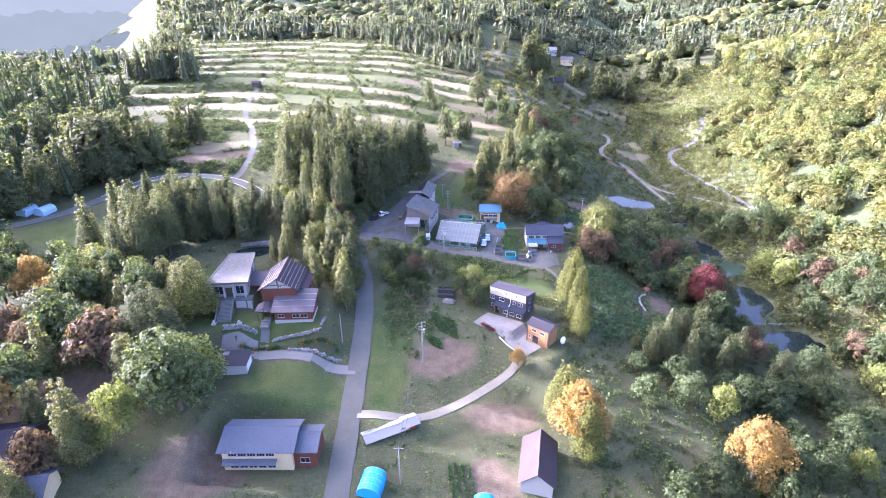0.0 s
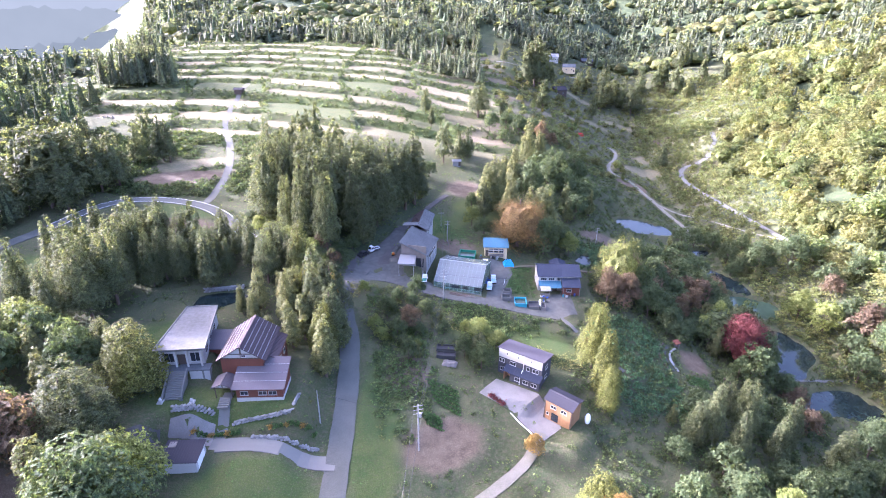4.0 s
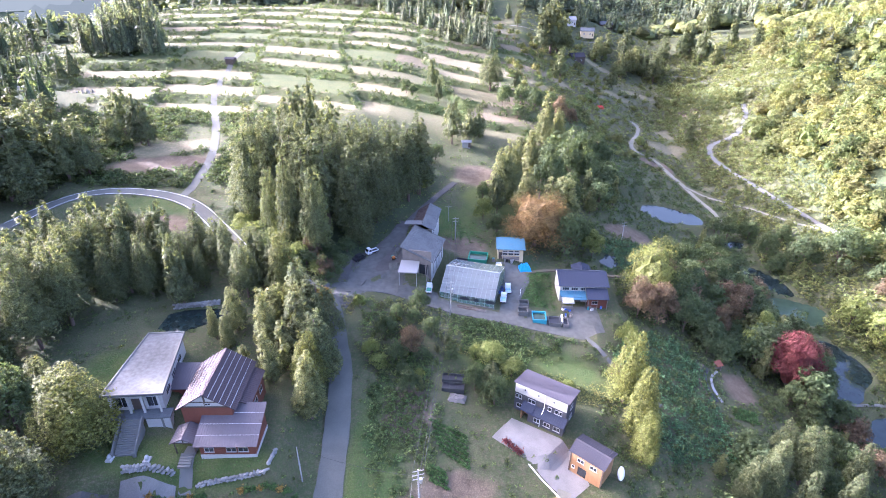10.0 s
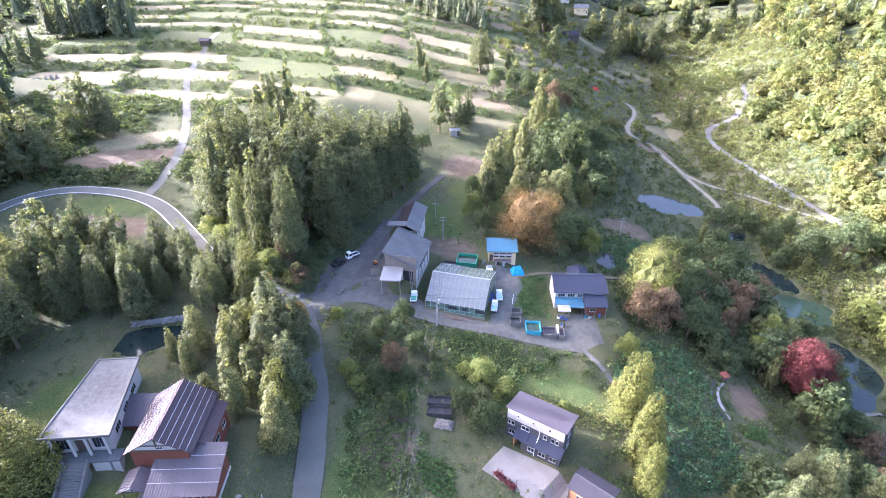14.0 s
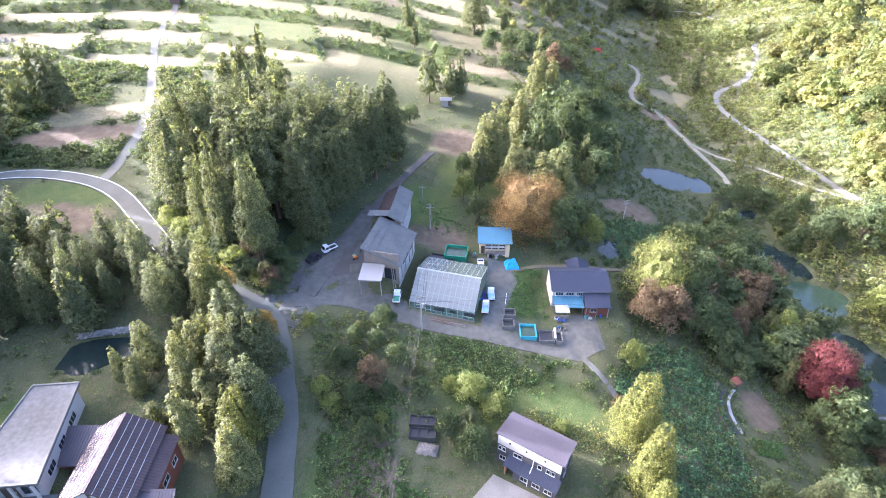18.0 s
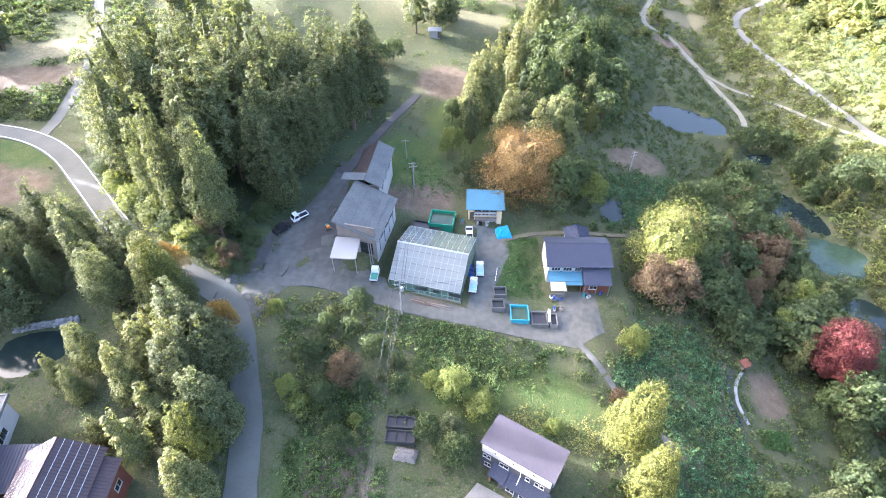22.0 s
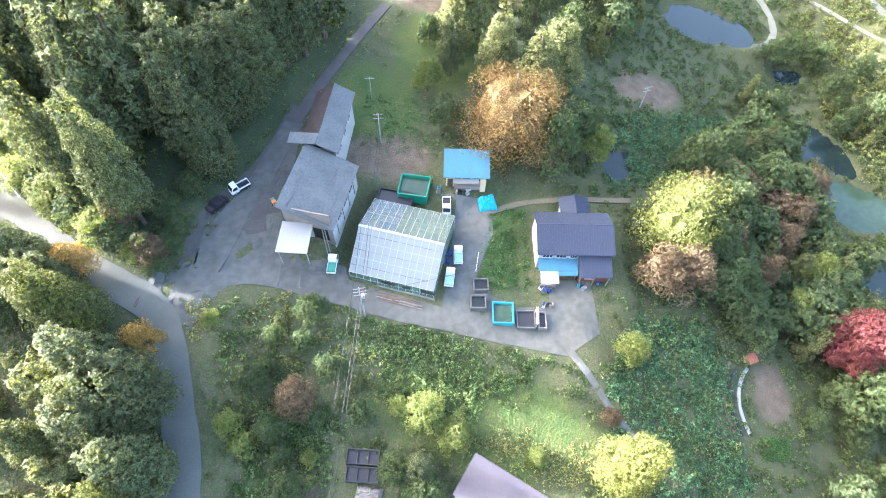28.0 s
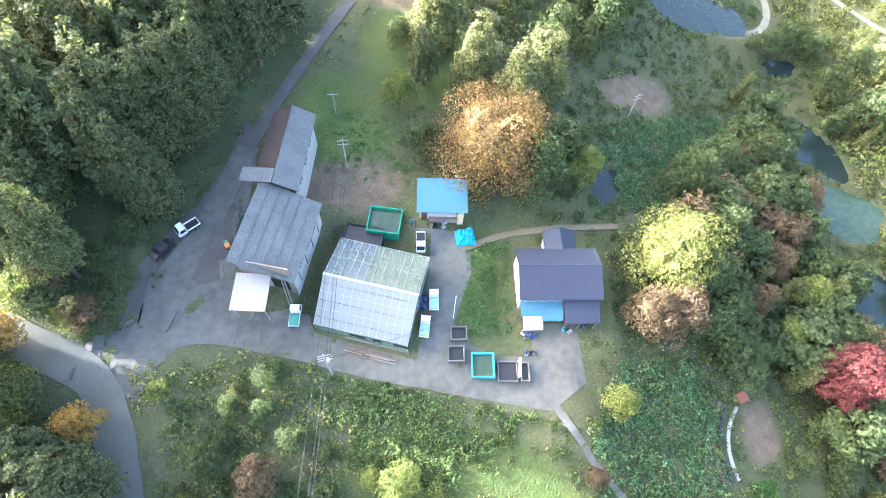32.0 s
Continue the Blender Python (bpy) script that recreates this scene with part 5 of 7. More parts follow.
p = clear_of_roads(scatter(4200, -150, -50, 200, 275), .8)
_, zn, _ = riser(p[:, 0], p[:, 1])
clear_ = sum(soft_patch(p[:, 0], p[:, 1], *q) for q in STRAWS + SOILS)
p = p[(clear_ < .3) & (zn < .5) & (patchy(p, 11, 4) > -.55)]
stuff("upper_scrub", clones(rng, BUSH, p, rng.uniform(.5, 2.2, len(p)), rng.uniform(1.2, 2.8, len(p))), L_SCRUB, "dark scrub on the banks above the curving road", "scrub")
p = scatter(20000, -260, 70, 262, 560)
b, zn, _ = riser(p[:, 0], p[:, 1])
p = clear_of_roads(p[(b > .5) & (zn > .3)], .5)
stuff("terrace_banks", clones(rng, BUSH, p, rng.uniform(.5, 2.1, len(p)) ** 1.2, rng.uniform(1.2, 2.6, len(p))), L_SCRUB, "overgrown grass banks between the terraces", "grass")
p = scatter(9000, 34, 90, 116, 226)
p = p[np.array([any(inside(poly, p[i:i + 1, 0], p[i:i + 1, 1])[0] for poly in OPEN_SLOPES[:2]) for i in range(len(p))])]
p = clear_of_roads(p, .5)
stuff("kudzu", clones(rng, BUSH, p, rng.uniform(.25, 1.3, len(p)), rng.uniform(.8, 1.6, len(p))), L_KUDZU, "bluish-green kudzu vines blanketing the slope", "vines")
# tall weeds and bushes on the bank below the yard, and short turf on the meadows
p = np.concatenate([scatter(2900, -20, 34, 133, 157), scatter(900, -16, -2, 105, 140)])
p = clear_of_roads(p, .8)
p = p[(p[:, 1] < np.interp(p[:, 0], [-20, -16, -6.3, 1.2, 9.6, 18, 26.2, 30], [156, 156.8, 155.6, 152.8, 150.6, 149.2, 147.2, 145.5])) & (patchy(p, 6, 2) > -.9) & ((p[:, 1] + 3.5 * patchy(p, 5, 8) - .35 * np.maximum(p[:, 0] - 12, 0) > 137) | (np.hypot((p[:, 0] + 9) / 7, (p[:, 1] - 122) / 18) < 1))]
p = p[(p[:, 0] < 28 + 4 * patchy(p, 7, 6)) & (rng.uniform(0, 1, len(p)) < .62 + .3 * patchy(p, 8, 7))]
pale_ = patchy(p, 9, 9) + rng.uniform(-.5, .5, len(p)) > .35
stuff("bank_weeds", clones(rng, BUSH, p[~pale_], rng.uniform(.25, 1.3, (~pale_).sum()), rng.uniform(.7, 1.7, (~pale_).sum())), L_BANK, "tall weeds and bushes on the bank below the yard", "scrub")
stuff("pale_weeds", clones(rng, BUSH, p[pale_], rng.uniform(.2, .9, pale_.sum()), rng.uniform(.6, 1.5, pale_.sum())), L_HILLSCRUB, "olive-yellow grass tufts among the weeds of the bank", "grass")
p = np.concatenate([scatter(int(a[2] * a[3] * 9), a[0] - a[2], a[0] + a[2], a[1] - a[3], a[1] + a[3]) for a in LAWNS[:9]])
p = clear_of_roads(p, .3)
pads_ = np.array([any(abs(x - c[0]) < c[2] - 2 and abs(y - c[1]) < c[3] - 2 for c in PADS[1:]) for x, y in p])
yard_ = (p[:, 0] > -22) & (p[:, 0] < 38) & (p[:, 1] > 147) & (p[:, 1] < 163) & ((p[:, 0] < 18.5) | (p[:, 0] > 27))
p = p[~pads_ & ~yard_]
stuff("turf", clones(rng, [b[::2] for b in BUSH], p, rng.uniform(.05, .22, len(p)), rng.uniform(.25, .6, len(p))), L_CROP, "short uneven turf on lawns and meadows", "grass")

# yellow grass sown along the sun strip; its bright colour adds to the sunlight there
p = np.concatenate([np.c_[rng.normal(28.5, 3.2, 420), rng.normal(131.6, 1.5, 420)], np.c_[rng.normal(21, 2.6, 200), rng.normal(134.6, 1.0, 200)], np.c_[rng.normal(2, 2.2, 90), rng.normal(141.5, .9, 90)], np.c_[rng.uniform(-24.5, -21.8, 120), rng.uniform(148, 154, 120)]])
p = clear_of_roads(p, .4)
stuff("dry_grass", clones(rng, BUSH, p, rng.uniform(.1, .5, len(p)), rng.uniform(.3, .8, len(p))), L_DRY, "tall straw-yellow grass catching the low sun", "grass")
p = np.concatenate([scatter(620, 18.6, 27.3, 158, 174.5), scatter(260, -1.5, 12, 184, 198)])
p = clear_of_roads(p, .2)
p = p[(p[:, 0] > 17.5 + .24 * np.abs(p[:, 1] - 160)) | (p[:, 1] > 180)]
stuff("plot_weeds", clones(rng, BUSH, p, rng.uniform(.1, .55, len(p)), rng.uniform(.4, 1.0, len(p))), L_CROP, "leafy green weeds on the garden plot", "weeds")


# ---- buildings ----
def fitting(name, bm, m, material, parent, label=""):
    bm.transform(m)
    return part(name, bm, material, parent, label)


SIDES = {"front": 0, "right": 90, "back": 180, "left": -90}


def window(parent, x, y, z, w, h, side="front", bars=1, label=""):
    """A window unit: frame with mullions, glass set back in it."""
    m = pose(x, y, z, 0, 0, SIDES[side])
    bm = bmesh.new()
    t = .07
    for a in ((-w / 2, w / 2, 0, t), (-w / 2, w / 2, h - t, h), (-w / 2, -w / 2 + t, t, h - t), (w / 2 - t, w / 2, t, h - t)):
        box(a[0], a[1], -.06, .02, a[2], a[3], 0, bm)
    for i in range(1, bars + 1):
        c = -w / 2 + w * i / (bars + 1)
        box(c - .03, c + .03, -.05, .02, t, h - t, 0, bm)
    win = fitting("window", bm, m, M_FRAME, parent, label)
    fitting("pane", box(-w / 2 + .05, w / 2 - .05, -.025, -.005, .05, h - .05), m, M_GLASS, win)
    fitting("sill", box(-w / 2 - .06, w / 2 + .06, -.12, .02, -.05, -.003), m, M_FRAME, win)
    return win


def door(parent, x, y, z, w, h, side="front", material=None):
    m = pose(x, y, z, 0, 0, SIDES[side])
    d = fitting("door", box(-w / 2, w / 2, -.06, .02, 0, h, .01), m, material or M_WOOD_DARK, parent)
    fitting("handle", box(w * .32, w * .38, -.1, -.06, h * .42, h * .55), m, M_STEEL, d)
    return d


def boards(parent, x0, x1, y, z0, z1, side, material, pitch=.3):
    """Lapped boards over a front wall, each a piece of its own on one shared mesh."""
    n = max(1, int((z1 - z0) / pitch))
    step = (z1 - z0) / n
    bm = box(x0, x1, y - .035, y - .004, .008, step - .008)
    me = bpy.data.meshes.new("board")
    bm.to_mesh(me)
    bm.free()
    me.materials.append(material)
    for i in range(n):
        ob = new("board", me)
        ob.parent, ob.location = parent, (0, -.008 * (i % 2), z0 + step * i)


def shell(parent, w, d, z_front, z_back, material, ridge=None, ridge_y=None, name="wall", thick=.15, below=1.5):
    """Four walls with thickness under a pitched or shed roof, footed in the ground."""
    ry = d / 2 if ridge_y is None else ridge_y
    top = [(0, z_front)] + ([(ry, ridge)] if ridge else []) + [(d, z_back)]
    prof = [(0, -below)] + top + [(d, -below)]
    part(name, box(0, w, 0, thick, -below, z_front), material, parent)
    part(name, box(0, w, d - thick, d, -below, z_back), material, parent)
    inner = [(thick, -below)] + [(min(max(y, thick), d - thick), z) for y, z in top] + [(d - thick, -below)]
    part(name, prism(inner, 0, thick), material, parent)
    part(name, prism(inner, w - thick, w), material, parent)


def gable_roof(parent, w, d, z_eave, z_ridge, over=.6, material=M_ROOF_GREY, seam=.45, ridge_y=None, z_back=None, label=""):
    ry = d / 2 if ridge_y is None else ridge_y
    zb = z_eave if z_back is None else z_back
    k1, k2 = (z_ridge - z_eave) / ry, (z_ridge - zb) / (d - ry)
    a = part("roof", roof_slope((-over, -over, z_eave - k1 * over), (w + over, -over, z_eave - k1 * over), (w + over, ry, z_ridge), (-over, ry, z_ridge), seam=seam), material, parent, label)
    part("roof", roof_slope((-over, d + over, zb - k2 * over), (w + over, d + over, zb - k2 * over), (w + over, ry, z_ridge), (-over, ry, z_ridge), seam=seam), material, parent, label)
    part("ridge_cap", prism([(ry - .22, z_ridge - .02), (ry, z_ridge + .2), (ry + .22, z_ridge - .02)], -over, w + over), material, parent)
    return a


def steps(parent, x0, x1, y_top, y_bot, z_top, z_bot, material=M_CONCRETE, n=None):
    n = n or max(2, round((z_top - z_bot) / .18))
    for i in range(n):
        a, b = y_top + (y_bot - y_top) * i / n, y_top + (y_bot - y_top) * (i + 1) / n
        z = z_top - (z_top - z_bot) * (i + .5) / n
        part("step", box(x0, x1, min(a, b), max(a, b), z_bot - .4, z, .015), material, parent)


# -- flat-roofed concrete hall with an outside stair --
hall = thing("concrete_hall", "flat-roofed concrete hall with a pale stained roof and outside stair", "building", pose(-56.2, 114.8, 6.3, 0, 0, 5))
shell(hall, 7.2, 15, 6.9, 6.9, M_WALL_WHITE)
part("roof", box(-.7, 7.9, -1.2, 15.7, 6.9, 7.25, .04), M_ROOF_CONC, hall, "pale weathered flat concrete roof")
for a in ((-.7, -.45, -1.2, 15.7), (7.65, 7.9, -1.2, 15.7), (-.45, 7.65, -1.2, -.95), (-.45, 7.65, 15.45, 15.7)):
    part("roof_edge", box(*a, 7.25, 7.42, .02), M_CONCRETE, hall)
part("deck", box(-1.4, 8.4, -2.2, -.02, 2.7, 3.0, .03), M_ROOF_GREY, hall, "grey raised entrance deck")
for x in (.3, 2.7, 4.6, 6.9):
    part("pillar", box(x - .16, x + .16, -1.0, -.7, 3.0, 6.88, .02), M_WALL_WHITE, hall)
door(hall, 3.6, 0, 3.0, 1.7, 2.4)
for x in (1.4, 5.8):
    window(hall, x, -.01, 3.6, 1.8, 2.2, bars=1)
for y in (3, 7, 11):
    window(hall, 7.21, y, 3.9, 2.2, 1.3, "right", 2)
    window(hall, -.01, y, 3.9, 2.2, 1.3, "left", 2)
for x in (0, 7.0):
    part("deck_post", box(x, x + .25, -2.1, -1.85, -1, 2.7), M_CONCRETE, hall)
part("plinth", box(4.9, 8.2, -2.0, -.03, -1, 2.66), M_WALL_WHITE, hall)
steps(hall, 1.9, 4.5, -2.2, -7.2, 3.0, 0.1)
for x in (1.55, 4.55):
    part("balustrade", prism([(-2.2, 2.6), (-2.2, 3.6), (-7.2, .7), (-7.2, -.3)], x, x + .2), M_CONCRETE, hall)
    part("newel", box(x - .08, x + .36, -7.6, -7.2, -.4, .9, .03), M_CONCRETE, hall)
# the hall narrows towards its back
for o in hall.children_recursive:
    for v in o.data.vertices:
        f = min(1, max(0, (v.co.y + 1.2) / 16.9))
        v.co.x = 3.65 - .35 * f + (v.co.x - 3.6) * (1.18 - .39 * f)
# -- red-brown farmhouse --
home = thing("farmhouse", "two-storey red-brown farmhouse with a brown seamed metal roof", "house", pose(-43.7, 112.2, 6.3, 0, 0, 1.5))
shell(home, 8.2, 10.6, 6.5, 6.5, M_WOOD_RED)
w_, d_ = 8.2, 10.6
over, k = .75, (9.3 - 6.6) / 4.1
for sgn in (0, 1):
    x0, x1 = (-over, 4.1) if sgn == 0 else (8.2 + over, 4.1)
    part("roof", roof_slope((x0, -.5, 6.6 - k * over), (x0, 11.3, 6.6 - k * over), (x1, 11.3, 9.3), (x1, -.5, 9.3), seam=.42), M_ROOF_BROWN, home, "brown standing-seam roof slope with snow guards")
    guards(home, (x0, -.5, 6.6 - k * over), (x0, 11.3, 6.6 - k * over), (x1, 11.3, 9.3), (x1, -.5, 9.3), 5, M_STEEL)
part("ridge_cap", box(3.9, 4.3, -.5, 11.3, 9.3, 9.45), M_ROOF_BROWN, home)
bm = bmesh.new()
vs = [bm.verts.new(v) for v in ((-.2, -.06, 6.5), (8.4, -.06, 6.5), (4.1, -.06, 9.25), (-.2, .12, 6.5), (8.4, .12, 6.5), (4.1, .12, 9.25))]
for f in ((0, 1, 2), (5, 4, 3), (0, 3, 4, 1), (1, 4, 5, 2), (2, 5, 3, 0)):
    bm.faces.new([vs[i] for i in f])
part("gable", bm, M_WALL_WHITE, home, "white plastered gable")
part("gable_beam", box(-.3, 8.5, -.14, -.07, 6.45, 6.7), M_WOOD_DARK, home)
part("gable_beam", box(3.95, 4.25, -.14, -.07, 6.7, 8.9), M_WOOD_DARK, home)
part("gable_beam", box(1.6, 6.6, -.14, -.07, 7.5, 7.68), M_WOOD_DARK, home)
window(home, 4.6, -.15, 6.95, .9, .5)
part("lower_roof", roof_slope((10.6, 1.8, 4.9), (10.6, 10.4, 4.9), (8.2, 10.4, 6.0), (8.2, 1.8, 6.0), seam=.42), M_ROOF_BROWN, home)
part("wall", box(8.22, 10.1, 2.2, 10.1, -1.5, 4.85), M_WOOD_RED, home)
window(home, 10.11, 5, 2.2, 1.8, 1.1, "right", 1)
window(home, 10.11, 8, 2.2, 1.4, 1.1, "right", 1)
boards(home, .05, 8.15, 0, 4.0, 6.4, "front", M_WOOD_RED)
# front wing
wing = thing("farmhouse_wing", "low red-brown wing with a striped brown metal roof", "house", pose(-39.8, 107.9, 6.2, 0, 0, 1.5))
shell(wing, 8.8, 4.2, 3.1, 4.6, M_WOOD_RED, below=1.2)
part("roof", roof_slope((-.7, -.7, 3.0), (9.4, -.7, 3.0), (9.4, 6.6, 5.4), (-.7, 6.6, 5.4), seam=.4), M_ROOF_GREYBROWN, wing, "grey-brown seamed lean-to roof")
guards(wing, (-.7, -.7, 3.0), (9.4, -.7, 3.0), (9.4, 6.6, 5.4), (-.7, 6.6, 5.4), 3, M_STEEL)
part("wall", box(3.2, 8.8, 4.22, 6.2, -1.2, 4.7), M_WOOD_RED, wing)
boards(wing, .0, 8.8, -.02, .75, 3.0, "front", M_WOOD_RED)
part("plinth", box(-.05, 8.85, -.12, -.06, -.8, .7), M_WALL_WHITE, wing, "white painted base band")
part("plinth", box(8.82, 8.9, -.1, 6.2, -.8, .7), M_WALL_WHITE, wing)
for x, w, b in ((1.5, 1.5, 1), (5.0, 1.6, 1), (6.9, 1.6, 1)):
    window(wing, x, -.06, 1.3, w, .95, bars=b)
porch = thing("porch", "small gabled entrance porch with a white front", "porch", pose(-44.2, 108.8, 6.2, 0, 0, 1.5))
for a, b in ((-.5, 1.6), (3.7, 1.6)):
    part("roof", roof_slope((a, -.7, 2.5), (a, 3.2, 2.5), (b, 3.2, 3.5), (b, -.7, 3.5), seam=.4), M_ROOF_GREYBROWN, porch)
bm = bmesh.new()
vs = [bm.verts.new(v) for v in ((-.1, -.3, 2.5), (3.3, -.3, 2.5), (1.6, -.3, 3.4), (-.1, -.15, 2.5), (3.3, -.15, 2.5), (1.6, -.15, 3.4))]
for f in ((0, 1, 2), (5, 4, 3), (0, 3, 4, 1), (1, 4, 5, 2), (2, 5, 3, 0)):
    bm.faces.new([vs[i] for i in f])
part("gable", bm, M_WALL_WHITE, porch)
part("gable_beam", box(1.5, 1.7, -.36, -.31, 2.5, 3.3), M_WOOD_DARK, porch)
part("gable_beam", box(-.2, 3.4, -.38, -.31, 2.38, 2.56), M_WOOD_DARK, porch)
for x in (0, 3.1):
    part("post", box(x, x + .16, -.3, -.14, -.6, 2.38), M_WOOD_DARK, porch)
part("wall", box(.1, 3.1, 2.6, 2.75, -.6, 2.6), M_WOOD_RED, porch)
door(porch, 1.6, 2.59, 0.3, 1.6, 2.0)
steps(porch, .9, 2.9, -.4, -2.6, .4, -.4, n=5)
link = thing("linking_passage", "single-storey boarded passage with a grey metal roof", "house", pose(-50.6, 119.6, 6.3, 0, 0, 1.5))
shell(link, 7.0, 4.6, 3.6, 4.5, M_WOOD_RED)
part("roof", roof_slope((-.2, -.5, 3.6), (7.0, -.5, 3.6), (7.0, 5.4, 4.7), (-.2, 5.4, 4.7), seam=.42), M_ROOF_GREYBROWN, link)
part("plinth", box(0, 7.0, -.06, -.01, -.8, .5), M_WALL_WHITE, link)
boards(link, 0, 7, -.0, .6, 3.4, "front", M_WOOD_RED)
window(link, 4.6, -.05, 1.7, 1.5, .9)
# -- slate house with a white band --
slate = thing("slate_house", "two-storey slate-grey house with a white band under the roof", "house", pose(12.9, 127.4, -1.8, 0, 0, -32.5))
shell(slate, 10.6, 5.4, 6.7, 5.5, M_WALL_SLATE)
part("roof", roof_slope((-.35, -.2, 6.8), (10.95, -.2, 6.8), (10.95, 5.9, 5.45), (-.35, 5.9, 5.45), seam=.45, rise=.015), M_ROOF_BROWNGREY, slate, "dark plum-grey seamed shed roof")
part("upper_band", box(.0, 10.6, -.05, -.005, 4.5, 6.65), M_WALL_WHITE, slate, "white upper wall band")
boards(slate, 0, 10.6, -.0, 0.2, 4.45, "front", M_WALL_SLATE, .3)
for x in (2.1, 4.9, 8.0):
    window(slate, x, -.06, 5.5, .42, .6, bars=0)
for x, w in ((.5, .55), (1.2, .6), (3.6, 1.5), (7.3, .7), (8.7, .7), (9.5, .6)):
    window(slate, x, -.05, 3.2, w, .95, bars=1 if w > 1 else 0)
part("lean_roof", roof_slope((3.4, -2.0, 2.2), (11.0, -2.0, 2.2), (11.0, 0, 2.95), (3.4, 0, 2.95), seam=.45), M_ROOF_NAVY, slate)
part("porch_wall", box(3.7, 10.8, -1.7, -.05, -1.5, 2.15), M_WALL_SLATE, slate)
part("porch_roof", roof_slope((2.0, -1.9, 2.3), (4.6, -1.9, 2.3), (4.6, 0, 3.1), (2.0, 0, 3.1), seam=.45), M_ROOF_NAVY, slate)
part("porch_side", box(2.2, 2.4, -1.7, -.06, -1.5, 2.3), M_WOOD_ORANGE, slate, "orange wood porch side")
door(slate, 3.0, -.06, .1, 1.2, 2.0, material=M_WOOD_ORANGE)
for x in (5.6, 7.6, 9.6):
    window(slate, x, -1.71, .7, 1.3, 1.0)
window(slate, 1.1, -.05, .9, 1.1, 1.0)
part("downpipe", tube([(6.2, -1.78, -.5), (6.2, -1.78, 2.2), (6.2, -.1, 3.2), (6.2, -.1, 6.6)], .06), M_PAINT, slate)
for z in (1.0, 3.5):
    window(slate, 10.61, 2.6, z, 1.2, 1.0, "right")
# -- orange wooden shed-house --
shed = thing("timber_shed", "two-storey orange timber shed with a dark roof", "shed", pose(21.5, 114.3, -3.4, 0, 0, -41))
shell(shed, 6.0, 4.2, 4.8, 4.8, M_WOOD_ORANGE, ridge=5.5)
gable_roof(shed, 6.0, 4.2, 4.85, 5.55, .4, M_ROOF_DARK, .4)
boards(shed, 0, 6, -.0, .1, 4.7, "front", M_WOOD_ORANGE, .24)
for x in (1.9, 4.3):
    window(shed, x, -.05, 3.1, 1.3, .85)
# flat dark panel on the wall, painted stand-in for a doorway's inner shade
part("opening", box(1.6, 3.2, -.055, -.04, .05, 2.0), M_GLASS, shed, "dark panel standing for the shade inside a doorway")
window(shed, .7, -.05, 1.0, .6, .7, bars=0)
for x in (-.02, 6.0):
    part("corner_post", box(x - .1, x + .12, -.12, .0, -.5, 4.7), M_WOOD_DARK, shed)
# -- navy-roofed house by the yard --
navy = thing("navy_roof_house", "low house with a navy metal roof and blue lean-tos", "house", pose(27.9, 162.6, 0.0, 0, 0, -2))
shell(navy, 11.6, 7.6, 4.7, 4.7, M_WALL_WHITE, ridge=6.3, ridge_y=4.4)
gable_roof(navy, 11.6, 7.6, 4.9, 6.4, .45, M_ROOF_NAVY, .42, ridge_y=4.4)
for x, w in ((1.4, 1.7), (3.6, 1.7), (5.6, 1.2)):
    window(navy, x, -.01, 3.4, w, .95, bars=2)
part("lean_roof", roof_slope((6.3, -3.5, 3.0), (11.6, -3.5, 3.0), (11.6, -.02, 4.2), (6.3, -.02, 4.2), seam=.42), M_ROOF_NAVY, navy, "navy lean-to roof")
part("lean_roof", roof_slope((-.1, -2.2, 2.7), (6.28, -2.2, 2.7), (6.28, -.02, 3.25), (-.1, -.02, 3.25), seam=.3), M_ROOF_BLUE, navy, "faded blue corrugated lean-to roof")
part("lean_roof", roof_slope((3.0, -2.9, 2.45), (6.25, -2.9, 2.45), (6.25, -1.9, 2.7), (3.0, -1.9, 2.7), seam=.3), M_ROOF_BLUE, navy)
part("lean_roof", roof_slope((.2, -4.2, 2.2), (3.1, -4.2, 2.2), (3.1, -2.1, 2.6), (.2, -2.1, 2.6), seam=.3), M_WALL_TIN, navy, "grey rusted tin lean-to roof")
part("lean_wall", box(6.5, 11.3, -2.6, -2.45, -1, 3.2), M_WOOD_RED, navy, "brown boarded lean-to wall")
part("lean_wall", box(.3, 2.9, -3.9, -3.75, -1, 1.2), M_WOOD_GREY, navy)
for x in (.3, 3.0, 6.2):
    part("post", box(x, x + .14, -2.2, -2.06, -1, 2.6), M_WOOD_GREY, navy)
for x in (6.6, 8.8, 11.2):
    part("post", box(x, x + .14, -3.3, -3.16, -1, 3.05), M_WOOD_GREY, navy)
door(navy, 4.6, -.01, .1, 1.7, 2.0)
window(navy, 8.4, -2.61, 1.2, 1.5, .9)
annex = thing("navy_roof_annex", "small annex with a navy metal roof behind the house", "annex", pose(33, 170.5, 0.2, 0, 0, -2))
shell(annex, 4.2, 3.2, 3.6, 3.6, M_WALL_TIN)
for a, b in ((-.4, 2.1), (4.6, 2.1)):
    part("roof", roof_slope((a, -.3, 3.7), (a, 3.7, 3.7), (b, 3.7, 4.7), (b, -.3, 4.7), seam=.42), M_ROOF_NAVY, annex)
window(annex, 4.21, 1.6, 1.3, 1.2, .9, "right")
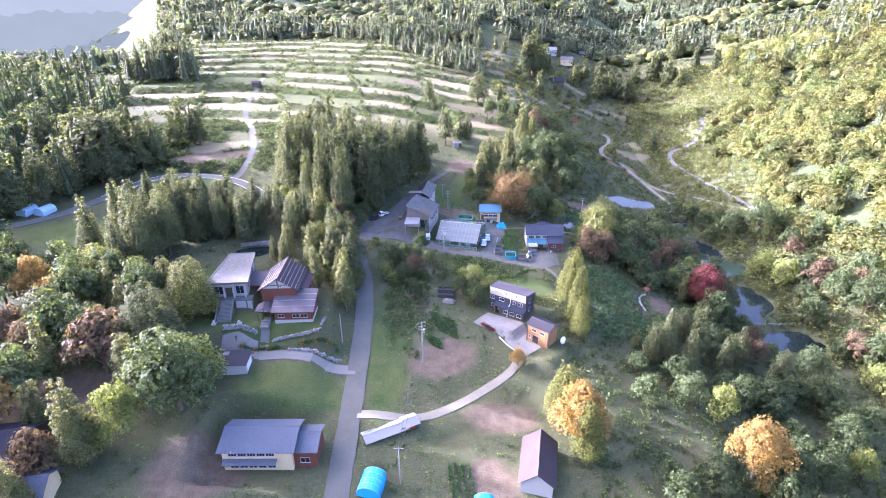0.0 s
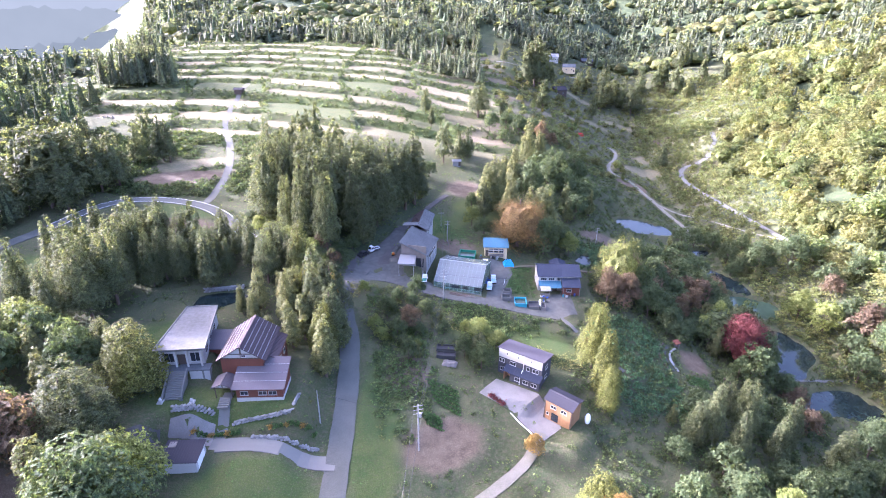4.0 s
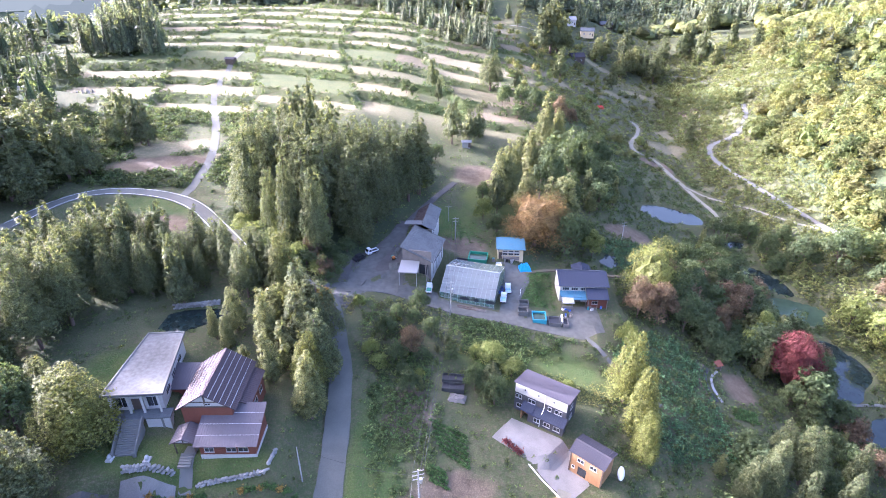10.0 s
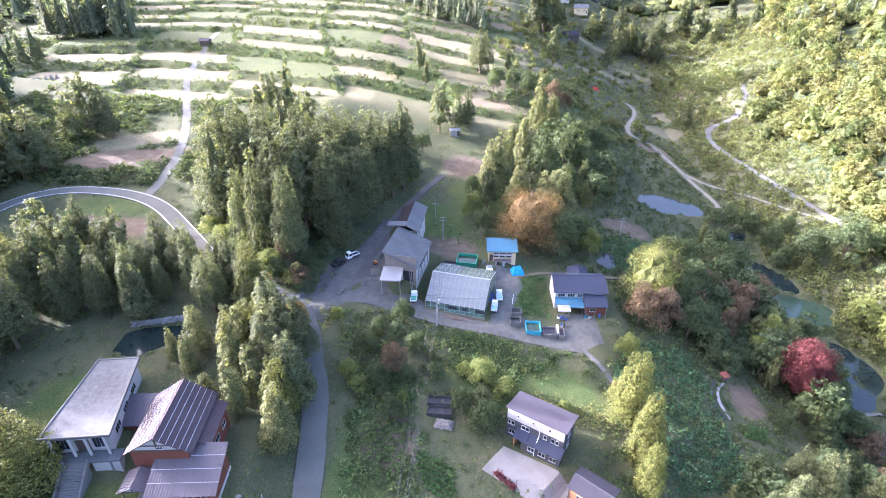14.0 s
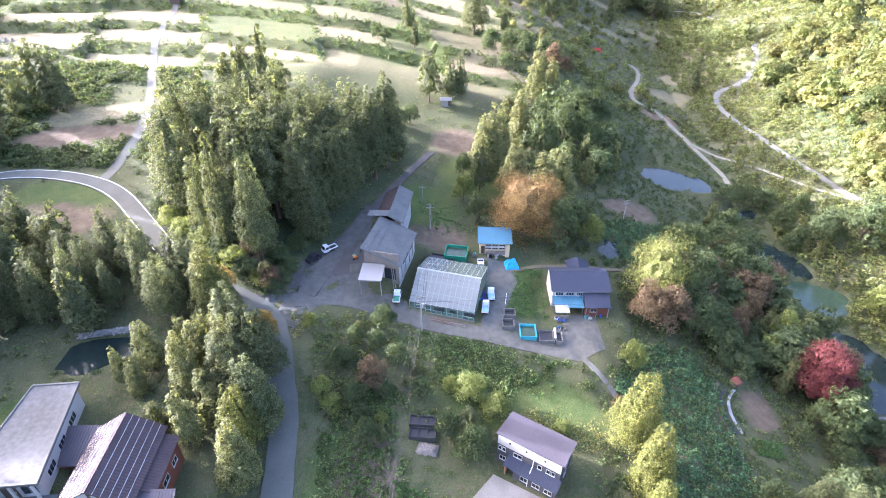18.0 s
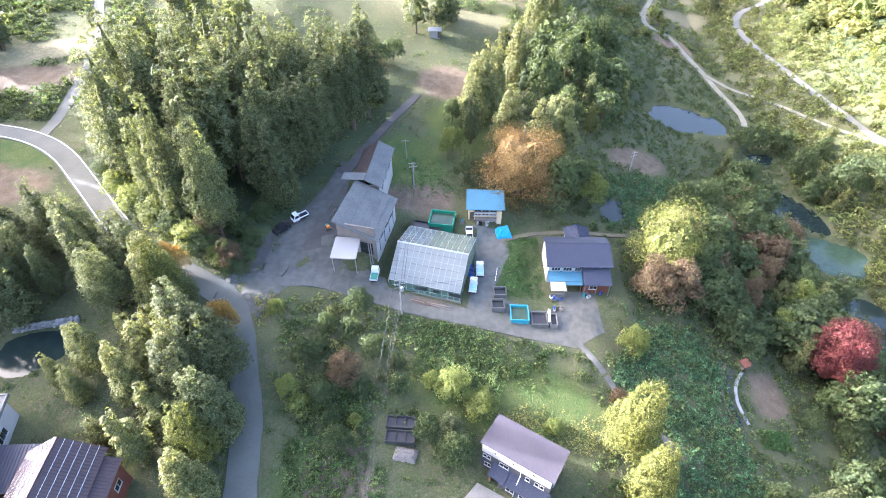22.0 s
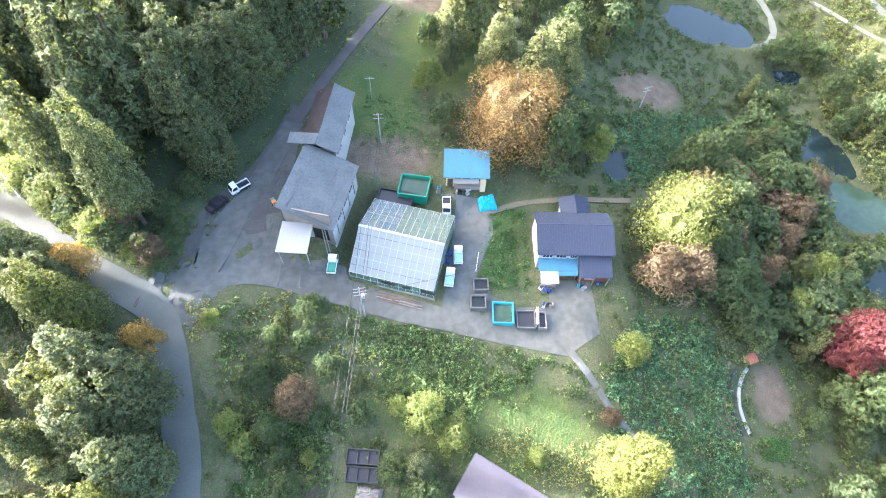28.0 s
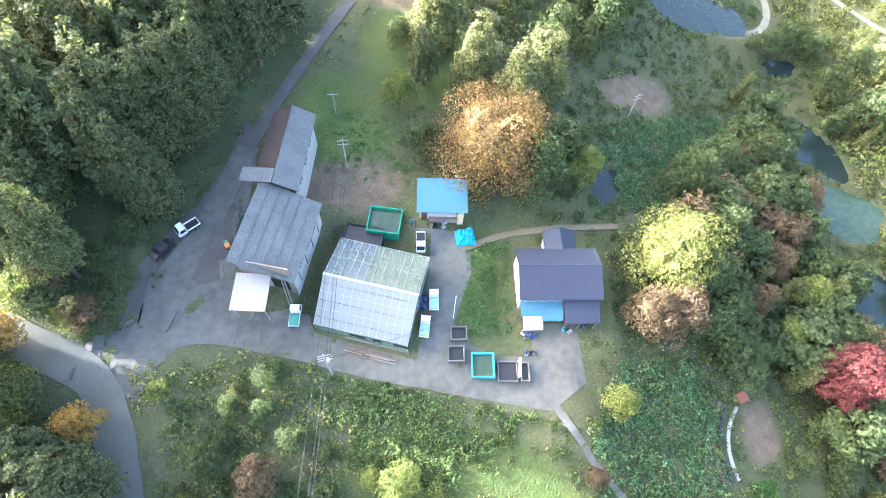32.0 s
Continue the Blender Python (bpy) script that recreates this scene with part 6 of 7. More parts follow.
# -- barns --
barn = thing("barn", "large weathered barn with a grey ribbed sheet roof", "barn", pose(-12.1, 165.7, 6.9, 0, 0, -14))
part("wall", prism([(.3, -1.5), (.3, 6.2), (.5, 6.2), (.5, -1.5)], .3, 7.7), M_WOOD_GREY, barn)
for y in (.25, 12.1):
    bm = bmesh.new()
    vs = [bm.verts.new(v) for v in ((.3, y, -1.5), (7.7, y, -1.5), (7.7, y, 3.6), (.3, y, 6.6))]
    us = [bm.verts.new((v.co.x, y + .15, v.co.z)) for v in vs]
    bm.faces.new(vs), bm.faces.new(us[::-1])
    for i in range(4):
        bm.faces.new((vs[i], us[i], us[(i + 1) % 4], vs[(i + 1) % 4]))
    part("wall", bm, M_WOOD_GREY, barn, "weathered grey boarded end wall")
part("wall", box(.3, .45, .4, 12.1, -1.5, 6.55), M_WOOD_GREY, barn)
part("wall", box(7.55, 7.7, .4, 12.1, -2.5, 3.65), M_WALL_WHITE, barn, "whitewashed side wall")
part("roof", roof_slope((8.3, -.4, 3.55), (8.3, 12.6, 3.55), (-.2, 12.6, 6.95), (-.2, -.4, 6.95), seam=.3, rise=.04), M_ROOF_GREY, barn, "grey ribbed cement-sheet roof")
guards(barn, (8.3, -.4, 3.55), (8.3, 12.6, 3.55), (-.2, 12.6, 6.95), (-.2, -.4, 6.95), 5, M_ROOF_GREY)
for y in (2.2, 5, 7.8, 10.4):
    part("roof_batten", box(7.71, 7.78, y - .06, y + .06, -1, 3.5), M_WOOD_DARK, barn)
for y in (3.6, 6.4, 9.1):
    window(barn, 7.71, y, 1.4, 1.8, 1.0, "right", 2)
# wall stays closed here: a dark panel stands for the barn's shaded inside
part("opening", box(4.6, 7.0, .2, .24, -.4, 2.4), M_GLASS, barn, "dark panel standing for the shade inside the barn doorway")
part("lean_board", tube([(6.6, .1, 2.6), (7.4, -1.4, -1.2)], .09), M_WOOD_GREY, barn)
part("lean_board", tube([(6.2, .1, 2.6), (7.1, -1.7, -1.2)], .09), M_WOOD_GREY, barn)
byre = thing("upper_barn", "long narrow barn with grey and dark brown roof slopes", "barn", pose(-11.0, 178.2, 7.6, 0, 0, -7.5))
part("wall", box(1.0, 6.3, .2, .35, -1.5, 5.0), M_WOOD_GREY, byre)
part("wall", box(1.0, 6.3, 13.2, 13.35, -1.5, 5.0), M_WOOD_GREY, byre)
part("wall", box(6.15, 6.3, .36, 13.2, -2.5, 4.9), M_WALL_WHITE, byre, "white panelled side wall")
part("wall", box(1.0, 1.15, .36, 13.2, -1.5, 3.6), M_WOOD_GREY, byre)
part("roof", roof_slope((7.0, -.5, 4.9), (7.0, 13.8, 4.9), (3.6, 13.8, 6.6), (3.6, -.5, 6.6), seam=.3, rise=.04), M_ROOF_GREY, byre)
# west slope darker and browner than the east one
part("roof", roof_slope((.2, 2.0, 4.2), (.2, 13.8, 4.2), (3.58, 13.8, 6.5), (3.58, 2.0, 6.5), seam=.3, rise=.05), M_ROOF_DARKBROWN, byre, "dark brown roof slope")
part("roof", roof_slope((-1.0, -.5, 6.35), (3.56, -.5, 6.62), (3.56, 1.9, 6.62), (-1.0, 1.9, 6.35), seam=.3, rise=.04), M_ROOF_GREY, byre)
for y in (3, 6.5, 10):
    window(byre, 6.31, y, 2.2, 1.6, .9, "right", 1)
port = thing("carport", "open carport with a white sheet roof", "carport", pose(-12.4, 160.3, 6.9, 0, 0, -5))
part("roof", roof_slope((-.1, -.1, 2.75), (4.6, -.1, 2.75), (4.6, 5.2, 3.1), (-.1, 5.2, 3.1), seam=.5, rise=.03), M_WALL_TINPALE, port, "white sheet roof")
for x in (.1, 4.3):
    for y in (.2, 4.9):
        part("post", box(x, x + .12, y, y + .12, -1.2, 2.78), M_STEEL, port)
part("beam", box(0, 4.5, .05, .17, 2.5, 2.72), M_STEEL, port)
part("back_wall", box(.1, 4.4, 4.9, 5.0, -.6, 1.6), M_WALL_TIN, port)
# -- fish-farm greenhouse --
glass = thing("greenhouse", "large greenhouse of cloudy panels on a pale steel frame", "greenhouse", pose(-2.3, 159.8, 2.2, 0, 0, -16))
GW, GD, ZF, ZR, ZB, RY = 13.6, 13.2, 2.3, 6.3, 4.2, 6.1
NX = 12
frame_bm = bmesh.new()
for i in range(NX + 1):
    x = GW * i / NX
    tube([(x, 0, -1), (x, 0, ZF), (x, RY, ZR), (x, GD, ZB), (x, GD, -1)], .055, sides=5, bm=frame_bm)
part("ribs", frame_bm, M_FRAMEWHITE, glass, "pale steel ribs")
for y, z in ((0, ZF), (RY / 3, ZF + (ZR - ZF) / 3), (RY * 2 / 3, ZF + (ZR - ZF) * 2 / 3), (RY, ZR), (RY + (GD - RY) / 2, (ZR + ZB) / 2), (GD, ZB), (0, .9), (GD, 1.2)):
    part("purlin", tube([(-.05, y, z + .03), (GW + .05, y, z + .03)], .06, sides=5), M_FRAMEWHITE, glass)
part("ridge_cap", box(-.1, GW + .1, RY - .2, RY + .2, ZR + .06, ZR + .14), M_FRAMEWHITE, glass)


def panel_mesh(name, w, a, b, material):
    (y0, z0), (y1, z1) = a, b
    return mesh_from(name, [(.03, y0, z0 + .1), (w - .03, y0, z0 + .1), (w - .03, y1, z1 + .1), (.03, y1, z1 + .1), (.03, y0, z0 + .085), (w - .03, y0, z0 + .085), (w - .03, y1, z1 + .085), (.03, y1, z1 + .085)], [(0, 1, 2, 3), (7, 6, 5, 4), (0, 4, 5, 1), (1, 5, 6, 2), (2, 6, 7, 3), (3, 7, 4, 0)], material)


CW = GW / NX
rowsets = []
for r in range(6):
    f0, f1 = r / 6, (r + 1) / 6 - .008
    rowsets.append(((RY * f0, ZF + (ZR - ZF) * f0), (RY * f1, ZF + (ZR - ZF) * f1), M_SHEET))
for r in range(5):
    f0, f1 = r / 5, (r + 1) / 5 - .008
    rowsets.append(((RY + (GD - RY) * f0, ZR + (ZB - ZR) * f0), (RY + (GD - RY) * f1, ZR + (ZB - ZR) * f1), M_SHEET_OLD))
for a, b, look_ in rowsets:
    me = panel_mesh("panel", CW, a, b, look_)
    me2 = panel_mesh("panel", CW, a, b, M_SHEET_CLEAR)
    for i in range(NX):
        use = me2 if look_ is M_SHEET_OLD and i < 5 else me
        ob = new("panel", use)
        ob.parent, ob.location = glass, (CW * i, 0, 0)
wallpane = mesh_from("pane", [(.03, -.05, .95), (CW - .03, -.05, .95), (CW - .03, -.05, ZF - .08), (.03, -.05, ZF - .08)], [(0, 1, 2, 3)], M_SHEET_GREEN)
skirt = mesh_from("panel", [(.02, -.06, -.6), (CW - .02, -.06, -.6), (CW - .02, -.06, .88), (.02, -.06, .88), (.02, -.02, -.6), (CW - .02, -.02, -.6), (CW - .02, -.02, .88), (.02, -.02, .88)], [(0, 1, 2, 3), (7, 6, 5, 4), (3, 2, 6, 7), (0, 3, 7, 4), (1, 5, 6, 2)], M_SHEET_GREEN)
for i in range(NX):
    for me in (wallpane, skirt):
        ob = new(me.name.split(".")[0], me)
        ob.parent, ob.location = glass, (CW * i, 0, 0)
for x in (0, GW):
    part("end_sheet", prism([(0.1, -.8), (.1, ZF - .05), (RY, ZR - .1), (GD - .1, ZB - .1), (GD - .1, -.8)], x - .02, x + .02), M_SHEET_OLD, glass)
part("back_sheet", box(.1, GW - .1, GD - .02, GD + .02, -.8, ZB - .1), M_SHEET_OLD, glass)
for x, w in ((5.2, 2.2), (8.6, 1.2), (11.6, 2.2)):
    part("window", box(x, x + w, -.12, -.08, 1.1, 1.95), M_GLASS, glass)
part("base_kerb", box(-.2, GW + .2, -.35, -.1, -1.5, .25, .03), M_CONCRETE, glass)
for i, (x, y, w, d) in enumerate(((1.0, 1.2, 5.0, 4.0), (7.2, 1.2, 5.4, 4.0), (1.0, 7.2, 5.0, 4.6), (7.2, 7.2, 5.2, 4.6))):
    tank = thing("fish_tank", "dark water tank inside the greenhouse", "tank", glass.matrix_world @ pose(x, y, 0), "tanks in the greenhouse")
    for a in ((0, w, 0, .2), (0, w, d - .2, d), (0, .2, .2, d - .2), (w - .2, w, .2, d - .2)):
        part("side", box(*a, -.3, .8, .02), M_CONCRETE, tank)
    part("water", box(.2, w - .2, .2, d - .2, -.2, .55), M_TANK, tank)
# -- blue-roofed hut --
hut = thing("work_hut", "small work hut with a faded blue sheet roof", "hut", pose(13.3, 176.8, 4.2, 0, 0, -3))
shell(hut, 6.8, 4.4, 3.2, 3.6, M_WALL_CREAM)
part("roof", roof_slope((-.5, -.9, 3.35), (7.3, -.9, 3.35), (7.3, 4.9, 4.1), (-.5, 4.9, 4.1), seam=.3), M_ROOF_BLUE, hut, "faded blue corrugated roof")
for x in (1.9, 3.5, 5.1):
    window(hut, x, -.01, 1.3, 1.4, 1.4, bars=1)
door(hut, .7, -.01, .1, .9, 2.0)
part("counter", box(1.4, 5.8, -.7, -.05, .1, .85), M_WOOD_GREY, hut)
part("side_wall", box(5.9, 6.8, -.6, -.45, -.5, 2.6), M_WALL_CREAM, hut)
part("awning", box(1.2, 5.6, -.95, -.2, 2.35, 2.42), M_WALL_WHITE, hut)
# -- big grey-roofed house at the start of the road --
big = thing("roadside_house", "cream two-storey house with a blue-grey metal roof", "house", pose(-41.0, 73.2, -4.3, 0, 0, 0))
shell(big, 13.0, 7.6, 5.0, 5.0, M_WALL_CREAM, ridge=6.3, ridge_y=4.6)
gable_roof(big, 13.0, 7.6, 5.1, 6.4, .7, M_ROOF_BLUEGREY, .5, ridge_y=4.6)
for i in range(5):
    window(big, 2.0 + i * 1.75, -.01, 3.6, 1.6, .75, bars=2)
    window(big, 2.0 + i * 1.75, -.01, .7, 1.5, 1.6, bars=1)
part("lean_roof", roof_slope((.2, -1.3, 2.5), (10.2, -1.3, 2.5), (10.2, -.02, 2.95), (.2, -.02, 2.95), seam=.5), M_ROOF_BLUEGREY, big)
sidewing = thing("house_wing", "side wing with a reddish wall and grey roof", "house", pose(-28.0, 74.0, -4.3, 0, 0, 0))
shell(sidewing, 4.2, 6.4, 4.0, 4.0, M_WOOD_RED, ridge=5.1, ridge_y=3.6)
gable_roof(sidewing, 4.2, 6.4, 4.1, 5.2, .5, M_ROOF_BLUEGREY, .5, ridge_y=3.6)
window(sidewing, 2.1, -.01, 1.2, 1.8, 1.2)
# -- white garage --
garage = thing("garage", "white garage with a black roof beside the driveway", "garage", pose(-49.6, 95.2, .5, 0, 0, 2))
shell(garage, 6.2, 4.4, 2.7, 3.1, M_WALL_WHITE)
part("roof", roof_slope((-.3, -.3, 2.75), (6.5, -.3, 2.75), (6.5, 4.8, 3.25), (-.3, 4.8, 3.25), seam=.45), M_ROOF_DARK, garage)
part("roller_door", box(6.19, 6.25, .7, 3.7, .05, 2.3), M_PAINT, garage)
part("apron", box(6.3, 9.0, -.6, 4.0, -.6, .12), M_CONCRETE, garage)
part("roof_rack", box(.3, 1.6, 3.0, 4.6, 3.22, 3.3), M_WOOD_GREY, garage)


def small_house(name, label, x, y, turn, w, d, h, rise, wall, roof, base=None, wins=2):
    z = gz(x + w / 2, y + d / 2) if base is None else base
    ob = thing(name, label, "house" if "house" in name else "shed", pose(x, y, z, 0, 0, turn))
    shell(ob, w, d, h, h, wall, ridge=h + rise)
    gable_roof(ob, w, d, h + .08, h + rise + .1, .5, roof, .45)
    for i in range(wins):
        window(ob, w * (i + .6) / (wins + .2), -.01, h * .35, 1.3, .9)
    door(ob, w * .9, -.01, .05, .9, 2.0)
    return ob


small_house("white_house", "white rendered house with a dark brown gabled roof", 20.4, 70.5, 78, 11, 6.0, 3.8, 2.4, M_WALL_WHITE, M_ROOF_BROWN, -9.5, 3)
small_house("lane_shed", "low whitewashed shed with a pale tin roof beside the lane", -15.0, 79.8, 27, 8.6, 2.6, 1.7, .5, M_WALL_WHITE, M_WALL_TINPALE, -5.6, 1)
small_house("red_shed", "tiny shed with red walls under a white roof", -7.4, 83.6, 27, 2.4, 2.6, 2.0, .5, M_RED, M_WALL_TINPALE, -5.4, 0)
small_house("field_shed", "grey tin-roofed field shed among trees", -87.5, 100.2, 38, 5.6, 3.0, 2.4, .5, M_WOOD_GREY, M_WALL_TINPALE, None, 1)
small_house("old_house", "old house with a wide dark slate roof", -84, 66, 8, 12, 9, 3.6, 2.4, M_WOOD_DARK, M_ROOF_DARK, None, 3)
small_house("old_house", "old house with a grey tin roof in shade", -72.5, 60.5, 8, 7, 5.4, 3.2, 1.6, M_WALL_CREAM, M_ROOF_BLUEGREY, None, 2)
small_house("field_hut", "small white tin hut at the field edge", 5.2, 256.5, 0, 3.2, 2.4, 2.2, .3, M_WALL_TINPALE, M_WALL_TINPALE, None, 0)
small_house("black_hut", "small dark hut beside the terrace road", -119, 346, -5, 4.6, 3.2, 2.6, .6, M_WOOD_DARK, M_ROOF_DARK, None, 0)
for x, y, turn, wall, roof, text in ((98, 548, 5, M_WALL_WHITE, M_WALL_TINPALE, "distant white farmhouse with a pale roof"), (112, 540, -8, M_WALL_CREAM, M_ROOF_GREY, "distant cream farmhouse below the wood"), (186, 610, 10, M_WALL_WHITE, M_ROOF_BLUE, "distant farmhouse with a bluish roof"), (140, 585, 0, M_WOOD_DARK, M_ROOF_GREY, "distant dark farmhouse among trees"), (92, 470, 20, M_WOOD_DARK, M_ROOF_DARK, "distant dark barn above the track")):
    small_house("far_house", text, x, y, turn, 11, 7, 4.2, 2.2, wall, roof, None, 2)


# ---- vehicles ----
def wheel(parent, x, y, r=.27):
    bm = bmesh.new()
    bmesh.ops.create_cone(bm, cap_ends=True, segments=14, radius1=r, radius2=r, depth=.16)
    bm.transform(Matrix.Rotation(radians(90), 4, "Y"))
    bm.transform(Matrix.Translation((x, y, r)))
    w = part("wheel", bm, M_TYRE, parent)
    bm = bmesh.new()
    bmesh.ops.create_cone(bm, cap_ends=True, segments=10, radius1=r * .6, radius2=r * .6, depth=.18)
    bm.transform(Matrix.Rotation(radians(90), 4, "Y"))
    bm.transform(Matrix.Translation((x, y, r)))
    part("rim", bm, M_STEEL, w)


def kei_truck(x, y, turn, label, body, bed, load=None):
    t = thing("mini_truck", label, "truck", pose(x, y, gz(x, y) + .14, 0, 0, turn))
    cab = part("cab", prism([(1.64, .4), (1.69, .9), (1.28, 1.72), (1.2, 1.76), (.5, 1.78), (.42, 1.7), (.4, .4)], -.72, .72), body, t)
    for v in cab.data.vertices:
        if v.co.z > 1.5:
            v.co.x *= .9
    part("windscreen", prism([(1.655, .98), (1.345, 1.62), (1.36, 1.63), (1.68, .99)], -.6, .6), M_GLASS, t)
    for sx in (-.725, .695):
        part("side_window", prism([(.55, 1.0), (1.45, 1.0), (1.2, 1.55), (.55, 1.58)], sx, sx + .03), M_GLASS, t)
    part("bed", box(-.7, .7, -1.66, .36, .6, .68), bed, t)
    for a in ((-.71, -.66, -1.68, .36), (.66, .71, -1.68, .36), (-.66, .66, -1.68, -1.63), (-.66, .66, .3, .36)):
        part("bed_side", box(*a, .68, .98), body, t)
    part("chassis", box(-.5, .5, -1.6, 1.5, .3, .55), M_TYRE, t)
    part("bumper", box(-.7, .7, 1.66, 1.74, .36, .55, .02), M_PAINT, t)
    for sx in (-.58, .4):
        part("headlight", box(sx, sx + .18, 1.67, 1.72, .66, .82, .02), M_STEEL, t)
        part("tail_light", box(sx, sx + .16, -1.72, -1.68, .58, .68), M_RED, t)
    for sx in (-.64, .64):
        for sy in (-1.0, 1.1):
            wheel(t, sx, sy)
    if load:
        part("load", box(-.6, .6, -1.5, .2, .69, .95, .08), load, t, "blue sheet over the load")
    return t


kei_truck(14.9, 163.4, -2, "white mini truck with a blue-lined bed", M_CAR_WHITE, M_TARP_PALE, M_TARP_PALE)
kei_truck(13.4, 159.3, -9, "white mini truck with a pale blue load", M_CAR_WHITE, M_TARP_PALE, M_TARP_PALE)
kei_truck(13.3, 172.7, 178, "white mini truck with a dark empty bed", M_CAR_WHITE, M_BLACK)
kei_truck(-20.6, 174.2, 128, "white mini truck parked under the cedars", M_CAR_WHITE, M_BLACK)
kei_truck(-5.0, 161.2, -4, "green mini truck beside the barn", M_CAR_WHITE, M_CAR_GREEN, M_CAR_GREEN)
car = thing("black_car", "small black car parked in the shade", "car", pose(-23.6, 170.6, gz(-23.6, 170.6) + .14, 0, 0, 140))
part("body", prism([(-1.7, .3), (-1.72, .8), (-1.3, .92), (-.9, 1.42), (.5, 1.45), (1.0, .95), (1.65, .82), (1.7, .3)], -.74, .74), M_CAR_BLACK, car)
part("windows", prism([(-1.12, .95), (-.86, 1.36), (.47, 1.38), (.86, .95)], -.75, .75), M_GLASS, car)
for sx in (-.64, .64):
    for sy in (-1.05, 1.1):
        wheel(car, sx, sy)
boat = thing("boat", "small white covered boat beside the timber shed", "boat", pose(30.4, 113.0, gz(30.4, 113), 0, 0, -20))
bm = bmesh.new()
bmesh.ops.create_uvsphere(bm, u_segments=14, v_segments=8, radius=1)
bmesh.ops.scale(bm, vec=(.62, 1.6, .55), verts=bm.verts[:])
bmesh.ops.translate(bm, vec=(0, 0, .5), verts=bm.verts[:])
part("hull", bm, M_PAINT, boat)
part("keel", box(-.05, .05, -1.4, 1.4, -.05, .2), M_WOOD_GREY, boat)


# ---- tanks and basins ----
def basin(name, label, x0, y0, x1, y1, z, h, wall, water, turn=0, rim=None, level=.3, group=""):
    w, d = abs(x1 - x0), abs(y0 - y1)
    base = min(gz(x0, y0), gz(x1, y1))
    t = thing(name, label, "tank", pose(min(x0, x1), min(y0, y1), base, 0, 0, turn), group)
    top = z - base
    for a in ((0, w, 0, .16), (0, w, d - .16, d), (0, .16, .16, d - .16), (w - .16, w, .16, d - .16)):
        part("side", box(*a, -.5, top, .015), wall, t)
    part("water", box(.16, w - .16, .16, d - .16, -.3, top - level), water, t)
    if rim:
        for a in ((-.08, w + .08, -.08, .1), (-.08, w + .08, d - .1, d + .08), (-.08, .1, .1, d - .1), (w - .1, w + .08, .1, d - .1)):
            part("rim", box(*a, top, top + .1, .02), rim, t)
    return t


basin("koi_tank", "turquoise-rimmed koi tank full of green water", 19.8, 155.4, 23.0, 151.9, 1.9, 1, M_TURQ, M_POND_GREEN, -3, M_TURQ, .45)
basin("koi_tank", "low concrete koi tank with dark water", 17.1, 159.3, 19.5, 157.2, 2.75, 1, M_CONC_OLD, M_TANK, -1, None, .5, "concrete koi tanks")
basin("koi_tank", "low concrete koi tank with dark water", 16.5, 156.4, 18.9, 154.1, 2.6, 1, M_CONC_OLD, M_TANK, -1, None, .5, "concrete koi tanks")
basin("koi_tank", "wide dark-lined concrete koi tank", 23.5, 154.2, 26.4, 151.2, 1.5, 1, M_CONC_OLD, M_BLACK, -3, None, .4, "concrete koi tanks")
basin("koi_tank", "narrow dark-lined koi tank with white pipes", 26.9, 154.0, 28.2, 151.2, 1.2, 1, M_WOOD_GREY, M_BLACK, -3, None, .4, "concrete koi tanks")
basin("green_tank", "tank lined with bright green tarpaulin behind the greenhouse", 5.0, 178.6, 10.0, 174.2, 5.6, 1, M_GREEN_NET, M_POND_GREEN, -10, M_GREEN_NET, .6)
basin("black_tank", "large black-lined tank behind the greenhouse", 1.2, 176.2, 7.2, 172.6, 5.0, 1, M_BLACK, M_BLACK, -14, None, .3)
for y in (132.2, 130.0):
    old = basin("field_basin", "old dark concrete basin in three cells, standing in the field", -1.5, y + 2.0, 3.0, y, gz(0, y) + 1.0, 1, M_BASIN, M_BLACK, -5, None, .35, "field basins")
    for x in (1.45, 2.95):
        part("divider", box(x, x + .12, .16, 1.84, -.3, gz(0, y) + .95 - min(gz(-1.5, y + 2), gz(3, y))), M_BASIN, old)


# ---- poles and wires ----
def utility_pole(x, y, h, label, arms=2, box_on=False, r=.15, turn=0):
    t = thing("utility_pole", label, "pole", pose(x, y, gz(x, y), 0, 0, turn))
    part("pole", tube([(0, 0, -1), (0, 0, h * .5), (0, 0, h)], r, r * .62, 9), M_POLE, t)
    for i in range(arms):
        z = h - .35 - .9 * i
        a = part("crossarm", box(-.9, .9, -.04, .04, z - .04, z + .04), M_POLE, t)
        for k in (-.8, -.25, .35, .8):
            part("insulator", tube([(k, 0, z + .05), (k, 0, z + .2)], .04, .03, 6), M_POLE, a)
    if box_on:
        part("transformer", tube([(.36, -.1, h - 2.9), (.36, -.1, h - 2.0)], .27, .27, 10), M_STEEL, t)
    for k in range(int(h * 1.2)):
        part("step_bolt", tube([(-.2, 0, 2 + k * .6), (.2, 0, 2 + k * .6)], .014, sides=4), M_STEEL, t) if 2 + k * .6 < h - 2 and k % 2 == 0 else None
    return t


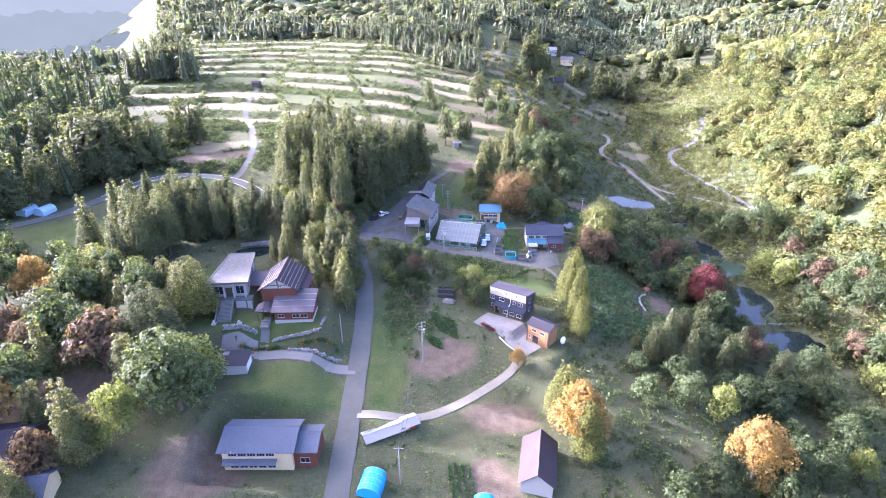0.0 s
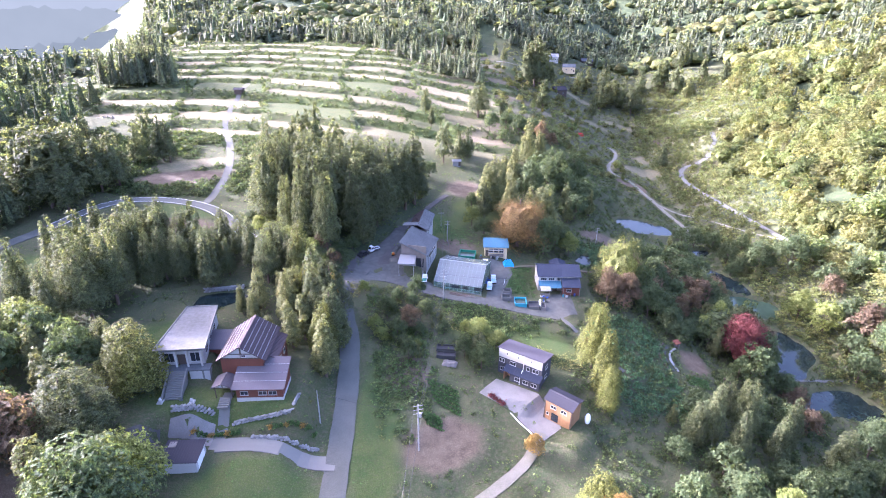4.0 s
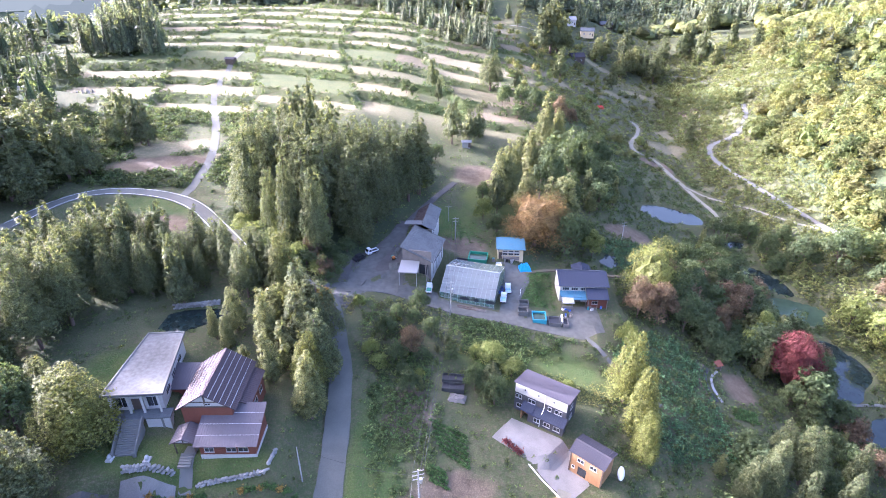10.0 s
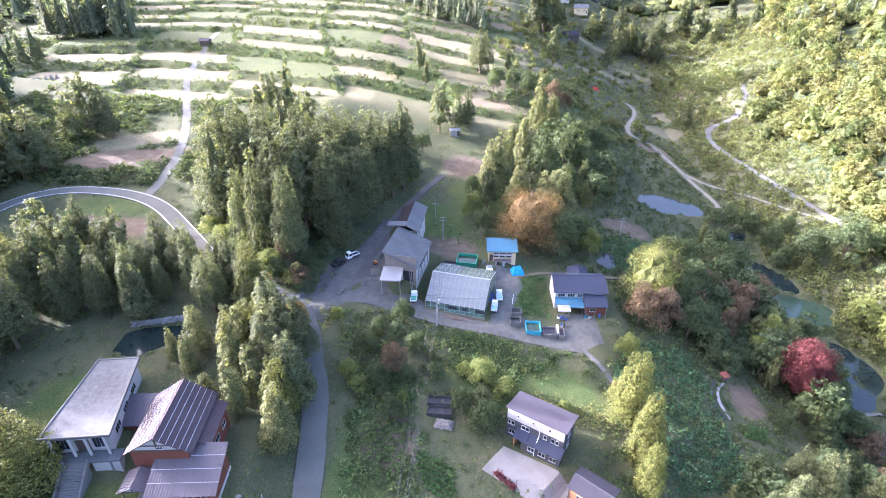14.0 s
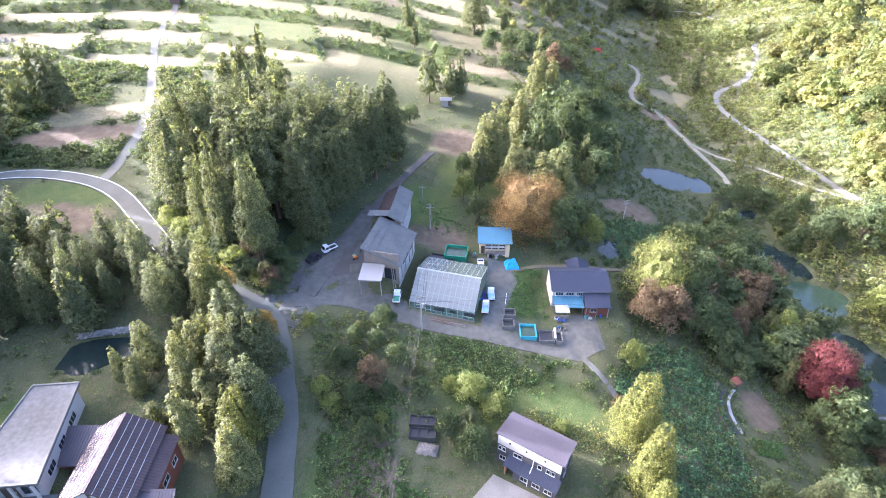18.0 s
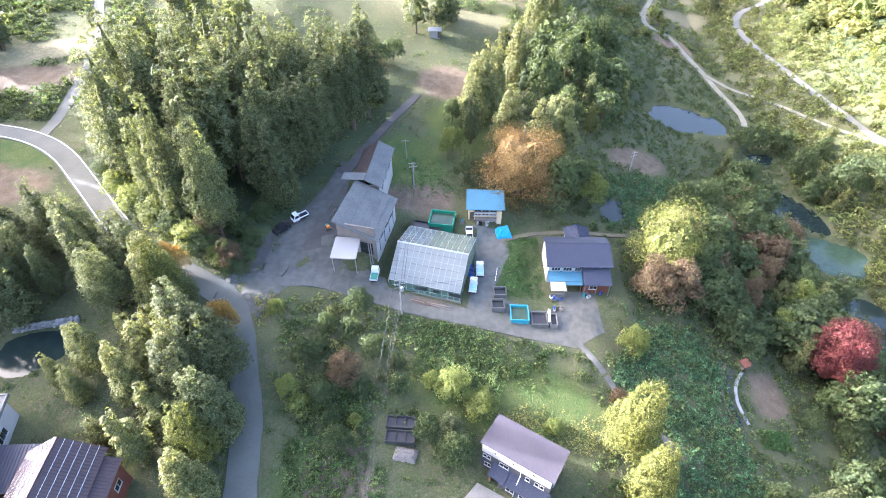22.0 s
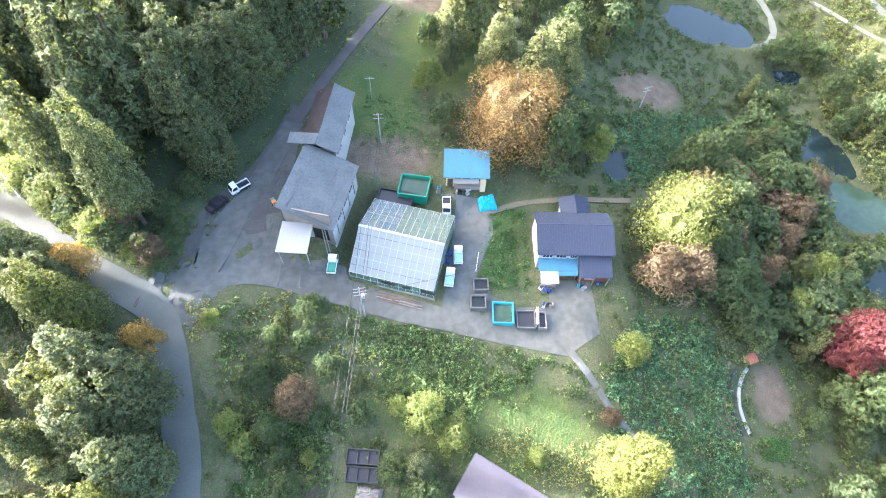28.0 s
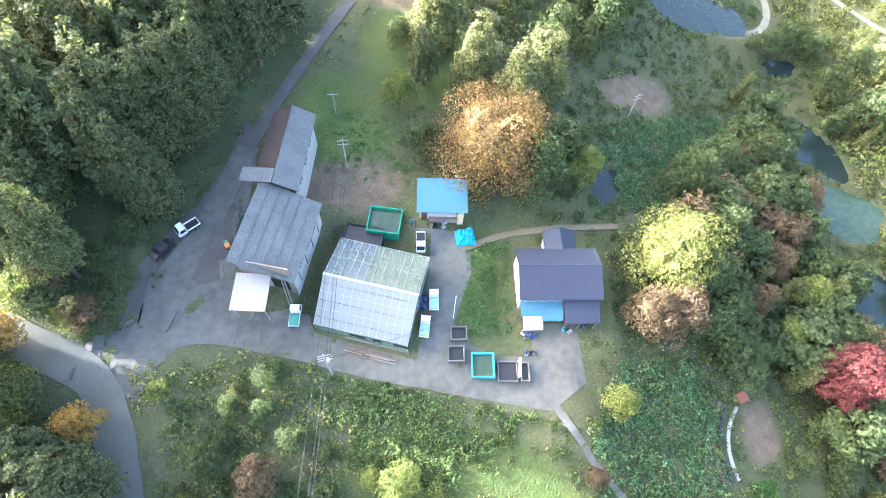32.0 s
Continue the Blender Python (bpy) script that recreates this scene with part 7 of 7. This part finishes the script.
POLES = {"A": (-24.5, 108.4, 8.4), "S": (-4.8, 104.0, 11.4), "C": (0.3, 153.0, 9.2), "N": (1.8, 186.5, 7.2), "E": (56.3, 204.3, 6.2)}
utility_pole(*POLES["A"], "slim concrete pole on the lawn carrying a house wire", 0, False, .13)
utility_pole(*POLES["S"], "tall utility pole with crossarms in the field", 3, True, .17, 15)
utility_pole(*POLES["C"], "utility pole with a transformer beside the greenhouse", 3, True, .17, 10)
utility_pole(*POLES["N"], "utility pole with a crossarm above the barns", 2, False, .15, 5)
utility_pole(*POLES["E"], "utility pole in the valley garden", 2, False, .14, 20)
utility_pole(-0.2, 197, 5.2, "short lamp pole at the meadow", 1, False, .09)
utility_pole(-92, 141, 8, "utility pole beside the curving road", 1, False, .14)
utility_pole(-8, 72, 9, "utility pole beside the lane", 1, False, .14)


def wire(p, q, sag, name="power_line", label="sagging black power line between poles"):
    p, q = Vector(p), Vector(q)
    pts = [p.lerp(q, i / 12) - Vector((0, 0, sag * 4 * (i / 12) * (1 - i / 12))) for i in range(13)]
    bm = tube([v - p for v in pts], .03, sides=4)
    me = bpy.data.meshes.new(name)
    bm.to_mesh(me)
    bm.free()
    me.materials.append(M_WIRE)
    ob = new(name, me)
    ob.location = p
    return tagged(ob, label, "cable", "power lines")


def top_of(key, side=0.0, drop=.2):
    x, y, h = POLES[key]
    return x + side, y, gz(x, y) + h - drop


for side in (-.8, .35, .8):
    wire(top_of("S", side), top_of("C", side), 1.2)
    wire(top_of("C", side), top_of("N", side), .8)
wire(top_of("S", -.8, 1.1), (-8, 72, gz(-8, 72) + 8.6), 1.0)
wire(top_of("S", .8, 1.1), (-7.6, 72, gz(-8, 72) + 8.6), 1.0)
wire(top_of("A"), (-31.0, 111.5, 10.9), .4, label="thin black house wire from the pole")
wire(top_of("A"), top_of("S", 0, 1.5), 1.0)
wire(top_of("C", .8, 1.5), (27.6, 163, 4.6), 1.0, label="thin black house wire over the yard")

# ---- stone walls ----
STONES = []
for k in range(6):
    bm = bmesh.new()
    bmesh.ops.create_icosphere(bm, subdivisions=1, radius=.36)
    rr = random.Random(k)
    for v in bm.verts:
        v.co *= rr.uniform(.75, 1.2)
    bmesh.ops.scale(bm, vec=(1.2, .95, .75), verts=bm.verts[:])
    me = bpy.data.meshes.new("stone")
    bm.to_mesh(me)
    bm.free()
    me.materials.append(M_STONE)
    STONES.append(me)


def stone_wall(a, b, rows, label):
    a, b = Vector(a), Vector(b)
    w = thing("stone_wall", label, "wall", pose(a.x, a.y, gz(a.x, a.y)), "dry stone walls")
    n = int((b - a).length / .55)
    rr = random.Random(int(a.x * 10))
    for r in range(rows):
        for i in range(n):
            p = a.lerp(b, (i + .5 * (r % 2)) / n)
            ob = new("stone", STONES[rr.randrange(6)])
            ob.parent = w
            ob.location = (p.x - a.x + rr.uniform(-.08, .08), p.y - a.y + rr.uniform(-.1, .1) + .12 * r, gz(p.x, p.y) - gz(a.x, a.y) + .12 + .36 * r)
            ob.rotation_euler = (rr.uniform(-.4, .4), rr.uniform(-.4, .4), rr.uniform(0, 6))


stone_wall((-51.0, 104.9), (-43.7, 106.0), 3, "dry wall of grey boulders above the parking place")
stone_wall((-40.2, 105.2), (-29.0, 106.0), 2, "low boulder edging below the farmhouse")
stone_wall((-36, 102.3), (-23.6, 102.6), 2, "grey boulder bank along the driveway")
stone_wall((-60.0, 144.8), (-50.5, 146.8), 3, "pale boulder wall behind the garden pond")
stone_wall((-28.8, 106.2), (-28.2, 109.4), 2, "low boulder edging at the lawn corner")

# ---- yard and garden clutter ----
barrel_bm = tube([(0, 0, 0), (0, 0, .3), (0, 0, .6), (0, 0, .88)], .29, .29, 12)
barrel = thing("barrel", "blue plastic drum standing in the yard", "barrel", pose(13.0, 163.0, gz(13, 163) + .12), "blue drums")
part("drum", barrel_bm, M_CAR_BLUE, barrel)
part("lid", tube([(0, 0, .88), (0, 0, .93)], .24, .24, 12), M_BLACK, barrel)
for x, y in ((13.5, 163.7), (12.9, 163.8), (13.4, 164.6), (12.6, 162.5), (13.3, 162.5), (12.8, 164.5)):
    copy_thing(barrel, pose(x, y, gz(x, y) + .12))


def crumple(name, label, x, y, w, d, h, material, seed, turn=0):
    """A heap under a loose sheet."""
    rr = np.random.default_rng(seed)
    n = 16
    u, v = np.meshgrid(np.linspace(-1, 1, n), np.linspace(-1, 1, n))
    z = h * np.clip(1.15 - np.maximum(np.abs(u), np.abs(v)) ** 3 * 1.15, 0, 1) * (.75 + .35 * rr.random((n, n)))
    pts = np.c_[(u * w / 2 + rr.normal(0, .05, (n, n))).ravel(), (v * d / 2 + rr.normal(0, .05, (n, n))).ravel(), z.ravel()]
    ob = new(name, mesh_from(name, pts.tolist(), grid_faces(n, n).tolist(), material))
    ob.matrix_world = pose(x, y, gz(x, y) + .1, 0, 0, turn)
    return tagged(ob, label, "tarpaulin")


crumple("covered_heap", "heap under a bright blue tarpaulin beside the hut", 20.4, 174.0, 3.2, 3.0, 1.7, M_TARP, 1, 10)
crumple("red_tarpaulin", "small red sheet beside the far track", 91, 375, 5, 3, 1.8, M_RED, 2)
crumple("gravel_mound", "heap of dark gravel along the barn drive", -14.0, 175, 1.6, 4.5, .6, M_ASPHALT, 3, -14)
crumple("gravel_mound", "low heap of dark gravel beside the barn", -14.0, 167.6, 3.0, 3.5, .5, M_ASPHALT, 4, 10)
crumple("wood_heap", "heap of old boards beside the field basins", 1.6, 128.4, 3.6, 2.2, .7, M_WOOD_GREY, 5, -12)


def crate(x, y, w, d, h, material, label, turn=0, lift=.1):
    c = thing("crate", label, "crate", pose(x, y, gz(x, y) + lift, 0, 0, turn), "yard crates")
    part("bottom", box(-w / 2, w / 2, -d / 2, d / 2, 0, .05), material, c)
    for a in ((-w / 2, w / 2, -d / 2, -d / 2 + .04), (-w / 2, w / 2, d / 2 - .04, d / 2), (-w / 2, -w / 2 + .04, -d / 2, d / 2), (w / 2 - .04, w / 2, -d / 2, d / 2)):
        part("side", box(*a, .05, h), material, c)


rr = random.Random(5)
for i in range(26):
    spot = rr.choice(((14.5, 175.6, 2.6, .5), (17.8, 175.7, 1.6, .4), (29.5, 158.4, 1.2, .4), (36.5, 158.9, 2.3, .5), (12.2, 175.5, .4, 1.5), (28.6, 155.4, .9, .6)))
    s = rr.uniform(.4, .9)
    crate(spot[0] + rr.uniform(-spot[2], spot[2]), spot[1] + rr.uniform(-spot[3], spot[3]), s, s * rr.uniform(.6, 1), rr.uniform(.3, .7), rr.choice((M_PAINT, M_WALL_TIN, M_CAR_BLUE, M_WOOD_GREY, M_TURQ, M_BLACK)), "small plastic or wooden crate in the yard", rr.uniform(0, 90))
tiller = thing("tiller", "small orange and green tiller beside the barn", "machine", pose(-14.6, 171.0, gz(-14.6, 171) + .1, 0, 0, 30))
part("engine", box(-.35, .35, -.4, .3, .35, .95, .05), M_MACHINE, tiller)
part("hood", box(-.3, .3, .3, .9, .4, .8, .06), M_CAR_GREEN, tiller)
part("handlebar", tube([(-.3, -.4, .8), (-.35, -1.2, 1.1), (.35, -1.2, 1.1), (.3, -.4, .8)], .03), M_STEEL, tiller)
for sx in (-.42, .42):
    wheel(tiller, sx, 0, .3)
rail = thing("guard_rail", "low pale rail beside the garden plot", "rail", pose(18.3, 164.0, gz(18.3, 164)))
for i in range(6):
    part("post", box(-.05 - i * .14, .05 - i * .14, -i * .72 - .05, -i * .72 + .05, -.6, .75), M_CONCRETE, rail)
part("bar", tube([(0, 0, .7), (-.7, -3.6, .7)], .05), M_PAINT, rail)
rack = thing("drying_rack", "rack of white poles and pipes on the tank", "rack", pose(26.4, 151.5, gz(26.4, 152)))
for i in range(4):
    part("pole", tube([(.1 + .12 * i, .2, 1.25 + .04 * i), (.5 + .1 * i, 3.0, 1.4)], .045), M_PAINT, rack)
for y in (.3, 2.6):
    part("post", tube([(.3, y, -.3), (.3, y, 1.35)], .05), M_PAINT, rack)
drain = tagged(new("drain_cover", mesh_from("drain_cover", [v for x in (-.16, .16) for v in ((x, -2.9, 0), (x, 2.9, 0), (x, 2.9, .08), (x, -2.9, .08))], [(0, 1, 2, 3), (7, 6, 5, 4), (3, 2, 6, 7), (0, 3, 7, 4), (1, 5, 6, 2)], M_BLACK)), "dark drain cover across the road", "drain")
drain.matrix_world = pose(-31.0, 155.2, gz(-31, 155.2) + .08, 0, 0, -6)


# ---- barrel-vaulted sheds under blue sheet ----
def tunnel(x, y, turn, w, l, h, material, label):
    t = thing("tunnel_shed", label, "shed", pose(x, y, gz(x, y), 0, 0, turn))
    arc = [(-w / 2, -.4), (-w / 2, h * .45)] + [(math.cos(math.pi * (1 - k / 10)) * w / 2, h * .45 + math.sin(math.pi * k / 10) * h * .55) for k in range(1, 10)] + [(w / 2, h * .45), (w / 2, -.4)]
    part("cover", prism(arc, 0, l), material, t)
    for k in range(5):
        part("hoop", tube([(l * (k + .02) / 4 * .98 + .02, a * 1.006, b * 1.01 + .01) for a, b in arc[1:-1]], .04, sides=5), M_STEEL, t)
    return t


tunnel(-13.6, 68.0, 80, 4.2, 5, 2.6, M_TARP, "vaulted shed under bright blue sheet")
tunnel(-9.5, 64.6, 0, 3.6, 9, 2.2, M_TARP, "long vaulted shed under bright blue sheet")
tunnel(7.4, 64.0, 88, 3.8, 6, 2.4, M_TARP, "vaulted shed under blue sheet beside the plot")
tunnel(-137, 162, 75, 4.2, 5, 2.6, M_TARP_PALE, "vaulted shed under pale blue sheet")
tunnel(-131.5, 162.5, 75, 4.0, 5, 2.5, M_TARP_PALE, "vaulted shed under white and blue sheet")

# ---- vegetable rows, mulch strip, graves ----
rng = np.random.default_rng(9)


def crop_row(a, b, label="row of leafy green vegetables in dark soil", size=.28):
    a, b = np.array(a, float), np.array(b, float)
    n = int(np.hypot(*(b - a)) * 16)
    f = rng.uniform(0, 1, n)
    p = a + (b - a) * f[:, None] + rng.normal(0, .12, (n, 2))
    c = np.c_[p, ground_z(p[:, 0], p[:, 1]) + rng.uniform(.1, .4, n)]
    way = np.c_[rng.normal(0, .5, (n, 2)), np.ones(n)]
    tagged(new("crop_row", tri_mesh("crop_row", sprays(rng, c, way, size, 4), L_CROP)), label, "crop", "vegetable rows")


for i in range(6):
    crop_row((-3.6 + i * .35, 122.8 - i * 1.25), (3.2 + i * .1, 119.6 - i * 1.25))
for i in range(4):
    crop_row((-4.2 + i * .3, 113.6 - i * 1.0), (-.6 + i * .2, 112.0 - i * 1.0))
for i in range(5):
    crop_row((62.5 - i * .2, 136.3 - i * .75), (68.6 - i * .2, 136.6 - i * .75))
for i in range(4):
    crop_row((2.0 + i * 1.3, 69), (1.0 + i * 1.3, 77))
strip = np.array([(64.2, 148.0), (62.3, 146.2), (60.8, 144), (60.0, 141.4), (60.1, 139), (60.6, 137)])
sl = centreline(strip, .6)
nrm = np.gradient(sl, axis=0)
nrm = np.c_[-nrm[:, 1], nrm[:, 0]] / np.hypot(*nrm.T)[:, None]
sz = ground_z(sl[:, 0], sl[:, 1])
v = np.stack([np.c_[sl + nrm * o, sz + dz] for o, dz in ((-.28, -.2), (-.28, .24), (-.12, .3), (.12, .3), (.28, .24), (.28, -.2))], 1).reshape(-1, 3)
tagged(new("mulch_strip", mesh_from("mulch_strip", v.tolist(), grid_faces(6, len(sl)).tolist(), M_WALL_TINPALE)), "winding strip of pale mulch film on a garden bed", "film")
for k in range(2):
    off = 1.4 + 1.5 * k
    v = np.stack([np.c_[sl[3:] - nrm[3:] * (off + o), ground_z(*(sl[3:] - nrm[3:] * (off + o)).T) + dz] for o, dz in ((-.4, -.2), (-.3, .22), (.3, .22), (.4, -.2))], 1).reshape(-1, 3)
    tagged(new("garden_bed", mesh_from("garden_bed", v.tolist(), grid_faces(4, len(sl) - 3).tolist(), M_BLACK if k == 0 else M_BARK)), "raised garden bed under dark film", "garden bed", "garden beds")
grave = thing("gravestone", "upright grey gravestone in the hillside cemetery", "gravestone", pose(-176, 288, gz(-176, 288)), "gravestones")
part("base", box(-.6, .6, -.5, .5, -.4, .35, .03), M_STONE, grave)
part("stone", box(-.28, .28, -.25, .25, .35, 1.5, .03), M_STONE, grave)
rr = random.Random(11)
for i in range(46):
    x, y = -186 + 22 * (i % 16) / 16 + rr.uniform(-.4, .4), 274 + 26 * (i % 16) / 16 + 3.2 * (i // 16) + rr.uniform(-.4, .4)
    copy_thing(grave, pose(x, y, gz(x, y), 0, 0, rr.uniform(-10, 10)))
for x in (-57.4, -51.4):
    bm = bmesh.new()
    bmesh.ops.create_icosphere(bm, subdivisions=2, radius=.4)
    bmesh.ops.scale(bm, vec=(.8, 1, 1.3), verts=bm.verts[:])
    bmesh.ops.translate(bm, vec=(0, 0, .6), verts=bm.verts[:])
    box(-.5, .5, -.6, .6, -.4, .3, .03, bm)
    me = bpy.data.meshes.new("stone_ornament")
    bm.to_mesh(me)
    bm.free()
    me.materials.append(M_WALL_WHITE)
    ob = new("stone_ornament", me)
    ob.location = (x + 3.1, 107.2, gz(x + 3.1, 107.2))
    tagged(ob, "pale stone ornament at the stair foot", "ornament", "stair ornaments")
for x, y, n in ((-47, 103.2, 9), (-33, 104.6, 9)):
    for i in range(n):
        a = (x + i * 1.0, y + .07 * i) if n > 6 else (x + i * .8, y - .5 * i)
        c = np.c_[rng.normal(a[0], .3, 60), rng.normal(a[1], .3, 60), np.abs(rng.normal(.3, .2, 60)) + gz(*a)]
        tagged(new("shrub", tri_mesh("shrub", sprays(rng, c, np.tile([[0, 0, 1.0]], (60, 1)), .22, 3), L_CROP if i % 3 else L_GOLD)), "small clipped garden shrub", "shrub", "garden shrubs")

for x, y in ((10.6, 119.0), (11.4, 118.2), (12.2, 117.5), (13.0, 116.9)):
    c = np.c_[rng.normal(x, .3, 70), rng.normal(y, .3, 70), np.abs(rng.normal(.35, .2, 70)) + gz(x, y)]
    tagged(new("shrub", tri_mesh("shrub", sprays(rng, c, np.tile([[0, 0, 1.0]], (70, 1)), .22, 3), L_RED)), "low dark red shrub at the gravel court", "shrub", "red shrubs")
kerb_pts = centreline([(14.4, 114.9), (16.2, 112.4), (18.2, 109.8), (19.6, 107.6)], .5)
bm = tube([(x - 14.4, y - 114.9, gz(x, y) + .2 - gz(14.4, 114.9)) for x, y in kerb_pts], .14, sides=6)
me = bpy.data.meshes.new("kerb")
bm.to_mesh(me)
bm.free()
me.materials.append(M_PAINT)
ob = new("kerb", me)
ob.location = (14.4, 114.9, gz(14.4, 114.9))
tagged(ob, "pale rounded kerb along the gravel court", "kerb")

# channel and grass strip between the barn and the greenhouse
channel = thing("drain_channel", "dark concrete drain channel beside the barn", "channel", pose(2.3, 162.4, gz(2.3, 162.4), 0, 0, -14))
for x in (-.5, .2):
    part("kerb", box(x, x + .18, 0, 12.5, -1.5, gz(1.5, 170) - gz(2.3, 162.4) + .35, .02), M_WOOD_DARK, channel)

# boards stacked along the greenhouse front
planks = thing("plank_pile", "pile of dark old boards before the greenhouse", "boards", pose(1.5, 156.6, gz(4, 156) + .12, 0, 0, -17))
rr = random.Random(21)
for i in range(16):
    a = rr.uniform(0, 4.5)
    part("board", box(a, a + rr.uniform(2.2, 4.2), -.5 + .16 * (i % 8), -.36 + .16 * (i % 8), .06 * (i // 8), .05 + .06 * (i // 8) + rr.uniform(0, .1)), rr.choice((M_WOOD_DARK, M_BARK, M_WOOD_GREY)), planks)

# little store at the head of the garden bed
store = thing("tool_store", "tiny timber tool store with a reddish roof beside the garden bed", "shed", pose(64.8, 149.2, gz(64.8, 149.2), 0, 0, 20))
part("body", box(-.7, .7, -.6, .6, -.5, 1.3, .03), M_WOOD_GREY, store)
part("roof", roof_slope((-.9, -.8, 1.3), (.9, -.8, 1.3), (.9, .8, 1.75), (-.9, .8, 1.75), seam=.45), M_WOOD_RED, store)
part("door", box(-.35, .35, -.66, -.61, -.2, 1.15), M_WOOD_DARK, store)
